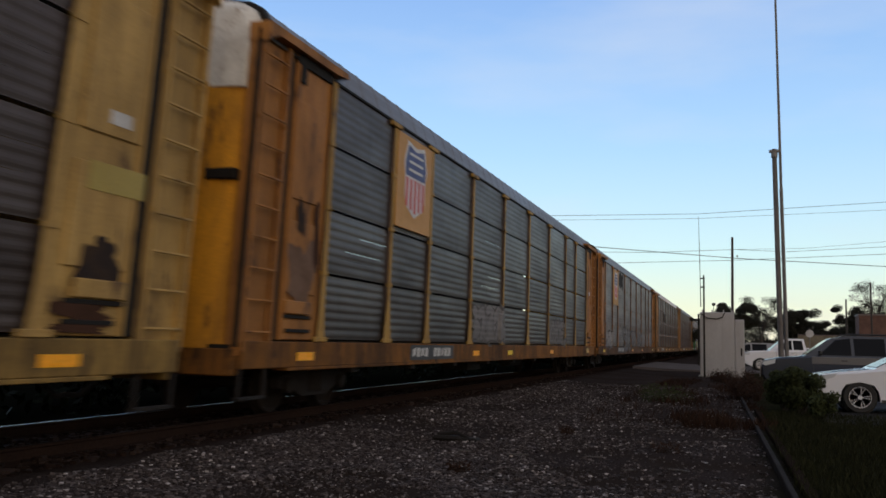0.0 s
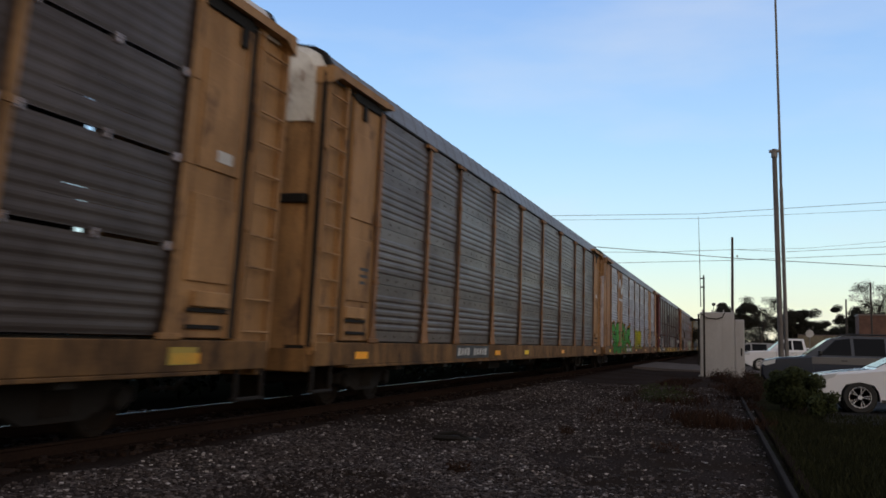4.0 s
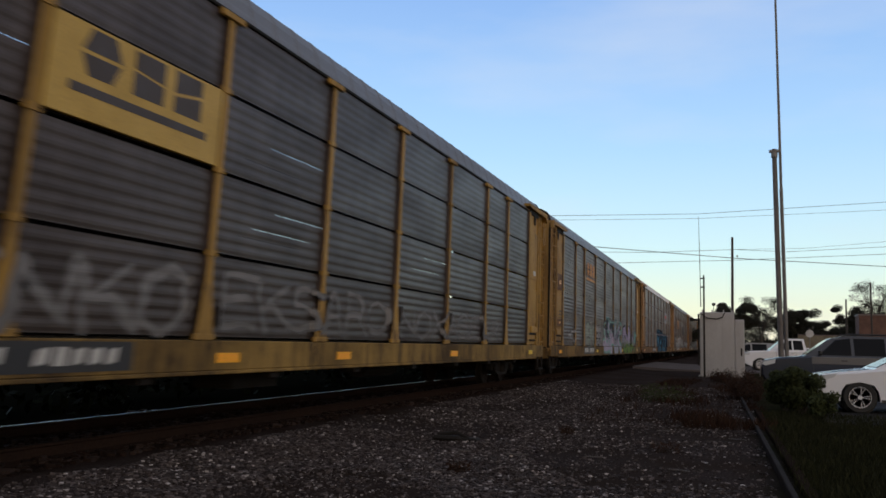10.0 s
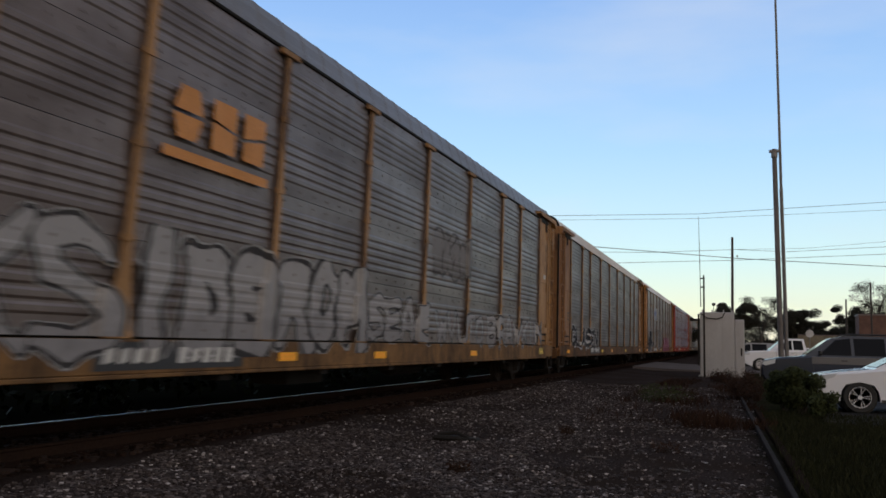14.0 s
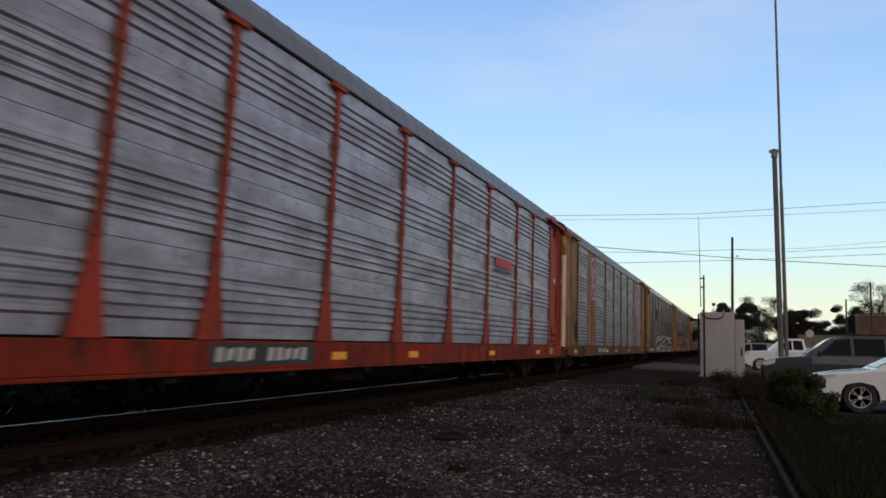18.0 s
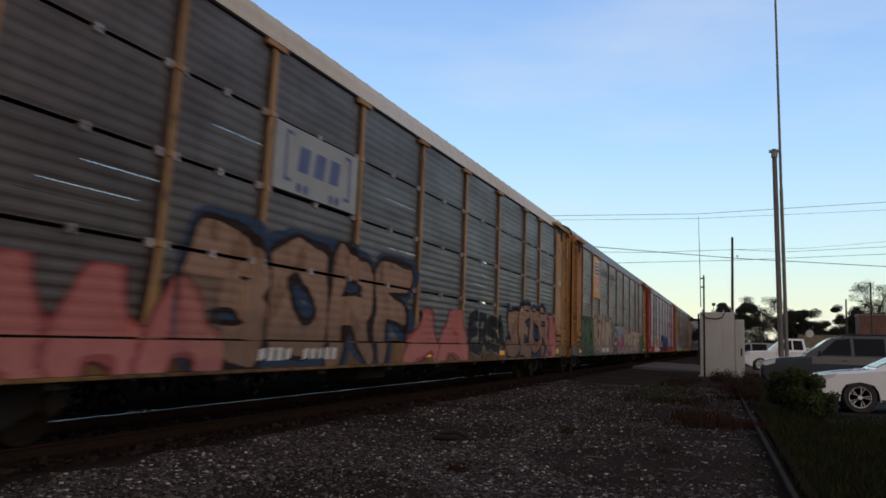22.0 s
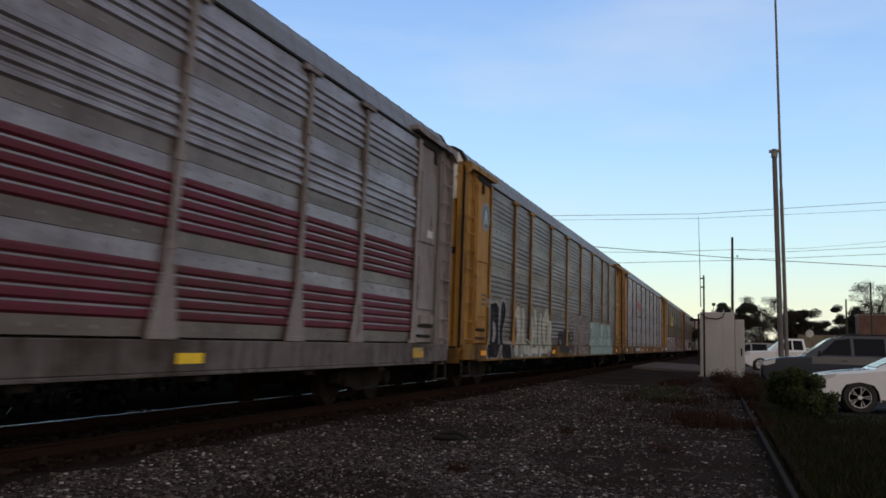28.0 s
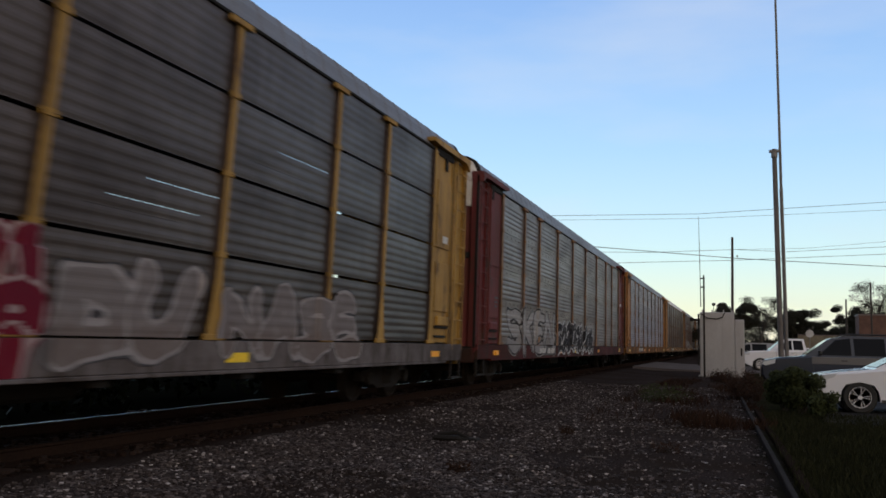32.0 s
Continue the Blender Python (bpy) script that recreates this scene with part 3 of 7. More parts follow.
def spray(name, fill, fill2, edge, cloud=None, glow=(0.7, 0.7, 0.7), wear=0.35, patch=None, much=0.56, reach=0.64):
    """Spray paint: letters (field below 1), their outline, and a cloud round them; a second colour towards the foot."""
    if name in MATS:
        return MATS[name]
    m, n, l, b = shader(name)
    fill, fill2, edge, cloud, glow, patch = (tuple(0.8 * q for q in c) if c else c for c in (fill, fill2, edge, cloud, glow, patch))
    out = n["Material Output"]
    at, up = n.new("ShaderNodeAttribute"), n.new("ShaderNodeAttribute")
    at.attribute_name, up.attribute_name = "field", "rise"
    co = coords(n, l, False)
    wob = noise_at(n, l, co, 5.0, 4)
    add = n.new("ShaderNodeMath")
    add.operation = "MULTIPLY_ADD"
    add.inputs[1].default_value = 0.30
    l.new(wob, add.inputs[0])
    l.new(at.outputs["Fac"], add.inputs[2])
    d = n.new("ShaderNodeMath")
    d.operation = "MULTIPLY"
    d.inputs[1].default_value = 1 / 3.0
    l.new(add.outputs[0], d.inputs[0])
    rise = n.new("ShaderNodeMath")
    rise.operation = "MULTIPLY_ADD"
    rise.inputs[1].default_value = 0.5
    l.new(wob, rise.inputs[0])
    l.new(up.outputs["Fac"], rise.inputs[2])
    f = ramp(n, l, rise.outputs[0], [(0.50, fill2), (0.75, fill)])
    worn = noise_at(n, l, co, 3.0, 8, rough=0.7)
    if patch:
        pn = noise_at(n, l, co, 2.1, 2, (1, 1.3, 0.8))
        f = mixed(n, l, ramp(n, l, pn, [(much, (0, 0, 0)), (much + 0.03, (1, 1, 1))]), f, patch)
    f = mixed(n, l, ramp(n, l, worn, [(0.5, (0, 0, 0)), (0.75, (wear,) * 3)]), f, edge)
    zone = ramp(n, l, d.outputs[0], [(0.0, (0, 0, 0)), (0.36, (1, 1, 1))], "CONSTANT")
    c = mixed(n, l, zone, f, edge)
    if cloud:
        z2 = ramp(n, l, d.outputs[0], [(0.0, (0, 0, 0)), (0.50, (1, 1, 1))], "CONSTANT")
        c = mixed(n, l, z2, c, cloud)
    elif glow:
        z2 = ramp(n, l, d.outputs[0], [(0.0, (0, 0, 0)), (0.475, (1, 1, 1))], "CONSTANT")
        c = mixed(n, l, z2, c, glow)
    l.new(c, b.inputs["Base Color"])
    b.inputs["Roughness"].default_value = 0.8
    b.inputs["Specular IOR Level"].default_value = 0.06
    stop = reach if cloud else 0.52
    al = ramp(n, l, d.outputs[0], [(stop - 0.01, (1, 1, 1)), (stop + 0.012, (0, 0, 0))])
    thin = ramp(n, l, worn, [(0.35, (1, 1, 1)), (0.8, (0.90, 0.90, 0.90))])
    al = mixed(n, l, 1.0, al, thin, "MULTIPLY")
    tr = n.new("ShaderNodeBsdfTransparent")
    mx = n.new("ShaderNodeMixShader")
    l.new(al, mx.inputs[0])
    l.new(tr.outputs[0], mx.inputs[1])
    l.new(b.outputs[0], mx.inputs[2])
    l.new(mx.outputs[0], out.inputs[0])
    MATS[name] = m
    return m


# bent strokes for sprayed shapes, each in a unit cell
SHAPES = {
    "A": ("0.02,0 0.42,1 0.58,1 0.98,0", "0.25,0.36 0.75,0.36"), "B": ("0.08,0 0.08,1 0.7,0.98 0.92,0.8 0.7,0.54 0.1,0.52", "0.7,0.54 0.98,0.28 0.75,0.02 0.08,0"),
    "C": ("0.95,0.85 0.6,1 0.15,0.85 0.03,0.5 0.15,0.12 0.6,0 0.95,0.14",), "D": ("0.08,0 0.08,1 0.6,0.98 0.95,0.7 0.95,0.3 0.6,0.02 0.08,0",),
    "E": ("0.95,1 0.1,0.97 0.06,0.5 0.1,0.02 0.98,0", "0.06,0.52 0.8,0.52"), "F": ("0.98,1 0.12,0.97 0.06,0", "0.1,0.55 0.75,0.55"),
    "G": ("0.92,0.9 0.5,1 0.08,0.75 0.06,0.25 0.5,0 0.94,0.2 0.92,0.5 0.55,0.48",), "H": ("0.08,0 0.08,1", "0.92,0 0.92,1", "0.1,0.5 0.9,0.52"), "I": ("0.45,0 0.45,1",), "K": ("0.1,0 0.1,1", "0.95,1 0.16,0.48 0.5,0.5 0.98,0"),
    "L": ("0.12,1 0.08,0.04 0.95,0",), "M": ("0.0,0 0.12,1 0.5,0.35 0.88,1 1,0",), "N": ("0.06,0 0.08,1 0.9,0.04 0.94,1",),
    "O": ("0.5,1 0.1,0.82 0.02,0.5 0.1,0.18 0.5,0 0.9,0.18 0.98,0.5 0.9,0.82 0.5,1",), "R": ("0.08,0 0.08,1 0.65,0.98 0.9,0.75 0.65,0.5 0.12,0.48", "0.5,0.5 0.98,0"),
    "S": ("0.95,0.86 0.6,1 0.12,0.88 0.1,0.62 0.85,0.42 0.92,0.14 0.45,0 0.02,0.12",), "T": ("0.0,0.96 1,1", "0.5,0.98 0.46,0"), "U": ("0.06,1 0.08,0.25 0.45,0 0.88,0.2 0.94,1",),
    "V": ("0,1 0.45,0 0.95,1",), "W": ("0,1 0.2,0 0.5,0.7 0.8,0 1,1",), "X": ("0,0 1,1", "0.02,1 0.98,0"), "Z": ("0.0,0.95 0.98,1 0.05,0.05 1,0",),
    "Q": ("0.1,0.2 0.35,0.95 0.9,0.98", "0.35,0.4 0.9,0.7", "0.5,0.05 0.95,0.3")}


def pairs(text):
    return [tuple(float(q) for q in p.split(",")) for p in text.split()]


def graffiti(car, kind, y0, y1, z0, z1, mat, seed, label, letters=None, weight=0.14, word=None, strokes=None, slant=0.0):
    """Sprayed shapes that follow the ribs, the posts and the sill of the car's side. word: rows of shapes from the top, parted by a stroke;
    strokes: single lines in car lengths and metres."""
    rng = random.Random(seed)
    ya, yb = y0 * L, y1 * L
    h = z1 - z0
    words = []
    if strokes:
        for line in strokes:
            pts = [(y * L, z) for y, z in pairs(line)]
            words.append(list(zip(pts, pts[1:])))
    elif word:
        rows = word.split("/")
        hh = h / len(rows)
        weight /= len(rows) ** 0.7
        for r, row in enumerate(rows):
            w = (yb - ya) / len(row)
            base = z1 - (r + 1) * hh
            for i, ch in enumerate(row):
                lift, tall, lean = rng.uniform(-0.03, 0.05), rng.uniform(0.86, 1.0), rng.uniform(-0.16, 0.16) + slant
                edge = min(0.30, weight * h / w)
                one = []
                for line in SHAPES[ch]:
                    raw = pairs(line)
                    fine = [(raw[0][0] + rng.uniform(-0.06, 0.06), raw[0][1])]
                    for (a, c), (d, e) in zip(raw, raw[1:]):
                        fine += [((a + d) / 2 + rng.uniform(-0.03, 0.03), (c + e) / 2), (d + rng.uniform(-0.05, 0.05), e + rng.uniform(-0.04, 0.04))]
                    pts = [(ya + (i + edge * 0.55 + a * (1 - 1.1 * edge) + lean * (c - 0.5)) * w, base + hh * (0.11 + lift + 0.78 * tall * c)) for a, c in fine]
                    one += list(zip(pts, pts[1:]))
                words.append(one)
    else:
        n = letters or max(2, round((yb - ya) / (h * 0.8)))
        w = (yb - ya) / n
        for i in range(n):
            lift, tall = rng.uniform(-0.03, 0.06), rng.uniform(0.88, 1.0)
            one = []
            for line in squiggle(rng):
                pts = [(ya + (i - 0.14 + a * 1.28) * w, z0 + h * (0.06 + lift + 0.86 * tall * c)) for a, c in line]
                one += list(zip(pts, pts[1:]))
            words.append(one)
    cuts = set()
    for r in range(4):
        for _, z in PROFILE[kind]:
            cuts.add(round(Z0 + r * ROW + z, 4))
    zs = [z for z in sorted(cuts) if z0 - 0.1 < z < z1 + 0.15]
    low = max(0.705, z0 - 0.1)
    while low < Z0 - 0.03:
        zs.append(round(low, 4))
        low += 0.09
    zs += [Z0 - 0.026, Z0]
    zs = sorted(set(zs))
    fine = [zs[0]]
    for z in zs[1:]:
        if z - fine[-1] > 0.075:
            fine.append((z + fine[-1]) / 2)
        if z - fine[-1] > 0.004:
            fine.append(z)
    zs = np.array(fine)
    m = int((yb - ya + 0.4) / 0.06)
    ys = np.linspace(ya - 0.2, yb + 0.2, m)
    Y, Z = np.meshgrid(ys, zs, indexing="ij")
    D = np.full(Y.shape, 9.0)
    bend = 0.0 if strokes else (0.014 if word and "II" in word else 0.034) * h       # the sprayed lines swing and swell
    f = [rng.uniform(0, 6.28) for _ in range(4)]
    U, V = Y / h, Z / h
    YW = Y + bend * (np.sin(7.3 * V + 3.1 * U + f[0]) + 0.6 * np.sin(13.0 * V - 5.0 * U + f[1]))
    ZW = Z + bend * 0.7 * np.sin(6.1 * U + 2.0 * V + f[2])
    swell = 1.0 + 0.26 * np.sin(4.3 * U - 5.2 * V + f[3])
    for segs in words:                         # each letter overlaps the one before it
        E = np.full(Y.shape, 9.0)
        for (ay, az), (by, bz) in segs:
            vy, vz = by - ay, bz - az
            t = np.clip(((YW - ay) * vy + (ZW - az) * vz) / (vy * vy + vz * vz + 1e-9), 0, 1)
            E = np.minimum(E, np.hypot(YW - ay - t * vy, ZW - az - t * vz) / (weight * h * swell))
        D = np.where(E < 1.38, E, np.minimum(D, E))
    prof = np.array([depth_at(kind, z - Z0) if z > Z0 else 0.0 for z in zs])
    X = np.repeat((SCREEN_X + prof + 0.005)[None, :], m, 0)
    posts = np.array([p * L for p in POSTS])
    near = np.abs(ys[:, None] - posts[None, :]).min(1)
    for i in range(m):
        for j, z in enumerate(zs):
            if z < Z0 - 0.0:
                X[i, j] = SIDE + 0.006
            elif near[i] < (0.27 if z < Z0 + 0.75 else 0.10):
                X[i, j] = SIDE + 0.018
    keep = D < 3.0
    ids = -np.ones(Y.shape, int)
    b = Build()
    fs = []
    for i in range(m - 1):
        for j in range(len(zs) - 1):
            zm = (zs[j] + zs[j + 1]) / 2
            row = (zm - Z0 + 0.5 * ROW) % ROW - 0.5 * ROW
            at_post = near[i] < 0.10 or near[i + 1] < 0.10
            if Z0 - 0.026 < zm < Z0 or (kind == "seam" and zm > Z0 + 0.5 and abs(row) < 0.022 and not at_post):
                continue                       # the open joints stay dark
            if keep[i, j] or keep[i + 1, j] or keep[i, j + 1] or keep[i + 1, j + 1]:
                fs.append(((i, j), (i + 1, j), (i + 1, j + 1), (i, j + 1)))
    used = sorted({q for f in fs for q in f})
    for k, q in enumerate(used):
        ids[q] = k
    me = bpy.data.meshes.new("graffiti")
    me.from_pydata([(X[q], Y[q], Z[q]) for q in used], [], [tuple(int(ids[q]) for q in f) for f in fs])
    me.materials.append(mat)
    for nm, field in (("field", D), ("rise", (Z - z0) / h)):
        a = me.attributes.new(nm, "FLOAT", "POINT")
        a.data.foreach_set("value", np.array([field[q] for q in used], dtype=np.float32))
    ob = new("graffiti", me)
    ob.parent = car
    return tagged(ob, label)


def decal(b, outline, x, mat=0):
    """A painted flat shape, 3 mm thick, on the side at x."""
    b.slab(outline, x, x + 0.003, mat)


def stroke(b, pts, width, x, mat=0):
    for (ay, az), (by, bz) in zip(pts, pts[1:]):
        d = Vector((by - ay, bz - az))
        d.normalize()
        q = Vector((-d.y, d.x)) * width / 2
        e = d * width / 2
        b.slab([(ay - e.x + q.x, az - e.y + q.y), (ay - e.x - q.x, az - e.y - q.y), (by + e.x - q.x, bz + e.y - q.y), (by + e.x + q.x, bz + e.y + q.y)], x, x + 0.003 + random.random() * 0.001, mat)


def railcar(spec):
    """One covered auto carrier: underframe, sill, screens, posts, ends, roof, lettering plates and graffiti."""
    body, end = paint(spec["body"]), paint(spec.get("end", spec["body"]))
    posts = paint(spec.get("posts", spec["body"]))
    kind, metal = spec["kind"], sheet(spec["metal"])
    if kind == "rib" and spec["metal"] not in ("bright", "galv", "dull"):
        kind = "shallow"
    solid = spec.get("solid", False)
    car = thing("auto_carrier_railcar", spec["label"], "railcar", group="auto carrier railcars of the passing train")
    car["screens"] = kind
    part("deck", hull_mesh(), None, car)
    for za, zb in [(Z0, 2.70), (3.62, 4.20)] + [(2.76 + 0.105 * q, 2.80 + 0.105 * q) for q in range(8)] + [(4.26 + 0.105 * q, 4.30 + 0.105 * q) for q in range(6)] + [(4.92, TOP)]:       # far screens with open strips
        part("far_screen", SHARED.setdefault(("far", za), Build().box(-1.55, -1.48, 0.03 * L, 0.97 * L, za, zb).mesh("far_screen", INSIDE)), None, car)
    part("underframe", underframe_mesh(), None, car)
    for y in (0.125 * L, 0.875 * L):
        bogie(car, y)
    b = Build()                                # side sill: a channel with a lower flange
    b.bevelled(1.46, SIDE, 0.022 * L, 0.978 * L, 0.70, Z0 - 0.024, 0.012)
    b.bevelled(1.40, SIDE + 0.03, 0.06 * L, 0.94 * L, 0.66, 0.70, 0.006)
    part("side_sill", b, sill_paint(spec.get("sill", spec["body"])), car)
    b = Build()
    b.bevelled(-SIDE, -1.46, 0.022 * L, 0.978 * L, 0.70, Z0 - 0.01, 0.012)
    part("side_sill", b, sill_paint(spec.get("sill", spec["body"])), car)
    b = Build()                                # top rail under the roof
    b.bevelled(1.40, 1.575, 0.05 * L, 0.95 * L, TOP - 0.02, TOP + 0.03, 0.01)
    part("top_rail", b, posts if spec.get("rail") else BLACK, car)
    stripes = paint("crimson") if spec.get("stripes") else None
    for i in range(9):
        ya, yb = POSTS[i] * L + 0.02, POSTS[i + 1] * L - 0.02
        filled = solid and i in (1, 7)
        if filled:
            b = Build()
            b.bevelled(1.44, 1.575, ya - 0.02, yb + 0.02, Z0 + 0.003, TOP - 0.04, 0.01)
            b.box(1.575, 1.585, (ya + yb) / 2 - 0.02, (ya + yb) / 2 + 0.02, Z0 + 0.1, TOP - 0.2)
            part("filler_panel", b, body, car)
            continue
        met = sheet(spec["odd"]) if i in spec.get("odd_bays", ()) else metal
        for r in range(4):
            st = stripes if r < 2 else None
            sl = ((1, 2, 4) if r == 1 else (1, 3)) if kind == "seam" and r in (1, 2) and (spec["seed"] * 5 + i * 3 + r) % 5 < 2 else ()
            part("screen", screen_mesh(kind, yb - ya, met, st, sl, sheet("zinc") if spec.get("band") else None), None, car, at=(SCREEN_X, ya, Z0 + r * ROW))
    for i, p in enumerate(POSTS):
        if solid and i in (1, 2, 7, 8):
            continue
        part("post", post_mesh("edge" if i in (0, 9) else spec.get("post_style", "slim" if kind == "seam" else "flared" if kind == "rib" else "mid"), posts), None, car, at=(0, p * L, Z0))
    if spec.get("clips"):
        clip = SHARED.setdefault("clip", Build().bevelled(1.50, 1.585, -0.022, 0.022, -0.055, 0.045, 0.006).mesh("clip", sheet("bright")))
        for i in range(9):
            for r in (1, 2, 3):
                for y in ((POSTS[i] + POSTS[i + 1]) / 2 * L, POSTS[i] * L + 0.14, POSTS[i + 1] * L - 0.14):
                    part("clip", clip, None, car, at=(0, y, Z0 + r * ROW))
    for rear in (False, True):
        end_parts(car, rear, body, end, solid, spec)
    part("roof", roof_mesh(ROOFS[spec.get("roof", "grey")]), None, car, at=(0, 0, -0.07 if kind == "seam" else -0.055))
    # plates and reflectors on the sill
    b = Build()
    my = spec.get("mark", 0.25) * L
    b.box(SIDE, SIDE + 0.004, my, my + 2.55, 0.74, 1.02)
    plate = part("stencil_plate", b, PLATE, car, "black stencil patch")
    rng = random.Random(spec["seed"])
    y = my + 0.12
    for j in range(10):
        w = 0.15 if j != 4 else 0.0
        if w:
            h = rng.choice((0.0, 0.03))
            me = SHARED.setdefault(("bar", h), Build().slab([(0, 0.80), (w, 0.80 + h), (w * 1.15, 0.97), (w * 0.15, 0.97 - h)], SIDE + 0.004, SIDE + 0.007).mesh("stencil_bar", STENCIL))
            part("stencil_bar", me, None, plate, at=(0, y, 0))
        y += 0.22 if j != 4 else 0.28
    for p in spec.get("amber", (0.07, 0.36, 0.47, 0.66, 0.84) if spec["body"] == "red" else (0.07, 0.36, 0.47, 0.66, 0.91)):
        b = Build()
        b.box(SIDE, SIDE + 0.005, p * L, p * L + 0.48, 0.79, 0.905)
        part("reflector", b, LEMON if (spec["seed"] + int(p * 100)) % 3 == 0 else AMBER, car, "lemon yellow reflector" if (spec["seed"] + int(p * 100)) % 3 == 0 else "amber reflector")
    if spec["body"] == "red" or spec["seed"] % 2:
        part("sill_placard", Build().box(SIDE, SIDE + 0.005, 0.908 * L, 0.908 * L + 0.5, 0.78, 0.97), YELLOWPLATE, car, "small yellow placard")
    if not solid:
        part("label_plate", Build().box(1.575, 1.58, 0.928 * L, 0.928 * L + 0.3, 3.12, 3.26), STENCIL, car, "small pale label plate")
        for j in range(3):
            part("notice_bar", Build().box(1.575, 1.579, 0.072 * L, 0.072 * L + 0.34 - 0.06 * j, 2.2 - 0.11 * j, 2.25 - 0.11 * j), PLATE, car)
    for draw in spec.get("marks", ()):
        draw(car)
    for j, (y0, y1, z0, z1, mat, label, *more) in enumerate(spec.get("tags", ())):
        graffiti(car, kind, y0, y1, z0, z1, mat, spec["seed"] * 31 + j, label, **(more[0] if more else {}))
    return car


# ---- ground and track ----
def ground_height(x, y):
    d = x - TRACK_X
    bed = 0.075 if abs(d) < 1.5 else 0.075 * max(0.0, 1 - (abs(d) - 1.5) / 1.4)
    return bed


def spaced(stops):
    out = []
    for a, b, s in stops:
        out += list(np.arange(a, b, s))
    return out + [stops[-1][1]]


def noise_stain(n, l, co, scale, lo, hi):
    return ramp(n, l, noise_at(n, l, co, scale, 6), [(lo, (0, 0, 0)), (hi, (1, 1, 1))])


def ground_material():
    m, n, l, b = shader("ground")
    co = coords(n, l, False)
    gravel = mixed(n, l, noise_stain(n, l, co, 45, 0.35, 0.7), (0.018, 0.0138, 0.013), (0.052, 0.042, 0.040))
    gravel = mixed(n, l, noise_stain(n, l, co, 0.45, 0.4, 0.65), gravel, (0.026, 0.019, 0.015))
    dirt = mixed(n, l, noise_stain(n, l, co, 20, 0.3, 0.7), (0.014, 0.009, 0.0075), (0.026, 0.017, 0.014))
    grass = mixed(n, l, noise_stain(n, l, co, 12, 0.3, 0.7), (0.009, 0.009, 0.005), (0.020, 0.020, 0.010))
    sep = n.new("ShaderNodeSeparateXYZ")
    l.new(co, sep.inputs[0])
    wob = n.new("ShaderNodeMath")
    wob.operation = "MULTIPLY_ADD"
    wob.inputs[1].default_value = 1.6
    l.new(noise_at(n, l, co, 1.1, 5), wob.inputs[0])
    l.new(sep.outputs[0], wob.inputs[2])

    def past(x, width=0.4):
        mr = n.new("ShaderNodeMapRange")
        mr.inputs["From Min"].default_value = x + 0.8 - width
        mr.inputs["From Max"].default_value = x + 0.8 + width
        l.new(wob.outputs[0], mr.inputs["Value"])
        return mr.outputs[0]
    c = mixed(n, l, past(-5.85, 0.25), dirt, gravel)
    c = mixed(n, l, past(0.45, 0.3), c, grass)
    # beyond the railway the dimness under the train is put into the colour
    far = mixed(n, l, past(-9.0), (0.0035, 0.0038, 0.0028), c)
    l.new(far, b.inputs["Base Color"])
    b.inputs["Roughness"].default_value = 0.95
    b.inputs["Specular IOR Level"].default_value = 0.0
    bump(n, l, b, noise_at(n, l, co, 40, 4), 0.7, 0.03)
    return m


xs = spaced([(-2500, -200, 230), (-200, -20, 15), (-20, -10, 1.0), (-10, 6, 0.25), (6, 30, 2), (30, 200, 17), (200, 2500, 230)])
ys = spaced([(-900, -20, 80), (-20, 2, 2), (2, 30, 0.3), (30, 100, 2.5), (100, 400, 25), (400, 1000, 100), (1000, 4000, 300)])
b = Build()
k = len(ys)
b.v = [(float(x), float(y), ground_height(x, y) + (0.03 * noise.noise((x * 0.9, y * 0.9, 0)) + 0.02 * noise.noise((x * 3, y * 3, 5)) if -12 < x < 8 and 0 < y < 60 else 0.0)) for x in xs for y in ys]
b.f = [(i * k + j, (i + 1) * k + j, (i + 1) * k + j + 1, i * k + j + 1) for i in range(len(xs) - 1) for j in range(k - 1)]
b.m = [0] * len(b.f)
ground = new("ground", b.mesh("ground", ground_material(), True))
tagged(ground, "dark gravel and dirt ground beside the railway", "ground", kind="structure")

STEEL = surface("rail_side", (0.022, 0.0145, 0.012), (0.034, 0.020, 0.014), 0.5, 0.9, 0.0, spec=0.0)
# near rail head: its dark reflection is put into the colour
HEADSHADE = plain("rail_head_shade", (0.024, 0.017, 0.014), 0.9, 0.0, **{"Specular IOR Level": 0.05})
SHINE = plain("rail_head", (0.36, 0.33, 0.31), 0.25, 1.0)
track = thing("railway_track", "worn steel railway track on dark ties and ballast", "track", (TRACK_X, 0, 0), kind="structure")
for s in (-1, 1):
    r = Build()
    x = s * 0.753
    z = RAIL
    prof = [(-0.075, z - 0.17), (-0.075, z - 0.155), (-0.012, z - 0.13), (-0.012, z - 0.04), (-0.036, z - 0.03), (-0.036, z - 0.004), (0.036, z - 0.004), (0.036, z - 0.03), (0.012, z - 0.04), (0.012, z - 0.13), (0.075, z - 0.155), (0.075, z - 0.17)]
    r.extrude([(x + a, c) for a, c in prof], -760, 980)
    rail = part("rail", r, STEEL, track)
    part("rail_head", Build().extrude([(x - 0.022, z - 0.003), (x - 0.013, z), (x + 0.013, z), (x + 0.022, z - 0.003)], -760, 980), SHINE if s < 0 else HEADSHADE, rail, "polished running surface" if s < 0 else "running surface with its dark reflection coloured in")

TIE = surface("tie_wood", (0.020, 0.0145, 0.012), (0.012, 0.009, 0.007), 0.6, 0.95, scale=3, stretch=(0.3, 3, 1), bumps=0.6, spec=0.0)
tie = Build().bevelled(-1.3, 1.3, -0.115, 0.115, -0.10, 0.075, 0.012).mesh("tie", TIE)
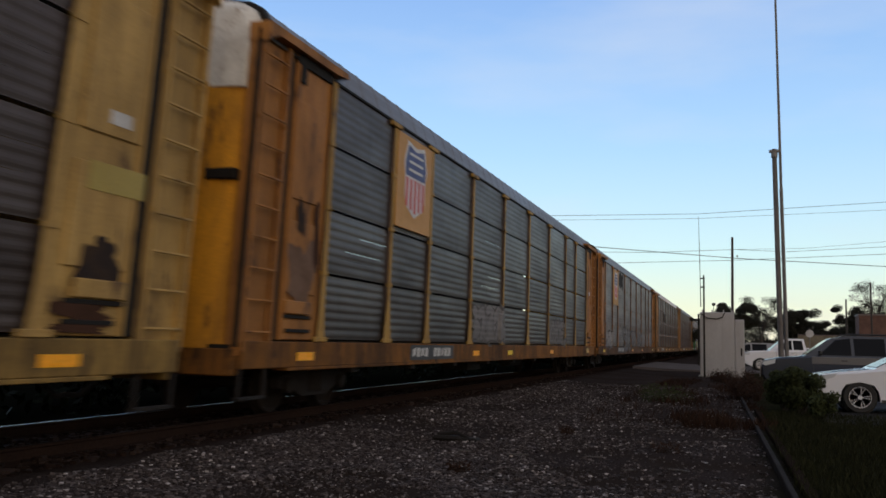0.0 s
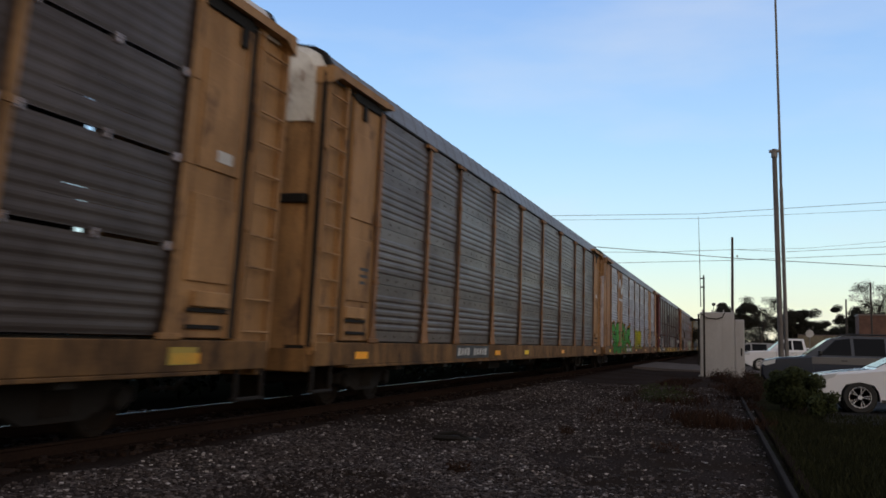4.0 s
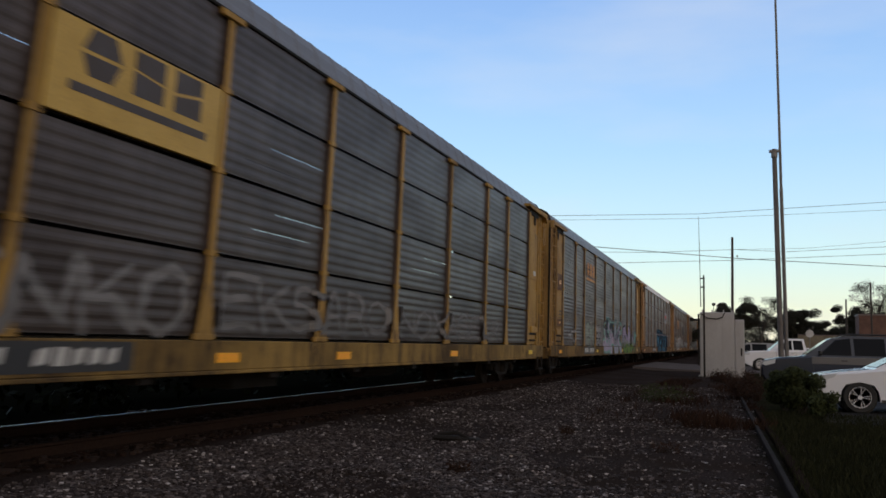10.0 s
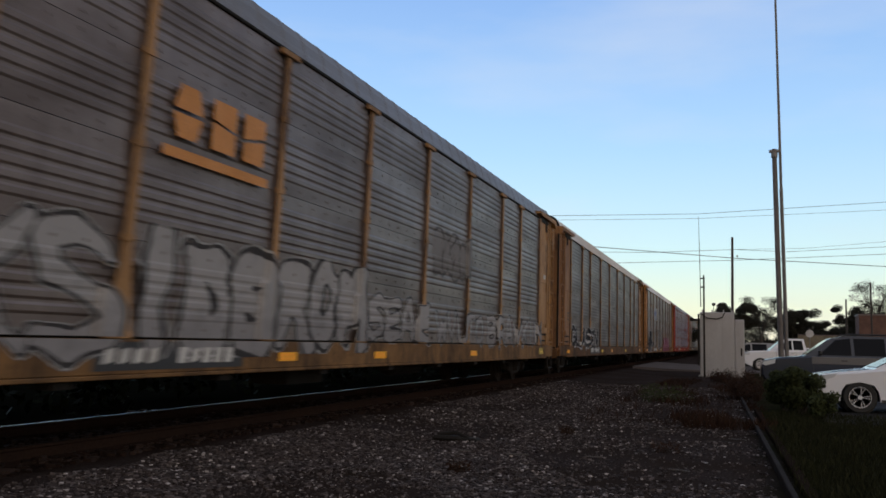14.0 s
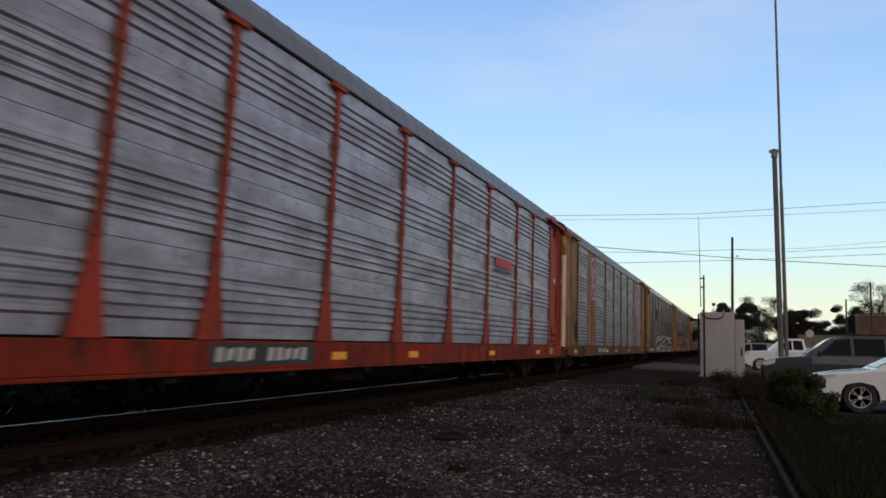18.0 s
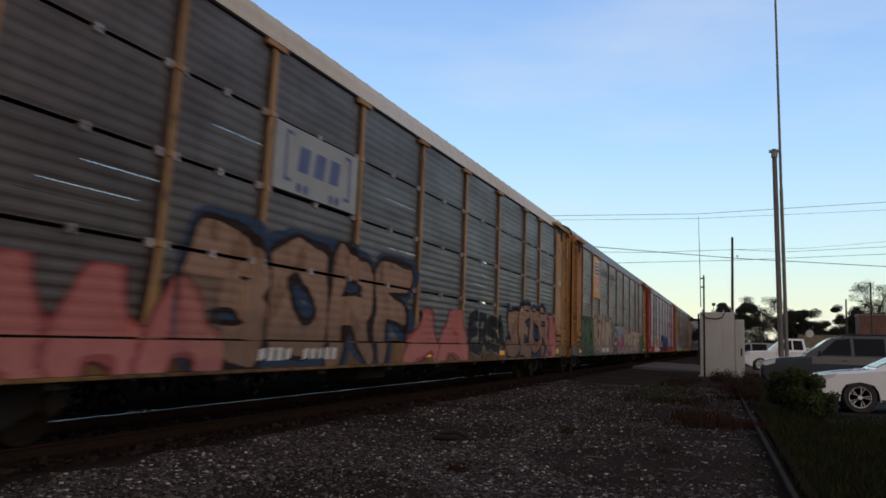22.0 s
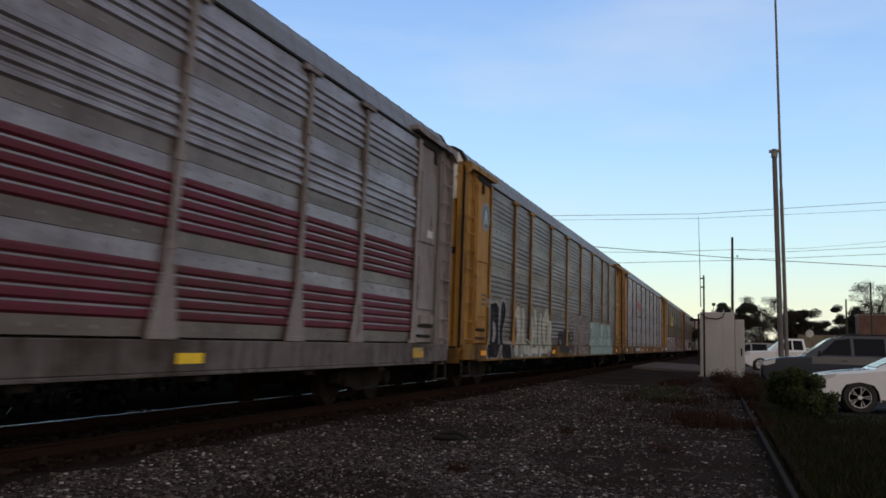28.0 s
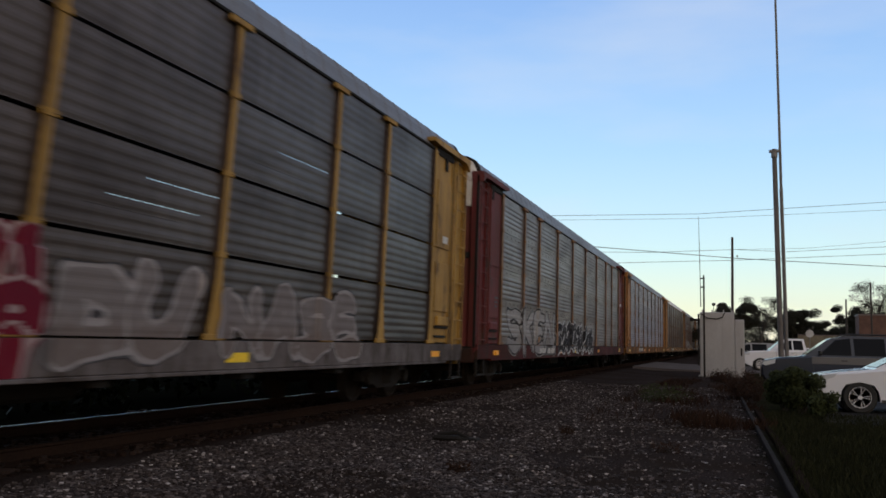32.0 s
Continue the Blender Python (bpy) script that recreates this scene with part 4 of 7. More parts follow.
for i in range(230):
    part("tie", tie, None, track, at=(random.uniform(-0.04, 0.04), -1 + i * 0.52, 0))


# ---- loose gravel ----
def pebbles(name, n, place, size, mat, seed):
    """Many small broken stones as one mesh: corners of a cube pushed about."""
    rng = np.random.default_rng(seed)
    x, y, z = place(rng, n)
    s = rng.uniform(*size, n) * rng.choice([0.7, 1.0, 1.0, 1.6], n)
    cube = np.array([(i, j, k) for i in (-1, 1) for j in (-1, 1) for k in (-1, 1)], float) * 0.5
    v = cube[None] * rng.uniform(0.55, 1.3, (n, 8, 3)) * s[:, None, None]
    v[:, :, 2] *= 0.7
    a = rng.uniform(0, 6.28, n)
    c, d = np.cos(a)[:, None], np.sin(a)[:, None]
    vx, vy = v[:, :, 0] * c - v[:, :, 1] * d, v[:, :, 0] * d + v[:, :, 1] * c
    pts = np.stack([vx + x[:, None], vy + y[:, None], v[:, :, 2] + (z + s * 0.12)[:, None]], 2).reshape(-1, 3)
    quad = np.array([(0, 1, 3, 2), (4, 6, 7, 5), (0, 4, 5, 1), (2, 3, 7, 6), (0, 2, 6, 4), (1, 5, 7, 3)])
    faces = (quad[None] + np.arange(n)[:, None, None] * 8).reshape(-1, 4)
    me = bpy.data.meshes.new(name)
    me.from_pydata(pts, [], faces)
    me.materials.append(mat)
    return new(name, me)


def stone_material(name, stops, rough=0.8):
    m, n, l, b = shader(name)
    geo = n.new("ShaderNodeNewGeometry")
    c = ramp(n, l, geo.outputs["Random Per Island"], stops)
    g = noise_at(n, l, coords(n, l, False), 90, 3)
    c = mixed(n, l, 1.0, c, ramp(n, l, g, [(0.3, (0.7, 0.7, 0.7)), (0.7, (1.2, 1.2, 1.2))]), "MULTIPLY")
    l.new(c, b.inputs["Base Color"])
    b.inputs["Roughness"].default_value = rough
    b.inputs["Specular IOR Level"].default_value = 0.05
    bump(n, l, b, g, 0.4)
    return m


def height_of(x, y):
    return np.array([ground_height(a, c) + 0.03 * noise.noise((a * 0.9, c * 0.9, 0)) + 0.02 * noise.noise((a * 3, c * 3, 5)) for a, c in zip(x, y)])


def patchy(rng, n, x0, x1, y0, y1, keep):
    xs, ys = [], []
    while len(xs) < n:
        a, c = rng.uniform(x0, x1), y0 + (y1 - y0) * rng.random() ** 1.5
        if rng.random() < keep(a, c):
            xs.append(a)
            ys.append(c)
    x, y = np.array(xs), np.array(ys)
    return x, y, height_of(x, y)


def bank(a, c):
    """Thickness of the gravel: dense along the track, thinner and patchy towards the car park."""
    k = 1.0 if a < -2.8 else max(0.4, 1.0 - (a + 2.8) / 4.0)
    p = noise.noise((a * 0.55, c * 0.35, 3))
    edge = -5.75 + 0.2 * noise.noise((c * 0.8, 0, 1))
    k *= 1.0 if c < 10 else 0.5
    return 0.0 if a < edge else k * (1.0 if p > -0.05 else 0.25)


GRAVEL = stone_material("broken_stone", [(0.0, (0.020, 0.0155, 0.015)), (0.45, (0.042, 0.034, 0.0325)), (0.82, (0.090, 0.074, 0.071)), (0.95, (0.16, 0.138, 0.135)), (1.0, (0.44, 0.40, 0.39))])
tagged(pebbles("gravel", 110000, lambda r, n: patchy(r, n, -6.2, 0.35, 4.6, 30, bank), (0.009, 0.025), GRAVEL, 3), "loose grey broken stone beside the track", "gravel", kind="stuff")
BALLAST = stone_material("dark_ballast", [(0.0, (0.012, 0.008, 0.0068)), (0.7, (0.022, 0.0145, 0.012)), (1.0, (0.042, 0.030, 0.026))])
tagged(pebbles("ballast", 12000, lambda r, n: patchy(r, n, -9.2, -6.0, 3.0, 40, lambda a, c: 1.0), (0.03, 0.06), BALLAST, 4), "dark oily track ballast between the ties", "ballast", kind="stuff")

# pale sticks and flat pieces lying about
WOODBIT = surface("bleached_wood", (0.07, 0.06, 0.055), amount=0.4, rough=0.8)
rng = random.Random(5)
for i in range(8):
    x, y = rng.uniform(-3.2, 0.2), rng.uniform(8.5, 16)
    w = rng.uniform(0.08, 0.2)
    ob = new("wood_chip", Build().bevelled(-w * 0.7, w * 0.7, -0.012, 0.012, 0, 0.014, 0.003).mesh("wood_chip", WOODBIT))
    ob.location, ob.rotation_euler = (x, y, ground_height(x, y) + 0.012), (0, 0, rng.uniform(-0.5, 0.5))
    tagged(ob, "bleached splinter of wood lying on the gravel", "debris", "wood chips on the gravel")
ob = new("scrap_heap", Build().bevelled(-0.3, 0.1, -0.1, 0.1, 0, 0.07, 0.03).bevelled(-0.05, 0.32, -0.06, 0.14, 0, 0.05, 0.02).tube([(-0.25, 0, 0.07), (0.0, 0.05, 0.11), (0.2, 0.0, 0.04)], 0.025).mesh("scrap", BLACK))
ob.location = (-3.63, 11.2, 0.0)
tagged(ob, "dark lump of scrap on the gravel", "debris")

# ---- disused siding: old rail and baulk ----
siding = thing("old_siding", "rusty disused rail and timber baulk at the edge of the grass", "track", kind="structure")
for dx, w, h, mat, nm in ((0.0, 0.030, 0.09, surface("old_rail", (0.024, 0.018, 0.0155), (0.014, 0.010, 0.008), 0.6, 0.9, 0.0, spec=0.03), "rail"), (0.17, 0.05, 0.07, TIE, "baulk")):
    b = Build()
    pts = [(0.62 + dx, 2.0), (0.46 + dx, 8.5), (0.29 + dx * 1.1, 16.0), (0.12 + dx * 1.2, 24.0), (0.0 + dx * 1.2, 30.0)]
    vs, fs = [], []
    for x, y in pts:
        vs += [(x - w, y, -0.05), (x - w, y, h - 0.01), (x - w * 0.7, y, h), (x + w * 0.7, y, h), (x + w, y, h - 0.01), (x + w, y, -0.05)]
    for i in range(len(pts) - 1):
        fs += [(i * 6 + j, i * 6 + j + 1, i * 6 + j + 7, i * 6 + j + 6) for j in range(5)]
    b.add(vs, fs)
    part(nm, b, mat, siding)

# ---- car park and crossing ----
ASPHALT = surface("asphalt", (0.030, 0.029, 0.030), (0.016, 0.015, 0.015), 0.6, 0.9, scale=0.6, grain=90, bumps=0.5, spec=0.03)
lot = new("parking_lot", Build().bevelled(1.55, 70, 17.2, 78, -0.2, 0.045, 0.02).mesh("parking_lot", ASPHALT))
tagged(lot, "worn dark asphalt car park", "pavement", kind="structure")
PALE = surface("crossing_gravel", (0.105, 0.092, 0.089), (0.06, 0.052, 0.050), 0.7, 0.95, scale=0.8, grain=70, bumps=0.5, spec=0.0)
road = new("crossing_road", Build().extrude([(-5.6, -0.1), (-5.6, 0.20), (-3.5, 0.10), (1.4, 0.06), (1.4, -0.1)], 50, 66).mesh("crossing_road", PALE))
tagged(road, "pale gravelled road leading to the crossing", "road", kind="structure")
road = new("crossing_deck", Build().bevelled(TRACK_X - 0.66, TRACK_X + 0.66, 50, 66, 0.05, RAIL - 0.012, 0.01).mesh("crossing_deck", TIE))
tagged(road, "timber deck between the rails of the crossing", "road", kind="structure")


# ---- plants ----
def leaf_material(name, a, c):
    m, n, l, b = shader(name)
    geo = n.new("ShaderNodeNewGeometry")
    l.new(ramp(n, l, geo.outputs["Random Per Island"], [(0.0, a), (1.0, c)]), b.inputs["Base Color"])
    b.inputs["Specular IOR Level"].default_value = 0.05
    b.inputs["Roughness"].default_value = 0.7
    return m


LEAF = leaf_material("dark_leaf", (0.014, 0.013, 0.011), (0.030, 0.030, 0.021))
BUSHLEAF = leaf_material("bush_leaf", (0.017, 0.022, 0.010), (0.042, 0.050, 0.019))
WEED = leaf_material("dry_weed", (0.014, 0.009, 0.006), (0.038, 0.019, 0.012))
GRASS = leaf_material("grass_blade", (0.010, 0.011, 0.005), (0.025, 0.027, 0.012))
BARK = surface("bark", (0.03, 0.024, 0.02), amount=0.5, rough=0.95, scale=4, stretch=(1, 1, 0.3), bumps=0.8)


def leaves(b, rng, centre, radius, count, size, flat=0.75):
    """Small leaf cards thrown round a clump."""
    cx, cy, cz = centre
    for _ in range(count):
        d = Vector((rng.gauss(0, 1), rng.gauss(0, 1), rng.gauss(0, 1))).normalized() * radius * rng.random() ** 0.45
        p = Vector((cx + d.x, cy + d.y, cz + d.z * flat))
        u = Vector((rng.gauss(0, 1), rng.gauss(0, 1), rng.gauss(0, 1))).normalized()
        w = u.orthogonal().normalized()
        s = size * rng.uniform(0.6, 1.4)
        b.add([tuple(p - u * s), tuple(p + w * s * 0.45), tuple(p + u * s), tuple(p - w * s * 0.45)], [(0, 1, 2, 3)])


def tree(label, at, height, spread, seed, dense=1.0, leaf=0.16, trunk=0.28, group="trees behind the car park"):
    rng = random.Random(seed)
    t = thing("tree", label, "tree", at, group)
    b = Build()
    fork = height * rng.uniform(0.28, 0.4)
    b.tube([(0, 0, -0.2), (0.05, 0, fork * 0.5), (0.02, 0.04, fork)], trunk * height / 9, 8, r1=trunk * height / 13)
    tips = []
    for i in range(9):
        a = i * 2.4 + rng.uniform(-0.4, 0.4)
        r = spread * rng.uniform(0.45, 1.0)
        z = fork + (height - fork) * rng.uniform(0.3, 0.93)
        mid = (math.cos(a) * r * 0.45, math.sin(a) * r * 0.45, fork + (z - fork) * 0.6)
        tip = (math.cos(a) * r, math.sin(a) * r, z)
        b.tube([(0.02, 0.04, fork * rng.uniform(0.75, 1.0)), mid, tip], trunk * height / 26, 6, r1=0.02)
        tips += [tip, mid]
        for _ in range(2):
            q = (tip[0] + rng.uniform(-1, 1) * spread * 0.4, tip[1] + rng.uniform(-1, 1) * spread * 0.4, min(height * 0.98, tip[2] + rng.uniform(-0.1, 0.25) * height * 0.5))
            b.tube([mid, q], 0.03, 5, r1=0.01)
            tips.append(q)
    part("trunk", b, BARK, t)
    c = Build()
    for p in tips:
        leaves(c, rng, p, spread * rng.uniform(0.24, 0.42), int(420 * dense), leaf * 0.55)
    part("crown", c, LEAF, t)
    return t


tree("round dark evergreen tree behind the signal cabinet", (-0.6, 100.3, 0), 6.6, 2.2, 1, 2.2)
tree("broad dark tree with a loose crown", (3.1, 117, 0), 7.8, 2.3, 2, 0.55, leaf=0.12)
tree("broad dark tree with thin upper twigs", (7.4, 124, 0), 6.4, 2.2, 3, 1.8)
tree("low dark tree at the car park's edge", (10.0, 138, 0), 5.6, 2.2, 4, 1.7)
tree("low spreading dark tree", (12.6, 150, 0), 3.9, 2.4, 5, 1.7)
tree("dark bushy tree beside the brick building", (17.5, 153, 0), 8.4, 2.3, 6, 1.7)
tree("tall thin-leaved tree behind the building", (19.3, 139, 0), 11.2, 3.0, 7, 0.4)
tree("dark tree among the row", (22.4, 141, 0), 9.4, 3.6, 8, 1.0)
tree("small dark tree behind the parked cars", (-2.9, 125, 0), 5.0, 2.4, 9, 1.6)
hedge_rng = random.Random(11)
b = Build()
for i in range(190):
    x = -4 + i * 0.135
    tall = 5.6 if x < 9.5 else 4.6 if x < 17 else 3.8
    leaves(b, hedge_rng, (x, 128 + i * 0.12 + hedge_rng.uniform(-3, 3), hedge_rng.uniform(0.3, tall)), hedge_rng.uniform(0.9, 1.4), 190, 0.12)
for i in range(80):
    leaves(b, hedge_rng, (9.8 + i * 0.09, 143 + hedge_rng.uniform(-2, 2), hedge_rng.uniform(1.8, 4.5)), hedge_rng.uniform(0.8, 1.2), 240, 0.14)
for i in range(60):
    leaves(b, hedge_rng, (-3 + i * 0.36, 121 + i * 0.1, hedge_rng.uniform(0.2, 2.0)), 1.2, 380, 0.20)
tagged(new("far_shrubs", b.mesh("far_shrubs", LEAF)), "dark band of shrubs behind the car park", "shrubs", kind="stuff")
# hedge leaves carry the dimness seen below the train in their near-black green
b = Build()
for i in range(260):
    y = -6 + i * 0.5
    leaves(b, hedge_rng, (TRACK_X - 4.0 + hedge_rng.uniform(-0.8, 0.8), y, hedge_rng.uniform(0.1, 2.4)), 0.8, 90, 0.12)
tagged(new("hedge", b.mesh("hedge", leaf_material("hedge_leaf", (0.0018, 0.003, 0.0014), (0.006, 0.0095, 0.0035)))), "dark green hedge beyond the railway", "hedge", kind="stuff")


def shrub(label, at, width, height, seed, mat, leaf, count, stems=7):
    rng = random.Random(seed)
    t = thing("shrub", label, "shrub", at)
    b, c = Build(), Build()
    for i in range(stems):
        a = rng.uniform(0, 6.28)
        r = width * 0.5 * rng.uniform(0.2, 1)
        tip = (math.cos(a) * r, math.sin(a) * r, height * rng.uniform(0.5, 0.95))
        b.tube([(tip[0] * 0.15, tip[1] * 0.15, -0.05), (tip[0] * 0.6, tip[1] * 0.6, tip[2] * 0.6), tip], 0.012, 5, r1=0.004)
        leaves(c, rng, tip, width * 0.26, count, leaf, 0.9)
        leaves(c, rng, (tip[0] * 0.8, tip[1] * 0.8, tip[2] * 0.55), width * 0.28, count, leaf, 0.9)
    part("stems", b, BARK, t)
    part("foliage", c, mat, t)
    return t


shrub("dense dark green shrub beside the car park", (1.27, 19.2, 0), 0.74, 0.92, 21, BUSHLEAF, 0.032, 620, 11)
shrub("dark green shrub with long shoots", (1.02, 20.4, 0), 0.60, 0.80, 22, BUSHLEAF, 0.04, 320, 8)
shrub("low leafy shrub at the grass edge", (1.55, 18.2, 0), 0.5, 0.5, 23, BUSHLEAF, 0.035, 220, 6)
shrub("dry reddish weeds growing over the old rail", (0.30, 23.8, 0), 0.9, 0.55, 24, WEED, 0.03, 120, 9)
shrub("dry reddish weeds by the signal cabinet", (0.1, 30.5, 0), 1.1, 0.5, 25, WEED, 0.03, 90, 9)
shrub("brown weeds between rail and gravel", (-0.6, 35.5, 0), 1.1, 0.38, 26, WEED, 0.035, 70, 8)
for k, (x, y) in enumerate(((-2.75, 8.6), (-2.4, 12.8), (-0.9, 11.4))):
    shrub("low dark withered weeds on the gravel", (x, y, 0), 0.30 + 0.1 * k, 0.06, 50 + k, WEED, 0.02, 18, 6)
shrub("low dark weeds on the gravel", (-1.7, 21.5, 0), 1.3, 0.22, 27, BUSHLEAF, 0.03, 70, 8)


def blades(name, n, place, mat, seed, tall):
    rng = np.random.default_rng(seed)
    x, y, z = place(rng, n)
    a, h, w = rng.uniform(0, 6.28, n), rng.uniform(*tall, n), rng.uniform(0.004, 0.009, n)
    dx, dy = np.cos(a), np.sin(a)
    lean = rng.uniform(-0.5, 0.5, (n, 2)) * h[:, None]
    p0 = np.stack([x - dx * w, y - dy * w, z - 0.01], 1)
    p1 = np.stack([x + dx * w, y + dy * w, z - 0.01], 1)
    p2 = np.stack([x + lean[:, 0] * 0.4, y + lean[:, 1] * 0.4, z + h * 0.6], 1)
    p3 = np.stack([x + lean[:, 0], y + lean[:, 1], z + h], 1)
    pts = np.stack([p0, p1, p2, p3], 1).reshape(-1, 3)
    f = (np.array([(0, 1, 2), (1, 3, 2)])[None] + np.arange(n)[:, None, None] * 4).reshape(-1, 3)
    me = bpy.data.meshes.new(name)
    me.from_pydata(pts, [], f)
    me.materials.append(mat)
    return new(name, me)


tagged(blades("grass", 26000, lambda r, n: patchy(r, n, 0.5, 4.2, 6.5, 19.0, lambda a, c: 1.0 if a > 0.75 - 0.02 * c else 0.3), GRASS, 6, (0.05, 0.16)), "dark uncut grass beside the old rail", "grass", kind="stuff")
tagged(blades("verge_weeds", 5000, lambda r, n: patchy(r, n, -2.6, 0.6, 15, 36, lambda a, c: 1.0 if noise.noise((a * 0.8, c * 0.3, 9)) > 0.05 else 0.05), WEED, 8, (0.04, 0.2)), "thin dry weeds growing out of the gravel", "weeds", kind="stuff")

# ---- signal cabinet ----
ALU = surface("cabinet_metal", (0.325, 0.318, 0.32), (0.24, 0.23, 0.225), 0.45, 0.55, 0.2, scale=1.6, stretch=(1, 1, 0.4))
cab = thing("signal_cabinet", "tall pale grey metal railway signal cabinet on the gravel", "cabinet", (-1.56, 41.3, 0), turn=1)
b = Build().bevelled(0, 1.52, 0, 1.5, 0.02, 2.98, 0.03)
part("body", b, ALU, cab)
part("side_box", Build().bevelled(1.524, 1.95, 0.05, 1.3, 0.02, 2.66, 0.03), ALU, cab)
part("door", Build().bevelled(0.10, 0.98, -0.012, -0.002, 0.25, 2.75, 0.004), ALU, cab)
part("door", Build().bevelled(1.0, 1.46, -0.010, -0.002, 0.25, 2.75, 0.004), ALU, cab)
part("latch", Build().bevelled(1.78, 1.85, 0.0, 0.048, 1.0, 1.35, 0.01), GRIME, cab, "dark latch")
part("plinth", Build().bevelled(-0.08, 2.02, -0.08, 1.55, -0.1, 0.06, 0.02), surface("concrete", (0.22, 0.21, 0.2), amount=0.5, rough=0.9), cab)
for x in (0.12, 0.55, 1.05, 1.42):
    part("vent_stub", Build().tube([(x, 0.3, 2.95), (x, 0.3, 3.10)], 0.03, 8), ALU, cab)
part("vane", Build().tube([(0.62, 0.3, 2.95), (0.62, 0.3, 3.32)], 0.014, 6).bevelled(0.54, 0.70, 0.28, 0.32, 3.30, 3.42, 0.01), GRIME, cab)
part("conduit", Build().tube([(0.05, -0.05, 2.9), (0.35, -0.06, 2.70), (0.75, -0.05, 2.66), (1.0, -0.05, 2.75), (1.1, -0.05, 2.96)], 0.022, 6), GRIME, cab, "looped dark cable")
ant = thing("radio_antenna", "thin steel antenna mast with a whip aerial", "antenna", (-1.35, 40.75, 0))
part("mast", Build().tube([(0, 0, 0), (0, 0, 4.65)], 0.045, 8, r1=0.035), GRIME, ant)
part("whip", Build().tube([(-0.14, -0.02, 3.2), (-0.15, -0.1, 4.4), (-0.19, -0.40, 7.33)], 0.022, 6, r1=0.010), GRIME, ant)
for z in (4.1, 4.5):
    part("clamp", Build().bevelled(-0.17, 0.05, -0.05, 0.02, z - 0.03, z + 0.03, 0.008), GRIME, ant)
sig = thing("crossing_signal", "railway crossing signal mast with dark lamp hoods", "signal", (-2.45, 62.7, 0))
part("mast", Build().tube([(0, 0, 0), (0, 0, 3.7)], 0.06, 8), GRIME, sig)
for dx in (-0.45, 0.45):
    part("lamp", Build().lathe([(0.10, 0.12), (0.15, 0.1), (0.15, -0.2), (0.13, -0.22)], "y", (dx, -0.12, 3.3), 14), BLACK, sig)
part("arm", Build().bevelled(-0.5, 0.5, -0.05, 0.05, 3.2, 3.36, 0.02), GRIME, sig)

# ---- masts, poles and wires ----
GALV = surface("mast_steel", (0.17, 0.165, 0.165), (0.10, 0.085, 0.08), 0.5, 0.55, 0.4, scale=2)
m1 = thing("radio_mast", "tall slender grey steel radio mast", "mast", (2.58, 48.8, 0))
part("lower_tube", Build().tube([(0.0, 0, -0.2), (-0.20, -1.1, 9.8)], 0.105, 14, r1=0.09), GALV, m1)
part("upper_tube", Build().tube([(-0.20, -1.1, 9.8), (-0.40, -2.52, 22.0)], 0.075, 12, r1=0.05), GALV, m1)
m2 = thing("steel_pole", "stout weathered steel pole beside the radio mast", "pole", (2.28, 48.4, 0))
part("shaft", Build().tube([(0.0, 0, -0.2), (-0.24, -1.42, 11.8)], 0.145, 14, r1=0.12), surface("pole_rust", (0.13, 0.12, 0.118), (0.07, 0.06, 0.055), 0.5, 0.7, 0.2), m2)
part("cap", Build().bevelled(-0.5, 0.03, -1.5, -1.34, 11.6, 11.75, 0.02), GALV, m2)
part("collar", Build().lathe([(0.16, 0), (0.16, 0.25)], "z", (-0.235, -1.40, 11.35), 12), GALV, m2)
POLEWOOD = surface("pole_wood", (0.030, 0.025, 0.022), amount=0.4, rough=0.9, scale=3, stretch=(1, 1, 0.2))
up = thing("utility_pole", "dark wooden utility pole", "pole", (-0.30, 86.9, 0), "utility poles")
part("shaft", Build().tube([(0, 0, -0.2), (0.12, -0.9, 12.0)], 0.15, 10, r1=0.11), POLEWOOD, up)
part("insulator", Build().lathe([(0.04, 0), (0.09, 0.06), (0.04, 0.16)], "z", (0.55, -0.8, 10.1), 8), GRIME, up)
for i, (x, y, h) in enumerate(((12.96, 115.5, 7.7), (16.3, 119.5, 10.1))):
    u = thing("utility_pole", "thin dark utility pole beside the brick building", "pole", (x, y, 0), "utility poles")
    part("shaft", Build().tube([(0, 0, -0.2), (0, 0, h)], 0.13, 8, r1=0.09), POLEWOOD, u)
    if i:
        part("lamp_arm", Build().tube([(0, 0, 7.9), (-0.6, 0, 8.0), (-1.0, 0, 7.8)], 0.05, 6), GRIME, u)
        part("lamp_head", Build().bevelled(-1.5, -0.95, -0.12, 0.12, 7.62, 7.78, 0.03), GRIME, u)
CABLE = plain("cable_black", (0.03, 0.03, 0.035), 0.6)
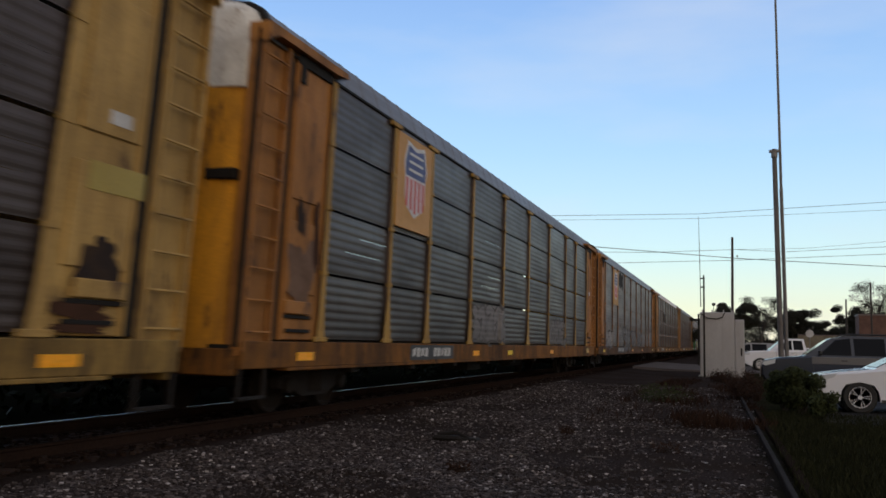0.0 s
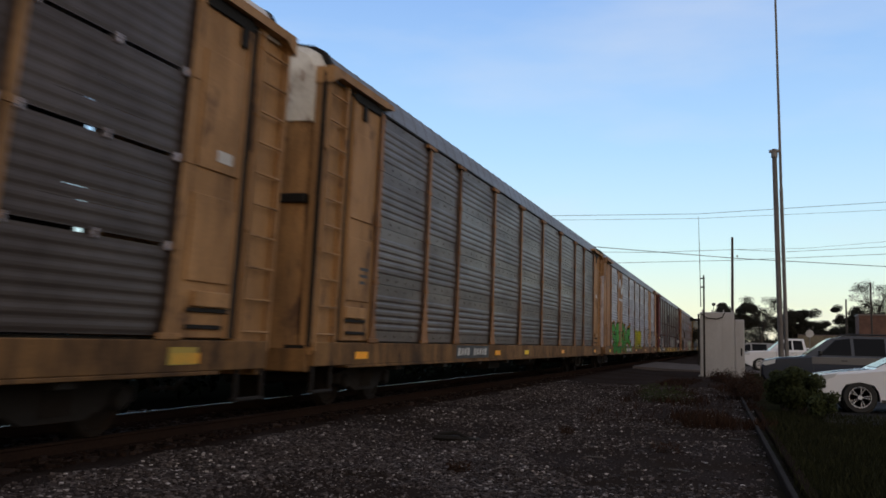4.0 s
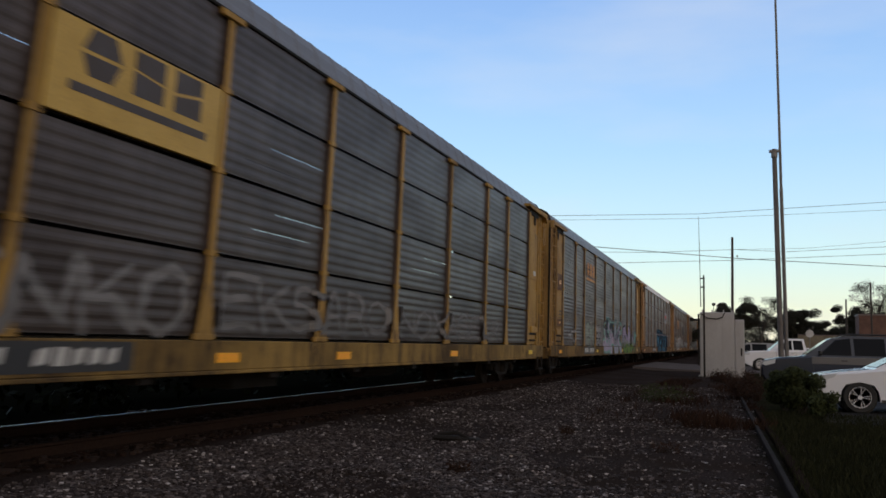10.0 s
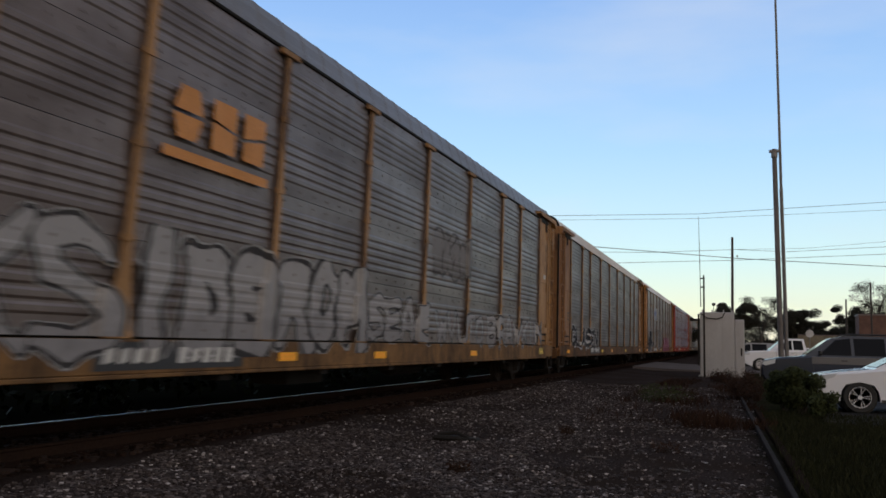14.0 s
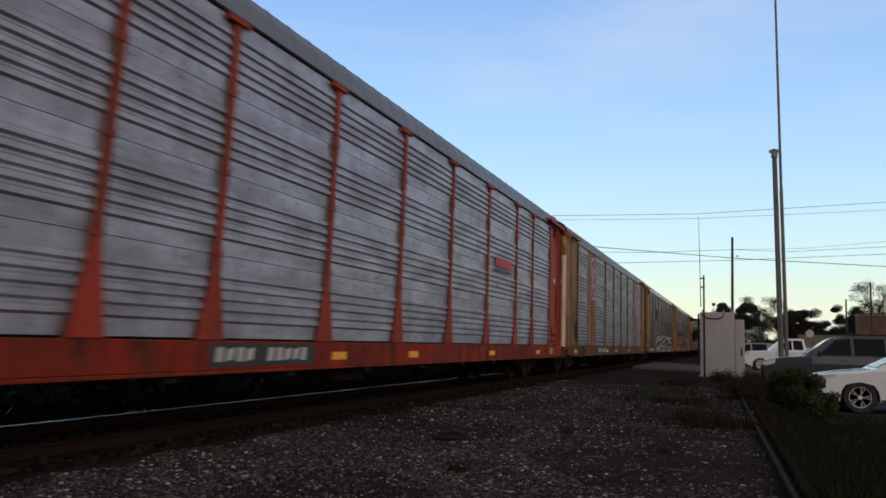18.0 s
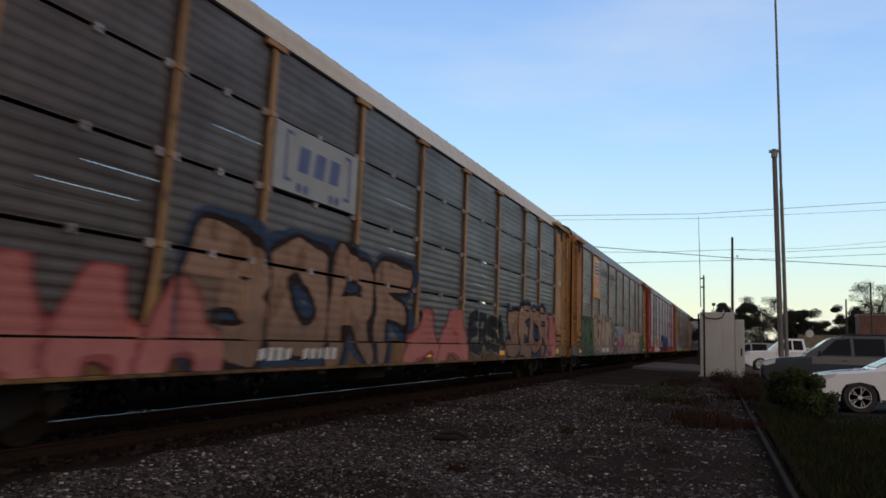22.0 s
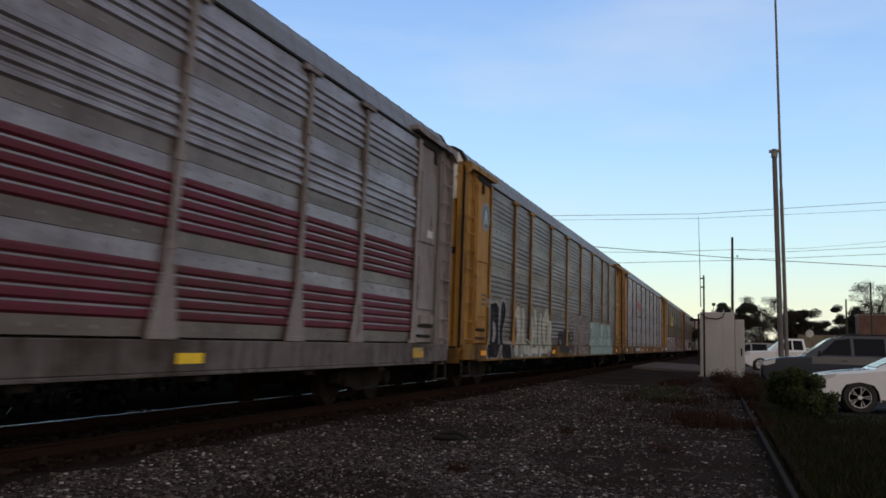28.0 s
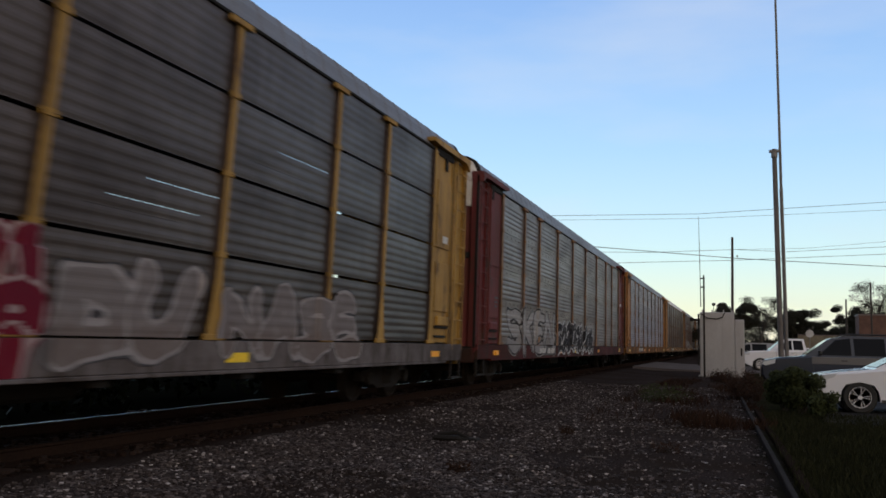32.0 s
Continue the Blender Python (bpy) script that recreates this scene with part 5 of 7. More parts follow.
for pts, r in (
        ([(-40, 72.5, 13.9), (-16.7, 80.1, 13.64), (-3.3, 84.65, 14.15), (13.9, 90.4, 15.72), (36, 98, 19.2)], 0.022),
        ([(-40, 72.5, 13.4), (-17.1, 80.0, 13.2), (-3.3, 84.7, 13.71), (13.9, 90.5, 14.96), (36, 98, 17.8)], 0.016),
        ([(-40, 72.5, 13.2), (-13.4, 81.55, 10.8), (-0.2, 86.2, 10.0), (13.8, 91.1, 9.54), (36, 98.5, 9.6)], 0.034),
        ([(-40, 72.5, 8.6), (-11.3, 82.4, 9.23), (-0.2, 86.2, 9.78), (13.84, 90.95, 10.73), (36, 98.5, 13)], 0.022),
        ([(-40, 72.5, 9.8), (-7.7, 83.6, 10.35), (0.0, 86.2, 10.82), (4.7, 87.8, 10.72), (13.9, 90.9, 11.44), (36, 98.5, 14)], 0.020),
        ([(0.0, 86.2, 10.82), (6.5, 88.4, 11.1), (13.9, 90.8, 11.93), (36, 98.5, 15)], 0.014)):
    w = new("overhead_wire", Build().tube(pts, r, 5).mesh("overhead_wire", CABLE))
    tagged(w, "black overhead wire strung between poles", "wire", "overhead wires")

# ---- far buildings, fence, sign ----
BRICK = surface("brown_brick", (0.11, 0.055, 0.040), (0.035, 0.025, 0.02), 0.5, 0.9, scale=1.2, grain=18, bumps=0.4)
house = thing("brick_building", "long low brown brick building with a flat roof", "building", (15.4, 124, 0))
part("wall", Build().box(0, 30, 0, 3.5, 0, 6.0), BRICK, house)
part("parapet", Build().bevelled(-0.1, 30.1, -0.1, 3.6, 6.0, 6.25, 0.03), surface("coping", (0.12, 0.09, 0.08)), house)
for i in range(4):
    w = part("window", Build().bevelled(3 + i * 5.5, 4.6 + i * 5.5, -0.06, -0.003, 1.2, 2.9, 0.02), surface("frame_dark", (0.06, 0.05, 0.05)), house)
    part("pane", Build().box(3.1 + i * 5.5, 4.5 + i * 5.5, -0.075, -0.062, 1.3, 2.8), plain("far_pane", (0.02, 0.022, 0.025), 0.1), w)
fence = thing("pale_wall", "low pale yellow wall behind the car park", "wall", (7.6, 119, 0))
part("wall_panel", Build().box(0, 6.0, 0, 0.25, 0, 3.2), surface("pale_yellow", (0.17, 0.145, 0.10), amount=0.5, rough=0.8), fence)
part("coping", Build().bevelled(-0.05, 6.05, -0.06, 0.31, 3.2, 3.32, 0.02), surface("coping", (0.12, 0.09, 0.08)), fence)
st = thing("road_sign", "back of an octagonal road sign on a post", "sign", (4.95, 65.4, 0))
part("post", Build().tube([(0, 0, 0), (0, 0, 2.9)], 0.035, 8), GALV, st)
part("plate", Build().lathe([(0.01, -0.012), (0.28, -0.01), (0.28, 0.01), (0.01, 0.012)], "y", (0, -0.06, 2.5), 8), surface("sign_back", (0.42, 0.42, 0.42), amount=0.3), st)

# ---- parked vehicles ----
GLASS = plain("car_glass", (0.004, 0.0045, 0.006), 0.06, 0.0, **{"Specular IOR Level": 0.12})
TYRE = plain("tyre", (0.012, 0.012, 0.012), 0.8)
RIM = plain("alloy_rim", (0.55, 0.55, 0.57), 0.4, 0.2)
CHROME = plain("chrome", (0.6, 0.6, 0.62), 0.15, 1.0)
LAMP = plain("head_lamp", (0.55, 0.57, 0.6), 0.08, 0.2)
TRIMBLACK = plain("black_trim", (0.015, 0.015, 0.016), 0.5)


def arch(cx, r, z, n=9):
    """Points of a wheel arch from its rear to its front foot."""
    return [(cx + r * math.cos(t), z + r * math.sin(t)) for t in (math.pi * i / (n - 1) for i in range(n))]


def wheel_of(veh, x, y, r, spokes):
    w = part("wheel", Build().lathe([(r * 0.62, -0.10), (r * 0.93, -0.11), (r, -0.08), (r, 0.08), (r * 0.93, 0.11), (r * 0.62, 0.10)], "y", (x, y, r), 30), TYRE, veh)
    b = Build().lathe([(r * 0.67, -0.100), (r * 0.66, -0.114), (r * 0.635, -0.112), (r * 0.60, -0.06), (r * 0.60, 0.05)], "y", (x, y, r), 30)
    rim = part("rim", b, RIM, w)
    b = Build()
    for i in range(spokes):
        a = 2 * math.pi * i / spokes
        for o in (-0.17, 0.17) if spokes < 8 else (0,):
            p0 = (x + math.cos(a) * r * 0.1, y - 0.085, r + math.sin(a) * r * 0.1)
            p1 = (x + math.cos(a + o) * r * 0.6, y - 0.09, r + math.sin(a + o) * r * 0.6)
            b.tube([p0, p1], r * 0.05, 6, r1=r * 0.045)
    b.lathe([(r * 0.14, -0.11), (r * 0.14, -0.06)], "y", (x, y, r), 12)
    part("spokes", b, RIM, w)
    part("hub", Build().lathe([(r * 0.57, -0.02), (r * 0.57, 0.0)], "y", (x, y, r), 20), TRIMBLACK, w)


def vehicle(name, label, at, colour, length, width, body, cabin, belt, roof_in, panes, wheels, r, spokes, lamps, turn=0.0, rails=None, lower=None):
    """A parked car: front at x = 0, near side at y = 0, length along x."""
    v = thing(name, label, "car", at, "parked vehicles", turn=turn)
    bot = 0.24
    line = list(body)
    for cx in wheels:
        line += [(cx - r * 1.16, 0.24)] + arch(cx, r * 1.16, r * 0.96)[::-1] + [(cx + r * 1.16, 0.24)]
    b = Build()
    slices = [(0.0, 0.05), (0.05, 0.0), (width - 0.05, 0.0), (width, 0.05)]
    k = len(line)
    cx0, cz0 = length / 2, 0.65
    for y, inset in slices:
        b.v += [(x + (inset if x < cx0 else -inset) * (1 if abs(x - cx0) > 0.44 * length else 0), y, z - (inset if z > 0.6 else 0)) for x, z in line]
    for s in range(len(slices) - 1):
        for i in range(k):
            b.f.append((s * k + i, s * k + (i + 1) % k, (s + 1) * k + (i + 1) % k, (s + 1) * k + i))
    b.f += [tuple(range(k)), tuple(range((len(slices) - 1) * k, len(slices) * k))]
    b.m = [0] * len(b.f)
    shell = part("body", b, colour, v)
    c = Build()
    top = max(z for _, z in cabin)

    def inset(z):
        return 0.04 + max(0.0, z - belt) / (top - belt) * roof_in
    k = len(cabin)
    c.v = [(x, inset(z), z) for x, z in cabin] + [(x, width - inset(z), z) for x, z in cabin]
    c.f = [(i, (i + 1) % k, (i + 1) % k + k, i + k) for i in range(k)] + [tuple(range(k)), tuple(range(k, 2 * k))]
    c.m = [0] * len(c.f)
    part("cabin", c, colour, v)
    for side in (0, 1):
        for poly in panes:
            g = Build()
            vs = []
            for off in (-0.008, 0.012):
                vs += [(x, (inset(z) + off) if side == 0 else width - inset(z) - off, z) for x, z in poly]
            n = len(poly)
            g.add(vs, [(i, (i + 1) % n, (i + 1) % n + n, i + n) for i in range(n)] + [tuple(range(n)), tuple(range(n, 2 * n))])
            part("side_window", g, GLASS, v, "dark tinted side window")
    for a, e, nm in ((cabin[0], cabin[1], "windscreen"), (cabin[-1], cabin[-2], "rear_window")):
        g = Build()
        d = -0.012 if nm == "windscreen" else 0.012
        q = []
        for f, m in ((0.10, 0.08), (0.90, 0.10)):
            x, z = a[0] + (e[0] - a[0]) * f + d, a[1] + (e[1] - a[1]) * f + 0.008
            q += [(x, inset(z) + m, z), (x, width - inset(z) - m, z)]
        q2 = [(x - d * 2, y, z - 0.012) for x, y, z in q]
        g.add(q + q2, [(0, 1, 3, 2), (4, 6, 7, 5), (0, 2, 6, 4), (1, 5, 7, 3), (0, 4, 5, 1), (2, 3, 7, 6)])
        part(nm, g, GLASS, v)
    for cx in wheels:
        for y in (0.11, width - 0.11):
            wheel_of(v, cx, y, r, spokes)
        part("arch_liner", Build().lathe([(r * 1.12, 0.26), (r * 1.12, width - 0.26)], "y", (cx, 0, r * 0.96), 20), TRIMBLACK, v)
    for poly in lamps:
        for y0, y1 in ((-0.006, 0.10), (width - 0.10, width + 0.006)):
            g, n = Build(), len(poly)
            g.add([(x, y0, z) for x, z in poly] + [(x, y1, z) for x, z in poly], [(i, (i + 1) % n, (i + 1) % n + n, i + n) for i in range(n)] + [tuple(range(n)), tuple(range(n, 2 * n))])
            part("head_lamp", g, LAMP, v, "clear head lamp")
    mz = belt + 0.06
    mx = cabin[0][0] + 0.45
    for y in (-0.16, width + 0.02):
        part("mirror", Build().bevelled(mx, mx + 0.11, y, y + 0.16, mz, mz + 0.14, 0.03), TRIMBLACK if lower else colour, v)
    part("sill_trim", Build().bevelled(wheels[0] + r * 1.2, wheels[1] - r * 1.2, -0.006, 0.04, 0.22, 0.30, 0.01), TRIMBLACK, v)
    mid = (wheels[0] + wheels[1]) / 2 + 0.1
    for x in (mid - 0.95, mid + 0.15, mid + 1.1):
        part("door_gap", Build().box(x, x + 0.008, -0.003, 0.006, 0.36, belt - 0.03), TRIMBLACK, v)
    for x in (mid + 0.0, mid + 1.0):
        part("door_handle", Build().bevelled(x - 0.12, x + 0.06, -0.03, -0.004, belt - 0.14, belt - 0.11, 0.006), CHROME if not lower else TRIMBLACK, v)
    part("grille", Build().bevelled(-0.012, 0.03, width * 0.3, width * 0.7, 0.42, 0.62, 0.01), TRIMBLACK, v)
    part("number_plate", Build().bevelled(-0.022, -0.013, width / 2 - 0.15, width / 2 + 0.15, 0.36, 0.44, 0.004), STENCIL, v)
    if lower:
        part("side_band", Build().bevelled(1.55, length - 0.1, -0.008, 0.03, belt - 0.25, belt - 0.012, 0.012), lower, v, "silver band along the doors")
    if rails:
        for y in (0.22, width - 0.22):
            part("roof_rail", Build().tube([(rails[0], y, top - 0.01), (rails[0] + 0.1, y, top + 0.05), (rails[1] - 0.1, y, top + 0.05), (rails[1], y, top - 0.01)], 0.018, 6), TRIMBLACK, v)
    return v


WHITE = plain("car_white", (0.62, 0.63, 0.67), 0.22, 0.0, **{"Coat Weight": 0.6, "Coat Roughness": 0.05})
SLATE = plain("car_slate", (0.016, 0.019, 0.030), 0.25, 0.0, **{"Coat Weight": 0.12, "Coat Roughness": 0.08})
PEWTER = plain("car_pewter", (0.105, 0.103, 0.106), 0.4, 0.2)
SILVER = plain("car_silver", (0.17, 0.168, 0.172), 0.35, 0.2)
vehicle("sedan", "white four-door sedan with alloy wheels parked at the grass edge", (1.52, 20.0, 0.045), WHITE, 4.85, 1.82,
        [(4.62, 0.24), (4.82, 0.40), (4.85, 0.72), (4.75, 0.97), (4.2, 1.02), (2.6, 0.97), (1.40, 0.94), (0.52, 0.84), (0.06, 0.75), (-0.09, 0.62), (-0.12, 0.42), (0.0, 0.24)],
        [(1.22, 0.92), (2.10, 1.38), (2.7, 1.46), (3.3, 1.42), (4.30, 1.0)], 0.94, 0.26,
        [[(1.62, 0.98), (2.16, 1.30), (2.62, 1.38), (2.66, 0.99)], [(2.74, 0.99), (2.71, 1.38), (3.2, 1.36), (3.72, 1.06), (3.6, 1.0)]],
        (0.95, 3.75), 0.33, 5, [[(-0.04, 0.67), (0.06, 0.74), (0.52, 0.82), (0.46, 0.74), (0.14, 0.62)]])
vehicle("sport_utility_vehicle", "dark slate-blue sport utility vehicle with a silver lower band", (0.80, 30.4, 0.045), SLATE, 5.0, 1.95,
        [(4.80, 0.28), (4.98, 0.5), (5.0, 1.05), (4.7, 1.10), (2.6, 1.10), (1.45, 1.10), (0.55, 1.03), (0.12, 0.92), (0.0, 0.72), (0.0, 0.45), (0.12, 0.28)],
        [(1.30, 1.08), (2.15, 1.70), (2.6, 1.79), (4.5, 1.78), (4.95, 1.08)], 1.10, 0.22,
        [[(1.78, 1.15), (2.28, 1.64), (2.72, 1.70), (2.74, 1.15)], [(2.84, 1.15), (2.82, 1.70), (3.72, 1.70), (3.74, 1.15)], [(3.84, 1.15), (3.82, 1.70), (4.4, 1.68), (4.66, 1.2)]],
        (0.95, 3.95), 0.37, 6, [[(0.02, 0.82), (0.10, 0.90), (0.45, 0.98), (0.42, 0.84), (0.12, 0.76)]], rails=(2.5, 4.6), lower=PEWTER)
vehicle("pickup_truck", "white pickup truck parked behind the sport utility vehicle", (0.45, 54.6, 0.045), WHITE, 5.6, 1.95,
        [(5.5, 0.5), (5.6, 0.6), (5.6, 1.25), (3.5, 1.25), (1.50, 1.22), (0.4, 1.16), (0.06, 1.05), (0.0, 0.8), (0.0, 0.5), (0.12, 0.4)],
        [(1.45, 1.20), (2.25, 1.88), (2.6, 1.95), (3.4, 1.95), (3.55, 1.22)], 1.22, 0.2,
        [[(1.95, 1.28), (2.38, 1.78), (2.72, 1.84), (2.74, 1.28)], [(2.82, 1.28), (2.80, 1.84), (3.30, 1.84), (3.38, 1.28)]],
        (0.95, 4.45), 0.39, 6, [[(0.0, 0.92), (0.06, 1.05), (0.35, 1.10), (0.33, 0.92)]], turn=4)
vehicle("sedan", "pale sedan parked far back in the car park", (3.0, 74.0, 0.045), WHITE, 4.7, 1.8,
        [(4.5, 0.24), (4.7, 0.40), (4.7, 0.72), (4.6, 0.97), (4.1, 1.02), (2.6, 0.97), (1.40, 0.94), (0.60, 0.83), (0.14, 0.72), (0.02, 0.60), (0.0, 0.40), (0.10, 0.24)],
        [(1.22, 0.92), (2.0, 1.38), (2.6, 1.46), (3.2, 1.42), (4.15, 1.0)], 0.94, 0.26,
        [[(1.62, 0.98), (2.06, 1.30), (2.52, 1.38), (2.56, 0.99)], [(2.64, 0.99), (2.61, 1.38), (3.1, 1.36), (3.6, 1.06), (3.5, 1.0)]],
        (0.92, 3.65), 0.33, 6, [[(0.08, 0.66), (0.16, 0.71), (0.58, 0.80), (0.52, 0.72), (0.24, 0.60)]])
vehicle("minivan", "pale minivan parked far back in the car park", (-1.5, 66.0, 0.045), SILVER, 4.9, 1.9,
        [(4.70, 0.28), (4.88, 0.5), (4.9, 1.05), (4.6, 1.10), (2.6, 1.10), (1.2, 1.08), (0.45, 0.98), (0.1, 0.88), (0.0, 0.72), (0.0, 0.45), (0.12, 0.28)],
        [(1.0, 1.06), (1.9, 1.62), (2.4, 1.74), (4.4, 1.72), (4.85, 1.08)], 1.10, 0.22,
        [[(1.5, 1.15), (2.0, 1.54), (2.5, 1.64), (2.54, 1.15)], [(2.64, 1.15), (2.62, 1.64), (3.62, 1.64), (3.64, 1.15)]],
        (0.92, 3.85), 0.34, 6, [[(0.02, 0.76), (0.10, 0.84), (0.45, 0.92), (0.42, 0.80)]])


# ---- painted marks ----
def flat_paint(name, col):
    return surface("mark_" + name, col, tuple(c * 0.5 + 0.03 for c in col), 0.35, 0.6, scale=3)


NAVY, RED, OFFWHITE = flat_paint("navy", (0.05, 0.07, 0.20)), flat_paint("red", (0.50, 0.035, 0.035)), flat_paint("offwhite", (0.55, 0.55, 0.56))
YELLOW, INK, ORANGE = flat_paint("yellow", (0.50, 0.32, 0.06)), flat_paint("ink", (0.05, 0.035, 0.03)), flat_paint("orange", (0.50, 0.20, 0.03))
CRIMSON, BLUE, GREYMARK = flat_paint("crimson", (0.22, 0.015, 0.035)), flat_paint("blue", (0.06, 0.09, 0.28)), flat_paint("grey", (0.22, 0.22, 0.23))
FADEDPINK = flat_paint("faded_pink", (0.42, 0.30, 0.30))
OUT = SCREEN_X + 0.052


def mid_y(bay):
    return (POSTS[bay] + POSTS[bay + 1]) / 2 * L


def shield(bay=1):
    """Yellow board with a striped shield."""
    def draw(car):
        y, x = mid_y(bay), OUT + 0.012
        w = (POSTS[bay + 1] - POSTS[bay]) * L / 2 - 0.10
        board = part("logo_board", Build().bevelled(OUT - 0.03, x, y - w, y + w, 3.12, 4.86, 0.008), flat_paint("board", (0.47, 0.24, 0.05)), car, "orange board with a striped shield")
        b = Build()
        decal(b, [(y - 0.52, 3.75), (y + 0.52, 3.75), (y + 0.52, 4.05), (y + 0.60, 4.35), (y + 0.44, 4.78), (y, 4.70), (y - 0.44, 4.78), (y - 0.60, 4.35), (y - 0.52, 4.05)], x)
        decal(b, [(y - 0.52, 3.745), (y - 0.42, 3.55), (y, 3.36), (y + 0.42, 3.55), (y + 0.52, 3.745)], x)
        part("shield", b, OFFWHITE, board)
        b = Build()
        decal(b, [(y - 0.50, 4.12), (y + 0.50, 4.12), (y + 0.54, 4.36), (y + 0.40, 4.70), (y, 4.62), (y - 0.40, 4.70), (y - 0.54, 4.36)], x + 0.004)
        part("shield_top", b, NAVY, board, "navy blue upper field")
        b = Build()
        for j in range(3):
            b.box(x + 0.008, x + 0.011, y - 0.36 + j * 0.06 * 0, y + 0.36, 4.22 + j * 0.15, 4.27 + j * 0.15)
        part("shield_bars", b, OFFWHITE, board)
        for j in range(5):
            yy = y - 0.42 + j * 0.21
            b = Build()
            decal(b, [(yy - 0.05, 3.55 - 0.10 * (1 - abs(j - 2) / 2)), (yy + 0.05, 3.55 - 0.10 * (1 - abs(j - 2) / 2)), (yy + 0.05, 4.08), (yy - 0.05, 4.08)], x + 0.004)
            part("stripe", b, RED, board)
    return draw


def blocks(bay, z, h, mat, board=None, bar=True, skew=0.0, name="company_mark", label="block-shaped company mark"):
    """Three heavy abstract blocks over a bar, where the railcar carries its owner's mark."""
    def draw(car):
        y = mid_y(bay)
        w = (POSTS[bay + 1] - POSTS[bay]) * L / 2 - 0.09
        x = OUT + 0.004
        top = car
        if board:
            x = OUT + 0.012
            top = part("logo_board", Build().bevelled(OUT - 0.035, x, y - w, y + w, Z0 + 2 * ROW + 0.03, Z0 + 3 * ROW - 0.03, 0.006), board, car, "painted board across one screen")
        s = w * 0.50
        y0 = y - s * 1.42
        halves = [
            [[(0.15, 0.05), (0.65, 0.05), (0.8, 0.46), (0, 0.46)], [(0, 0.54), (0.8, 0.54), (0.65, 0.97), (0.15, 0.97)]],
            [[(0, 0.05), (0.72, 0.05), (0.72, 0.45), (0, 0.55)], [(0, 0.60), (0.72, 0.50), (0.72, 0.97), (0, 0.97)]],
            [[(0, 0.05), (0.72, 0.05), (0.72, 0.55), (0, 0.40)], [(0, 0.47), (0.72, 0.62), (0.72, 0.97), (0, 0.97)]],
        ]
        for at, pair in zip((0.0, 1.1, 2.1), halves):
            for shape in pair:
                part(name, Build().slab([(y0 + s * (at + a), z + h * c) for a, c in shape], x, x + 0.003), mat, top, label)
        if bar:
            part("mark_bar", Build().box(x, x + 0.003, y - s * 1.6, y + s * 1.6, z - h * 0.32, z - h * 0.14), mat, top)
    return draw


def ribbon(bay, z, h, mat, name="company_mark", label="wave-shaped company mark"):
    """One ribbon bent into an even wave."""
    def draw(car):
        y, x = mid_y(bay), OUT + 0.004
        w = min(0.8, (POSTS[bay + 1] - POSTS[bay]) * L / 2 - 0.3)
        b = Build()
        pts = [(y - w + 2 * w * i / 24, z + h / 2 + h * 0.32 * math.sin(i * math.pi / 12)) for i in range(25)]
        stroke(b, pts, h * 0.30, x)
        part(name, b, mat, car, label)
        bar = Build().box(x, x + 0.003, 0, w * 0.18, z - h * 0.42, z - h * 0.26).mesh("lettering_bar", INK if mat is RED else mat)
        for j in range(8):
            part("lettering_bar", bar, None, car, at=(0, y - w + j * w * 0.25, 0))
    return draw


def octagon(bay):
    """Tall red octagon with a pale border and worn pale strokes."""
    def draw(car):
        y, x = mid_y(bay) + 0.18, 1.588
        top = car
        for w, z0, z1, m, d, nm in ((0.62, 3.0, 4.76, FADEDPINK, 0.0, "company_mark"), (0.53, 3.09, 4.67, CRIMSON, 0.004, "mark_field")):
            b = Build()
            c = 0.25
            b.slab([(y - w + c, z0), (y + w - c, z0), (y + w, z0 + c), (y + w, z1 - c), (y + w - c, z1), (y - w + c, z1), (y - w, z1 - c), (y - w, z0 + c)], x + d, x + d + 0.004)
            top = part(nm, b, m, top, "red and white octagonal company mark" if d == 0 else "")
        board = top.parent
        rng = random.Random(4)
        for cy, cz, ry, rz in ((-0.36, 4.1, 0.10, 0.40), (-0.30, 3.55, 0.13, 0.20), (0.16, 4.22, 0.28, 0.10), (0.22, 3.62, 0.24, 0.13), (0.14, 3.30, 0.20, 0.09), (-0.05, 3.88, 0.10, 0.12)):
            b = Build()
            b.slab([(y + cy + ry * rng.uniform(0.75, 1.15) * math.cos(q), cz + rz * rng.uniform(0.75, 1.15) * math.sin(q)) for q in (2 * math.pi * i / 11 for i in range(11))], x + 0.009, x + 0.011 + 0.001 * rng.random())
            part("pale_stroke", b, FADEDPINK, board)
    return draw


def stain(y, z, ry, rz, mat, seed, x=1.577, label="ragged dark stain"):
    """A ragged patch of old paint or soot, y in car lengths."""
    def draw(car):
        rng = random.Random(seed)
        b = Build()
        n = 34
        off = [rng.uniform(0, 6.28) for _ in range(4)]
        pts = []
        for i in range(n):
            q = 2 * math.pi * i / n
            k = 0.8 + 0.16 * math.sin(2 * q + off[0]) + 0.12 * math.sin(3 * q + off[1]) + 0.10 * math.sin(7 * q + off[2]) + rng.uniform(-0.07, 0.07)
            c, d = math.cos(q), math.sin(q)
            pts.append((y * L + ry * k * math.copysign(abs(c) ** 0.7, c), z + rz * k * math.copysign(abs(d) ** 0.7, d)))
        b.slab(pts, x, x + 0.002 + 0.001 * rng.random())
        part("stain", b, mat, car, label)
    return draw


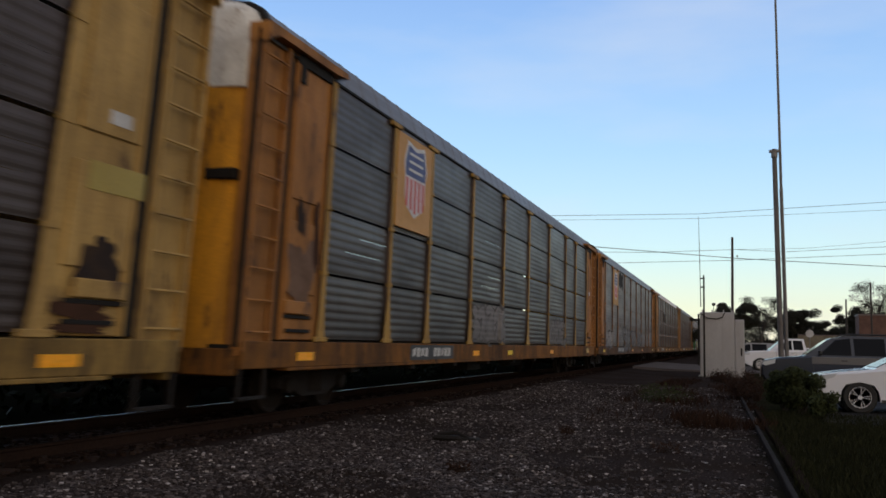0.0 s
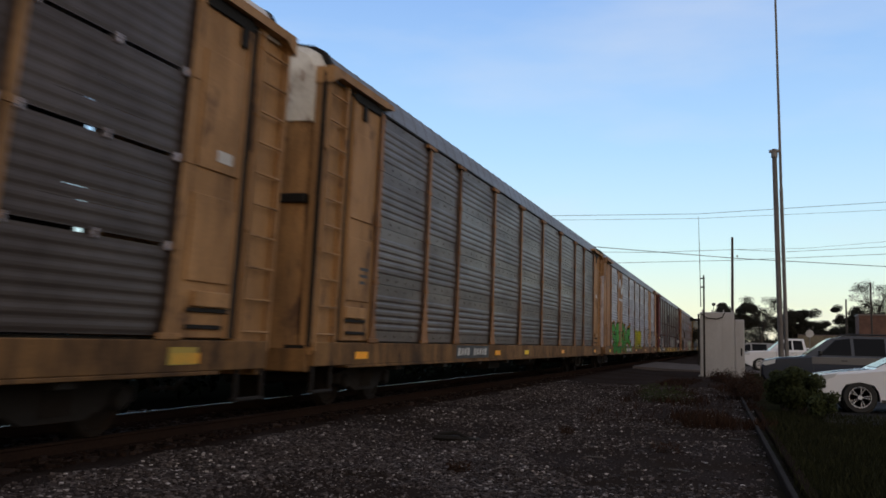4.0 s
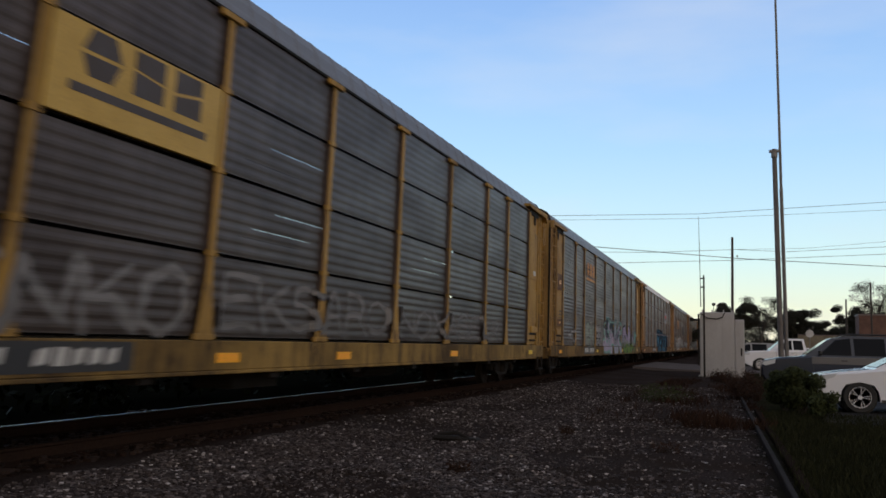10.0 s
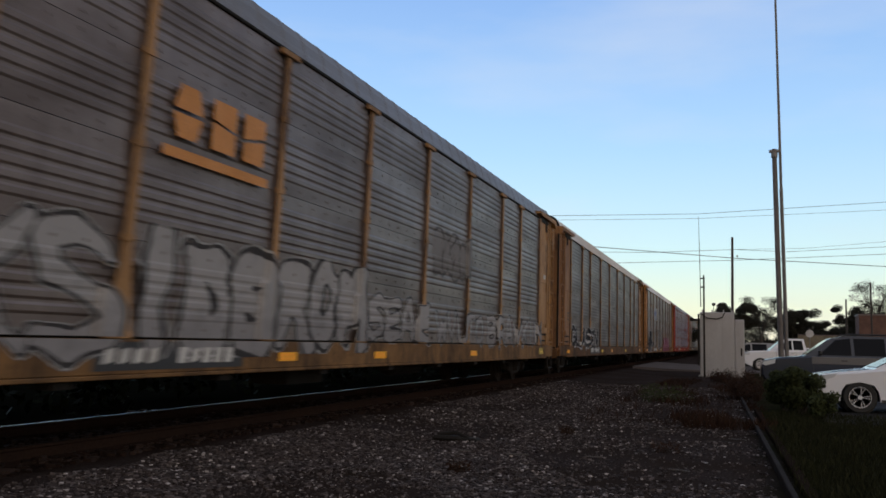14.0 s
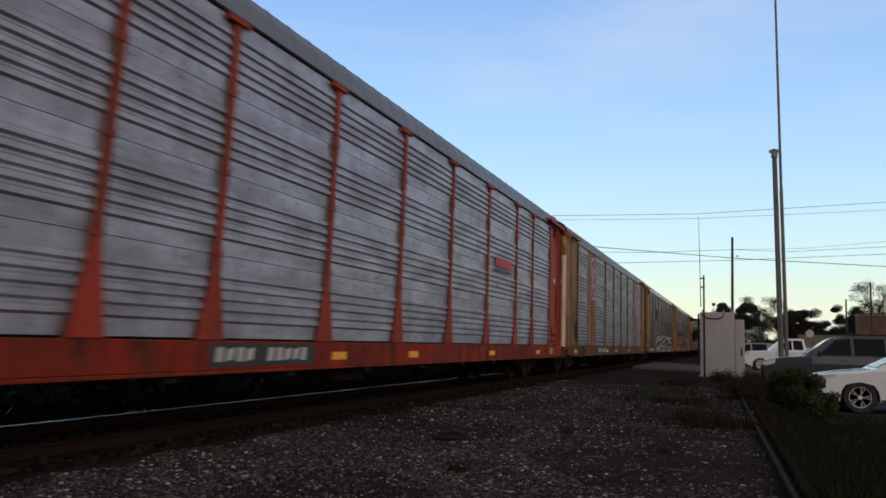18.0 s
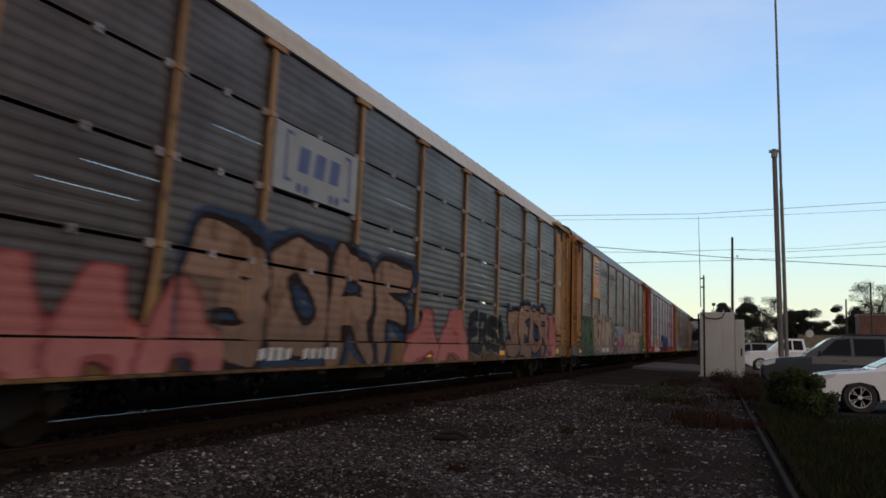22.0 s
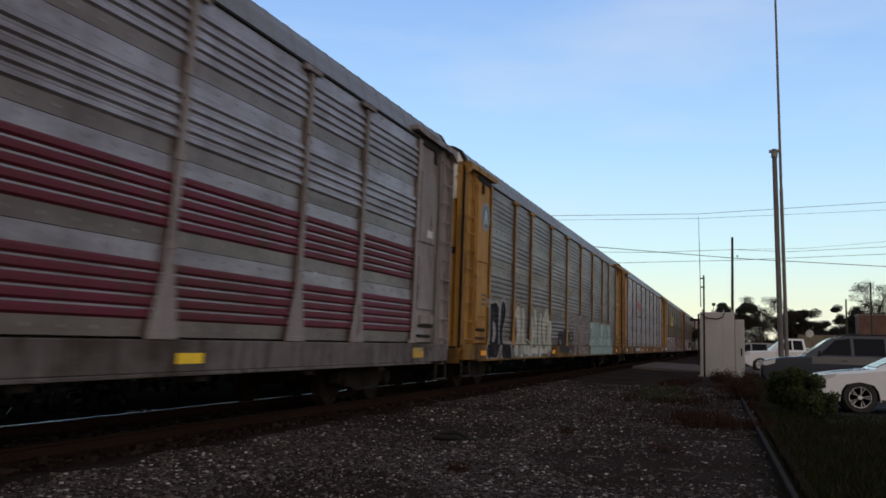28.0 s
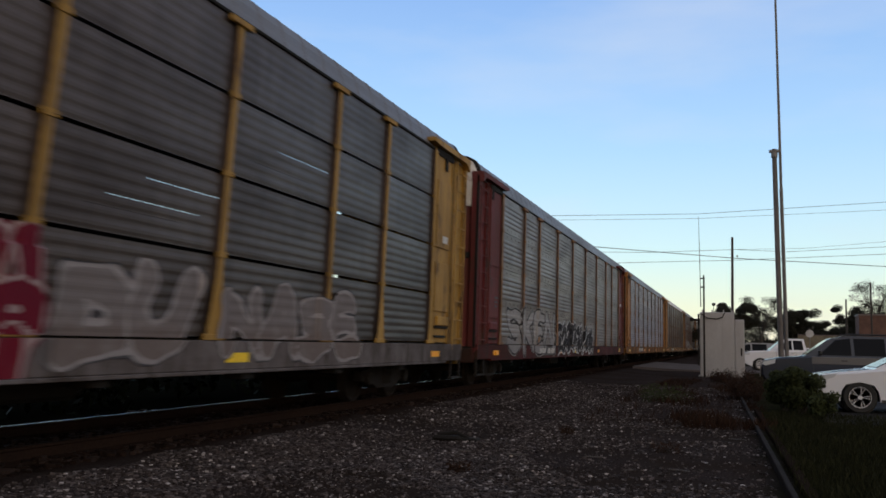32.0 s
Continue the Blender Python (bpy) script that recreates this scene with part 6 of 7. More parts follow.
def stripe_mark(bay, z, board=False):
    """Slanted red bars over a thin dark rule."""
    def draw(car):
        y, x = mid_y(bay), OUT + 0.003
        if board:
            part("logo_board", Build().bevelled(OUT - 0.03, OUT + 0.002, y - 1.25, y + 1.25, z - 0.46, z + 0.44, 0.006), flat_paint("whitewash", (0.26, 0.265, 0.28)), car, "white painted screen")
        block = SHARED.setdefault("slant", Build().slab([(0, -0.02), (0.24, -0.02), (0.29, 0.20), (0.05, 0.20)], x + 0.002, x + 0.006).mesh("mark_block", RED))
        for j in range(6):
            part("mark_block", block, None, car, "slanted red block", at=(0, y - 0.8 + j * 0.27, z))
        part("rule", Build().box(x, x + 0.004, y - 0.85, y + 0.75, z - 0.16, z - 0.08), INK, car)
    return draw


def writing(text, bay, z, size):
    def draw(car):
        cu = bpy.data.curves.new("lettering", "FONT")
        cu.body, cu.size, cu.extrude, cu.align_x = text, size, 0.002, "CENTER"
        tmp = bpy.data.objects.new("lettering", cu)
        me = bpy.data.meshes.new_from_object(tmp)
        bpy.data.objects.remove(tmp)
        me.materials.append(INK)
        ob = new("lettering", me)
        ob.parent = car
        ob.matrix_basis = pose(OUT + 0.004, mid_y(bay), z, 90, 0, 90)
        tagged(ob, "dark painted word")
    return draw


def cartouche(bay, mat=BLUE):
    """White painted screens with a blue bracketed mark."""
    def draw(car):
        y, x = mid_y(bay), OUT + 0.004
        z0 = Z0 + 2 * ROW
        board = part("logo_board", Build().bevelled(OUT - 0.035, x, y - 1.3, y + 1.3, z0 + 0.03, z0 + ROW - 0.03, 0.006), flat_paint("whitewash", (0.23, 0.235, 0.26)), car, "whitewashed screen with a blue mark")
        x += 0.001
        for s in (-1, 1):
            b = Build()
            stroke(b, [(y + s * 0.85, z0 + 0.85), (y + s * 1.0, z0 + 0.85), (y + s * 1.0, z0 + 0.2), (y + s * 0.85, z0 + 0.2)], 0.05, x)
            part("mark_bracket", b, mat, board)
            for q in (0.4, 0.6):
                b = Build()
                b.lathe([(0.07, 0), (0.07, 0.004)], "x", (x, y + s * q, z0 + 0.13), 10)
                part("mark_dot", b, mat, board)
        for q in (-0.48, 0.0, 0.48):
            b = Build()
            b.slab([(y + q - 0.18, z0 + 0.36), (y + q + 0.12, z0 + 0.36), (y + q + 0.18, z0 + 0.72), (y + q - 0.12, z0 + 0.72)], x, x + 0.004)
            part("company_mark", b, mat, board, "blue slanted block of a company mark")
    return draw


def plaque(bay):
    """Maroon board with a round pale emblem and bars."""
    def draw(car):
        y, x = mid_y(bay), OUT + 0.012
        w = (POSTS[bay + 1] - POSTS[bay]) * L / 2 - 0.09
        z0 = Z0 + 3 * ROW + 0.08
        board = part("logo_board", Build().bevelled(OUT - 0.03, x, y - w, y + w, z0, z0 + 0.86, 0.008), paint("maroon"), car, "maroon board with a pale emblem")
        b = Build()
        for j in range(5):
            a = 0.5 + j * 0.5
            stroke(b, [(y - 0.85 + 0.28 * math.cos(a), z0 + 0.45 + 0.28 * math.sin(a)), (y - 0.85 + 0.30 * math.cos(a + 1.4), z0 + 0.40 + 0.28 * math.sin(a + 1.4))], 0.05, x)
        part("emblem", b, OFFWHITE, board)
        for j in range(9):
            q = y - 0.42 + j * 0.175
            b = Build()
            b.slab([(q, z0 + 0.34), (q + 0.12, z0 + 0.34), (q + 0.14, z0 + 0.56 + (0.12 if j in (0, 4) else 0)), (q + 0.02, z0 + 0.56)], x, x + 0.003)
            part("lettering_bar", b, OFFWHITE, board)
        part("rule", Build().box(x, x + 0.003, y - 0.25, y + 0.7, z0 + 0.16, z0 + 0.21), GREYMARK, board)
    return draw


def placard(car):
    part("placard", Build().bevelled(1.575, 1.582, 0.921 * L, 0.949 * L, 2.44, 2.72, 0.002), YELLOWPLATE, car, "yellow notice board on the end panel")


def badge(car):
    """Round blue and silver badge on the front end panel."""
    b = part("badge", Build().lathe([(0.01, 0), (0.36, 0), (0.36, 0.008), (0.01, 0.012)], "x", (1.576, 0.076 * L, 4.12), 28), GREYMARK, car, "round blue and silver badge")
    part("badge_field", Build().lathe([(0.01, 0), (0.27, 0), (0.27, 0.003), (0.01, 0.003)], "x", (1.586, 0.076 * L, 4.12), 28), flat_paint("dusty_blue", (0.07, 0.12, 0.20)), b)
    c = Build()
    stroke(c, [(0.076 * L - 0.12, 3.95), (0.076 * L - 0.02, 4.25), (0.076 * L + 0.10, 3.98)], 0.07, 1.590)
    part("badge_peak", c, OFFWHITE, b)


def notice(y, z, w, h, mat, label="pale notice strip"):
    """A painted strip on an end panel, y in car lengths."""
    def draw(car):
        part("notice_strip", Build().bevelled(1.574, 1.579, y * L, y * L + w, z, z + h, 0.001), mat, car, label)
    return draw


def smudge(bay, row, mat):
    def draw(car):
        y = mid_y(bay)
        z = Z0 + row * ROW
        graffiti(car, car["screens"], (y - 0.7) / L, (y + 0.7) / L, z + 0.2, z + 0.85, mat, bay * 7 + row, "dark smeared patch of old paint", 2, 0.2)
    return draw


S_SOOT = surface("soot", (0.028, 0.020, 0.018), (0.07, 0.045, 0.025), 0.6, 0.9, scale=4, spec=0.1)
STREAKED = surface("dark_streaks", (0.055, 0.026, 0.016), (0.03, 0.018, 0.012), 0.5, 0.9, scale=3, spec=0.1)
# ---- spray colours ----
G = (0.06, 0.28, 0.06)
S_GREEN = spray("spray_green", (0.10, 0.36, 0.09), (0.06, 0.24, 0.05), (0.012, 0.03, 0.012), cloud=(0.36, 0.15, 0.03))
S_YELLOW = spray("spray_yellow", (0.42, 0.40, 0.03), (0.34, 0.32, 0.03), (0.05, 0.06, 0.01), cloud=(0.36, 0.35, 0.03))
S_WHITE = spray("spray_white", (0.36, 0.355, 0.36), (0.28, 0.275, 0.285), (0.05, 0.048, 0.05), glow=(0.34, 0.34, 0.34))
S_FADED = spray("spray_faded", (0.23, 0.225, 0.23), (0.19, 0.185, 0.185), (0.11, 0.105, 0.105), glow=(0.2, 0.2, 0.2), wear=0.7)
S_BLACKWHITE = spray("spray_black_white", (0.025, 0.025, 0.03), (0.03, 0.03, 0.035), (0.55, 0.55, 0.56), glow=(0.03, 0.03, 0.03))
S_MINT = spray("spray_mint", (0.36, 0.40, 0.33), (0.32, 0.38, 0.25), (0.02, 0.022, 0.022), glow=(0.42, 0.42, 0.43))
S_LILAC = spray("spray_lilac", (0.40, 0.34, 0.48), (0.16, 0.26, 0.07), (0.02, 0.02, 0.03), glow=(0.20, 0.28, 0.28))
S_TEAL = spray("spray_teal", (0.05, 0.055, 0.07), (0.42, 0.38, 0.50), (0.22, 0.40, 0.37), cloud=(0.16, 0.17, 0.18), patch=(0.45, 0.40, 0.52), much=0.5)
S_BLUE = spray("spray_blue", (0.014, 0.014, 0.024), (0.010, 0.012, 0.020), (0.045, 0.13, 0.21), cloud=(0.014, 0.014, 0.022), patch=(0.10, 0.28, 0.43), much=0.585)
S_PINK = spray("spray_pink", (0.36, 0.18, 0.24), (0.24, 0.08, 0.14), (0.09, 0.025, 0.05), cloud=(0.20, 0.065, 0.11))
S_SALMON = spray("spray_salmon", (0.31, 0.195, 0.145), (0.22, 0.145, 0.11), (0.03, 0.02, 0.02), cloud=(0.035, 0.06, 0.115), patch=(0.22, 0.13, 0.09), much=0.58)
S_FLAME = spray("spray_flame", (0.42, 0.15, 0.14), (0.46, 0.18, 0.17), (0.30, 0.09, 0.09), glow=(0.12, 0.03, 0.04))
S_CREAM = spray("spray_cream", (0.40, 0.33, 0.27), (0.33, 0.27, 0.23), (0.16, 0.11, 0.08), cloud=(0.36, 0.28, 0.21), patch=(0.22, 0.14, 0.10), much=0.57)
S_FOREST = spray("spray_forest", (0.085, 0.13, 0.085), (0.07, 0.10, 0.07), (0.03, 0.05, 0.03), cloud=(0.085, 0.12, 0.085))
S_MIXED = spray("spray_mixed", (0.20, 0.26, 0.36), (0.30, 0.05, 0.09), (0.42, 0.40, 0.42), cloud=(0.10, 0.13, 0.11), patch=(0.30, 0.06, 0.10), much=0.5)
S_RUSTWHITE = spray("spray_rust_white", (0.42, 0.19, 0.05), (0.56, 0.52, 0.52), (0.48, 0.42, 0.40), cloud=(0.5, 0.45, 0.44))
S_COBALT = spray("spray_cobalt", (0.055, 0.09, 0.20), (0.012, 0.012, 0.028), (0.014, 0.012, 0.024), glow=(0.10, 0.11, 0.16))
S_CYAN = spray("spray_cyan", (0.34, 0.46, 0.46), (0.30, 0.40, 0.40), (0.20, 0.29, 0.29), cloud=(0.26, 0.35, 0.35))
S_SAGE = spray("spray_sage", (0.46, 0.47, 0.40), (0.36, 0.40, 0.33), (0.16, 0.16, 0.15), glow=(0.44, 0.45, 0.43), patch=(0.52, 0.52, 0.51), much=0.52)
S_WINE = spray("spray_wine", (0.15, 0.016, 0.034), (0.17, 0.014, 0.03), (0.36, 0.27, 0.28), glow=(0.15, 0.02, 0.03), wear=0.1)
S_PALEGREEN = spray("spray_pale_green", (0.30, 0.34, 0.30), (0.28, 0.31, 0.28), (0.12, 0.13, 0.12), glow=(0.3, 0.32, 0.3))
S_TURQUOISE = spray("spray_turquoise", (0.20, 0.34, 0.33), (0.20, 0.34, 0.33), (0.22, 0.36, 0.35), glow=(0.16, 0.26, 0.26))
S_RUSSET = spray("spray_russet", (0.12, 0.055, 0.028), (0.14, 0.065, 0.03), (0.09, 0.045, 0.028), glow=(0.08, 0.045, 0.03), wear=0.6)
S_SWOOP = spray("spray_swoop", (0.012, 0.012, 0.014), (0.014, 0.014, 0.016), (0.42, 0.41, 0.405), cloud=(0.36, 0.345, 0.34), wear=0.05, reach=0.80)
S_FINGER = spray("spray_finger", (0.012, 0.012, 0.016), (0.014, 0.014, 0.018), (0.36, 0.35, 0.36), glow=(0.30, 0.29, 0.30), wear=0.2)
S_DARKSMEAR = spray("spray_dark_smear", (0.022, 0.022, 0.026), (0.03, 0.03, 0.034), (0.05, 0.05, 0.055), glow=(0.26, 0.30, 0.29), wear=0.5)
S_ROSE = spray("spray_rose", (0.46, 0.36, 0.34), (0.40, 0.20, 0.16), (0.03, 0.025, 0.025), glow=(0.30, 0.26, 0.26))
S_PALESILVER = spray("spray_pale_silver", (0.20, 0.18, 0.185), (0.18, 0.15, 0.145), (0.32, 0.30, 0.31), glow=(0.08, 0.08, 0.09), wear=0.6)
S_SILVER = spray("spray_silver", (0.34, 0.34, 0.35), (0.30, 0.30, 0.31), (0.03, 0.03, 0.03), cloud=(0.16, 0.16, 0.165))
S_SMEAR = spray("spray_smear", (0.045, 0.043, 0.045), (0.05, 0.047, 0.047), (0.07, 0.066, 0.066), glow=(0.08, 0.078, 0.078), wear=0.9)
FINE = dict(weight=0.08)
BOLD = dict(weight=0.19)

PLAIN = "auto carrier railcar with {0} posts, {1} screens"
SPECS = {
    -1: dict(body="cream", kind="seam", metal="dark", marks=[placard, stain(0.931, 1.72, 0.30, 0.36, S_SOOT, 3), stain(0.924, 1.30, 0.55, 0.09, STREAKED, 5), stain(0.926, 1.14, 0.5, 0.05, STREAKED, 6)]),
    0: dict(body="orange", posts="yellow", end="amber", kind="seam", metal="dark", marks=[shield(), stain(0.070, 2.0, 0.40, 0.62, BUFFED, 8), stain(0.066, 2.75, 0.14, 0.30, S_SOOT, 9), stain(0.083, 2.5, 0.12, 0.55, STREAKED, 10)], mark=0.22,
            tags=[(0.36, 0.455, 1.1, 2.0, S_FADED, "faded silver graffiti"), (0.665, 0.745, 1.1, 1.95, S_FADED, "pale rubbed-out graffiti", dict(word="OXE", weight=0.12))]),
    1: dict(body="orange", kind="rib", metal="slate", marks=[shield(), smudge(2, 3, S_SMEAR)], sill="brown",
            tags=[(0.10, 0.17, 1.0, 1.8, S_WHITE, "small white graffiti"), (0.33, 0.44, 0.80, 2.15, S_FADED, "faded silver graffiti", dict(word="SLU", weight=0.10)), (0.45, 0.545, 1.05, 1.95, S_FADED, "faded silver graffiti", dict(word="VRA", weight=0.12)), (0.555, 0.66, 1.05, 1.9, S_FADED, "faded silver graffiti", dict(word="VEXO", weight=0.11))]),
    2: dict(body="tan", kind="seam", metal="dark", roof="light", clips=True, mark=0.19, marks=[smudge(2, 2, S_SMEAR)]),
    3: dict(body="tan", kind="rib", metal="weathered", posts="brown"),
    4: dict(body="faded", kind="rib", metal="bright", solid=True, plain_cap=True, pale_end="metal", marks=[ribbon(1, 3.75, 0.8, OFFWHITE)], mark=0.30,
            tags=[(0.115, 0.30, 0.70, 2.2, S_GREEN, "green graffiti with orange clouds", dict(word="SEKA", weight=0.13)), (0.285, 0.385, 0.70, 2.35, S_GREEN, "green and orange graffiti", dict(word="K", weight=0.12)),
                  (0.455, 0.585, 1.05, 2.0, S_YELLOW, "yellow graffiti", dict(word="SXRE", weight=0.18)), (0.655, 0.745, 1.05, 2.35, S_WHITE, "white outlined graffiti", dict(word="FUZ", weight=0.10)), (0.775, 0.815, 1.1, 1.7, S_WHITE, "small white tag", FINE), (0.825, 0.905, 1.1, 2.15, S_WHITE, "white graffiti")]),
    5: dict(body="maroon", kind="seam", metal="umber", sill="cream", mark=0.16, marks=[smudge(3, 2, S_SMEAR), notice(0.058, 1.74, 0.7, 0.10, LEMON, "yellow notice strip"), notice(0.918, 2.32, 0.7, 0.09, LEMON, "yellow notice strip"), notice(0.922, 2.95, 0.45, 0.03, STENCIL), notice(0.922, 3.25, 0.45, 0.03, STENCIL), notice(0.930, 2.10, 0.25, 0.06, STENCIL), notice(0.930, 1.96, 0.25, 0.05, STENCIL)],
            tags=[(0.088, 0.172, 0.75, 2.2, S_FINGER, "black graffiti outlined in white", dict(word="CIMNII/OIIIII", weight=0.17)), (0.46, 0.56, 1.1, 2.0, S_FADED, "faded pale graffiti"), (0.57, 0.64, 1.1, 1.9, S_FADED, "faded pale graffiti"), (0.815, 0.915, 0.78, 2.5, S_FINGER, "black graffiti outlined in white", dict(word="RIIII/AOOIO", weight=0.19))]),
    6: dict(body="tan", kind="rib", metal="galv", posts="orange", marks=[stripe_mark(6, 3.55), smudge(2, 1, S_SMEAR), stain(0.938, 1.85, 0.18, 0.34, S_SOOT, 31), stain(0.944, 1.62, 0.22, 0.12, S_SOOT, 32)], mark=0.24,
            tags=[(0.10, 0.235, 0.95, 1.95, S_DARKSMEAR, "smeared dark graffiti", dict(word="NASTO", weight=0.15)), (0.35, 0.51, 0.72, 1.65, S_ROSE, "pinkish white graffiti with dark outline", dict(word="SORLUT", weight=0.14)), (0.565, 0.775, 0.70, 1.90, S_MINT, "pale green graffiti with black outline", dict(word="FUKOE", weight=0.16))]),
    7: dict(body="yellow", kind="seam", metal="iron", patches=True, marks=[blocks(2, 3.45, 0.5, INK, YELLOW)], sill="cream", mark=0.22,
            tags=[(0.10, 0.34, 1.05, 1.95, S_FADED, "faded silver scrawl", dict(word="SXAZENKO", weight=0.055)), (0.36, 0.54, 1.1, 1.9, S_FADED, "faded silver scrawl", dict(word="EKSARO", weight=0.055)), (0.56, 0.80, 1.1, 1.75, S_FADED, "faded silver scrawl", dict(word="NOXASELR", weight=0.06))]),
    8: dict(body="ochre", kind="rib", metal="weathered", posts="ochre", end="gold", patches=True, marks=[blocks(2, 3.9, 0.55, ORANGE)],
            tags=[(0.13, 0.175, 1.15, 1.75, S_WHITE, "small white tag", dict(word="K", weight=0.08)), (0.27, 0.34, 1.1, 2.0, S_PALEGREEN, "pale green graffiti", dict(word="EN", weight=0.15)), (0.36, 0.41, 1.1, 1.95, S_WHITE, "white graffiti", dict(word="ES", weight=0.12)), (0.44, 0.65, 0.72, 2.3, S_TEAL, "black, teal and lilac graffiti", dict(word="SRK", weight=0.15)), (0.690, 0.863, 0.70, 2.22, S_LILAC, "lilac and green graffiti", dict(word="DBA", weight=0.135)), (0.865, 0.900, 1.25, 1.95, S_TURQUOISE, "turquoise splash of paint", dict(word="SV", weight=0.13))]),
    9: dict(body="tan", kind="seam", metal="slate", roof="light", clips=True, marks=[stripe_mark(6, Z0 + 2 * ROW + 0.5, True)], mark=0.28,
            tags=[(0.425, 0.60, 0.66, 2.3, S_BLUE, "black and light blue graffiti", dict(word="SKADX", weight=0.155)), (0.60, 0.75, 0.70, 2.05, S_BLUE, "black and light blue graffiti", dict(word="NUXES", weight=0.155))]),
    10: dict(body="tan", kind="rib", metal="slate", marks=[blocks(2, 3.2, 0.65, ORANGE)], mark=0.24,
             tags=[(0.092, 0.25, 0.78, 2.2, S_WHITE, "white outlined graffiti", dict(word="NIKS", weight=0.085)), (0.255, 0.355, 0.95, 2.15, S_WHITE, "white bubble graffiti", dict(word="IDB", weight=0.17)), (0.358, 0.455, 0.98, 2.15, S_WHITE, "white bubble graffiti", dict(word="ROM", weight=0.17)), (0.46, 0.565, 1.05, 1.9, S_WHITE, "white graffiti", dict(word="SEAE", weight=0.11)), (0.575, 0.655, 2.5, 3.3, S_FADED, "faded white patch", BOLD), (0.58, 0.70, 1.05, 1.75, S_WHITE, "white graffiti", dict(word="WVUTO", weight=0.10)), (0.71, 0.92, 1.0, 1.8, S_WHITE, "white graffiti", dict(word="BRAVXIN", weight=0.11))]),
    11: dict(body="brown", kind="rib", metal="weathered", posts="tan", roof="beige", tags=[(0.10, 0.33, 0.95, 1.8, S_BLACKWHITE, "black graffiti outlined in white", dict(word="GLASEN", weight=0.12))]),
    12: dict(body="orange", posts="tan", kind="rib", metal="slate", roof="light", marks=[cartouche(2)],
             tags=[(0.093, 0.20, 0.70, 2.2, S_FINGER, "black graffiti outlined in white", dict(word="AWR", weight=0.13)), (0.205, 0.245, 1.06, 1.55, S_FINGER, "small black tag", dict(word="O", weight=0.13)), (0.37, 0.455, 0.9, 2.3, S_FADED, "rubbed-out grey graffiti", dict(word="IIIII/AIOII", weight=0.15)), (0.555, 0.755, 0.72, 1.85, S_PINK, "pink graffiti", dict(word="IIIIIIIII/OOIIIIIO", weight=0.20))]),
    13: dict(body="red", kind="rib", metal="bright", marks=[stripe_mark(6, 3.05), stain(0.942, 2.3, 0.12, 0.5, STREAKED, 17)]),
    14: dict(body="brown", kind="rib", metal="dull", solid=True, plain_cap=True, pale_end="white", rail=True, end="beige", marks=[octagon(1), octagon(7), stain(0.070, 1.9, 0.45, 0.5, BUFFED, 12, 1.551), stain(0.086, 1.6, 0.25, 0.55, S_SOOT, 13, 1.552), stain(0.925, 1.7, 0.5, 0.4, STREAKED, 15, 1.551)], mark=0.27),
    15: dict(body="tan", kind="seam", mark=0.10, sill="orange", metal="dark", roof="light", posts="tan", marks=[smudge(2, 2, S_SMEAR)],
             tags=[(0.27, 0.60, 0.70, 2.2, S_SWOOP, "large white graffiti with black swoops", dict(weight=0.088, strokes=(
                 "0.284,1.45 0.295,1.78 0.320,1.98 0.350,2.00 0.395,1.78 0.440,1.52", "0.352,1.95 0.360,1.65 0.385,1.54 0.440,1.50", "0.288,0.92 0.302,1.16 0.335,1.25 0.375,1.08 0.398,0.74",
                 "0.335,1.25 0.352,1.42 0.382,1.46", "0.402,1.44 0.422,1.44", "0.411,1.40 0.413,0.92", "0.432,1.42 0.458,1.16 0.485,1.36", "0.422,0.76 0.445,1.03 0.468,0.98 0.478,0.74",
                 "0.462,1.46 0.495,1.53 0.540,1.78 0.572,1.66 0.586,1.38", "0.495,1.40 0.502,0.90", "0.522,1.36 0.545,1.40 0.575,1.16 0.545,0.86 0.518,0.98", "0.530,1.36 0.532,1.06"))), (0.60, 0.82, 0.72, 1.80, S_SWOOP, "white and black graffiti", dict(word="EXNTHSE", weight=0.125)), (0.835, 0.90, 1.08, 1.8, S_RUSSET, "russet patch of old paint", dict(word="OO", weight=0.3))]),
    16: dict(body="tan", kind="seam", metal="iron", roof="beige", clips=True, posts="tan", marks=[cartouche(2, NAVY)],
             tags=[(0.09, 0.22, 0.70, 1.65, S_FLAME, "salmon pink graffiti", dict(word="AAA", weight=0.24)), (0.20, 0.445, 0.75, 2.45, S_SALMON, "brown graffiti with blue openings", dict(word="BORF", weight=0.15)), (0.435, 0.565, 0.70, 1.65, S_FLAME, "salmon pink graffiti", dict(word="AA", weight=0.24)), (0.57, 0.68, 0.85, 1.85, S_DARKSMEAR, "small dark graffiti", dict(word="ERSA", weight=0.11)), (0.69, 0.875, 0.74, 2.2, S_SALMON, "brown graffiti with blue openings", dict(word="SEOR", weight=0.14)), (0.86, 0.905, 0.70, 1.95, S_FLAME, "salmon pink graffiti", dict(word="A", weight=0.22))]),
    17: dict(body="orange", kind="rib", metal="slate", marks=[shield(), writing("BUILDING", 2, 4.25, 0.42), writing("AMERICA", 3, 4.25, 0.42)], sill="grey", mark=0.27,
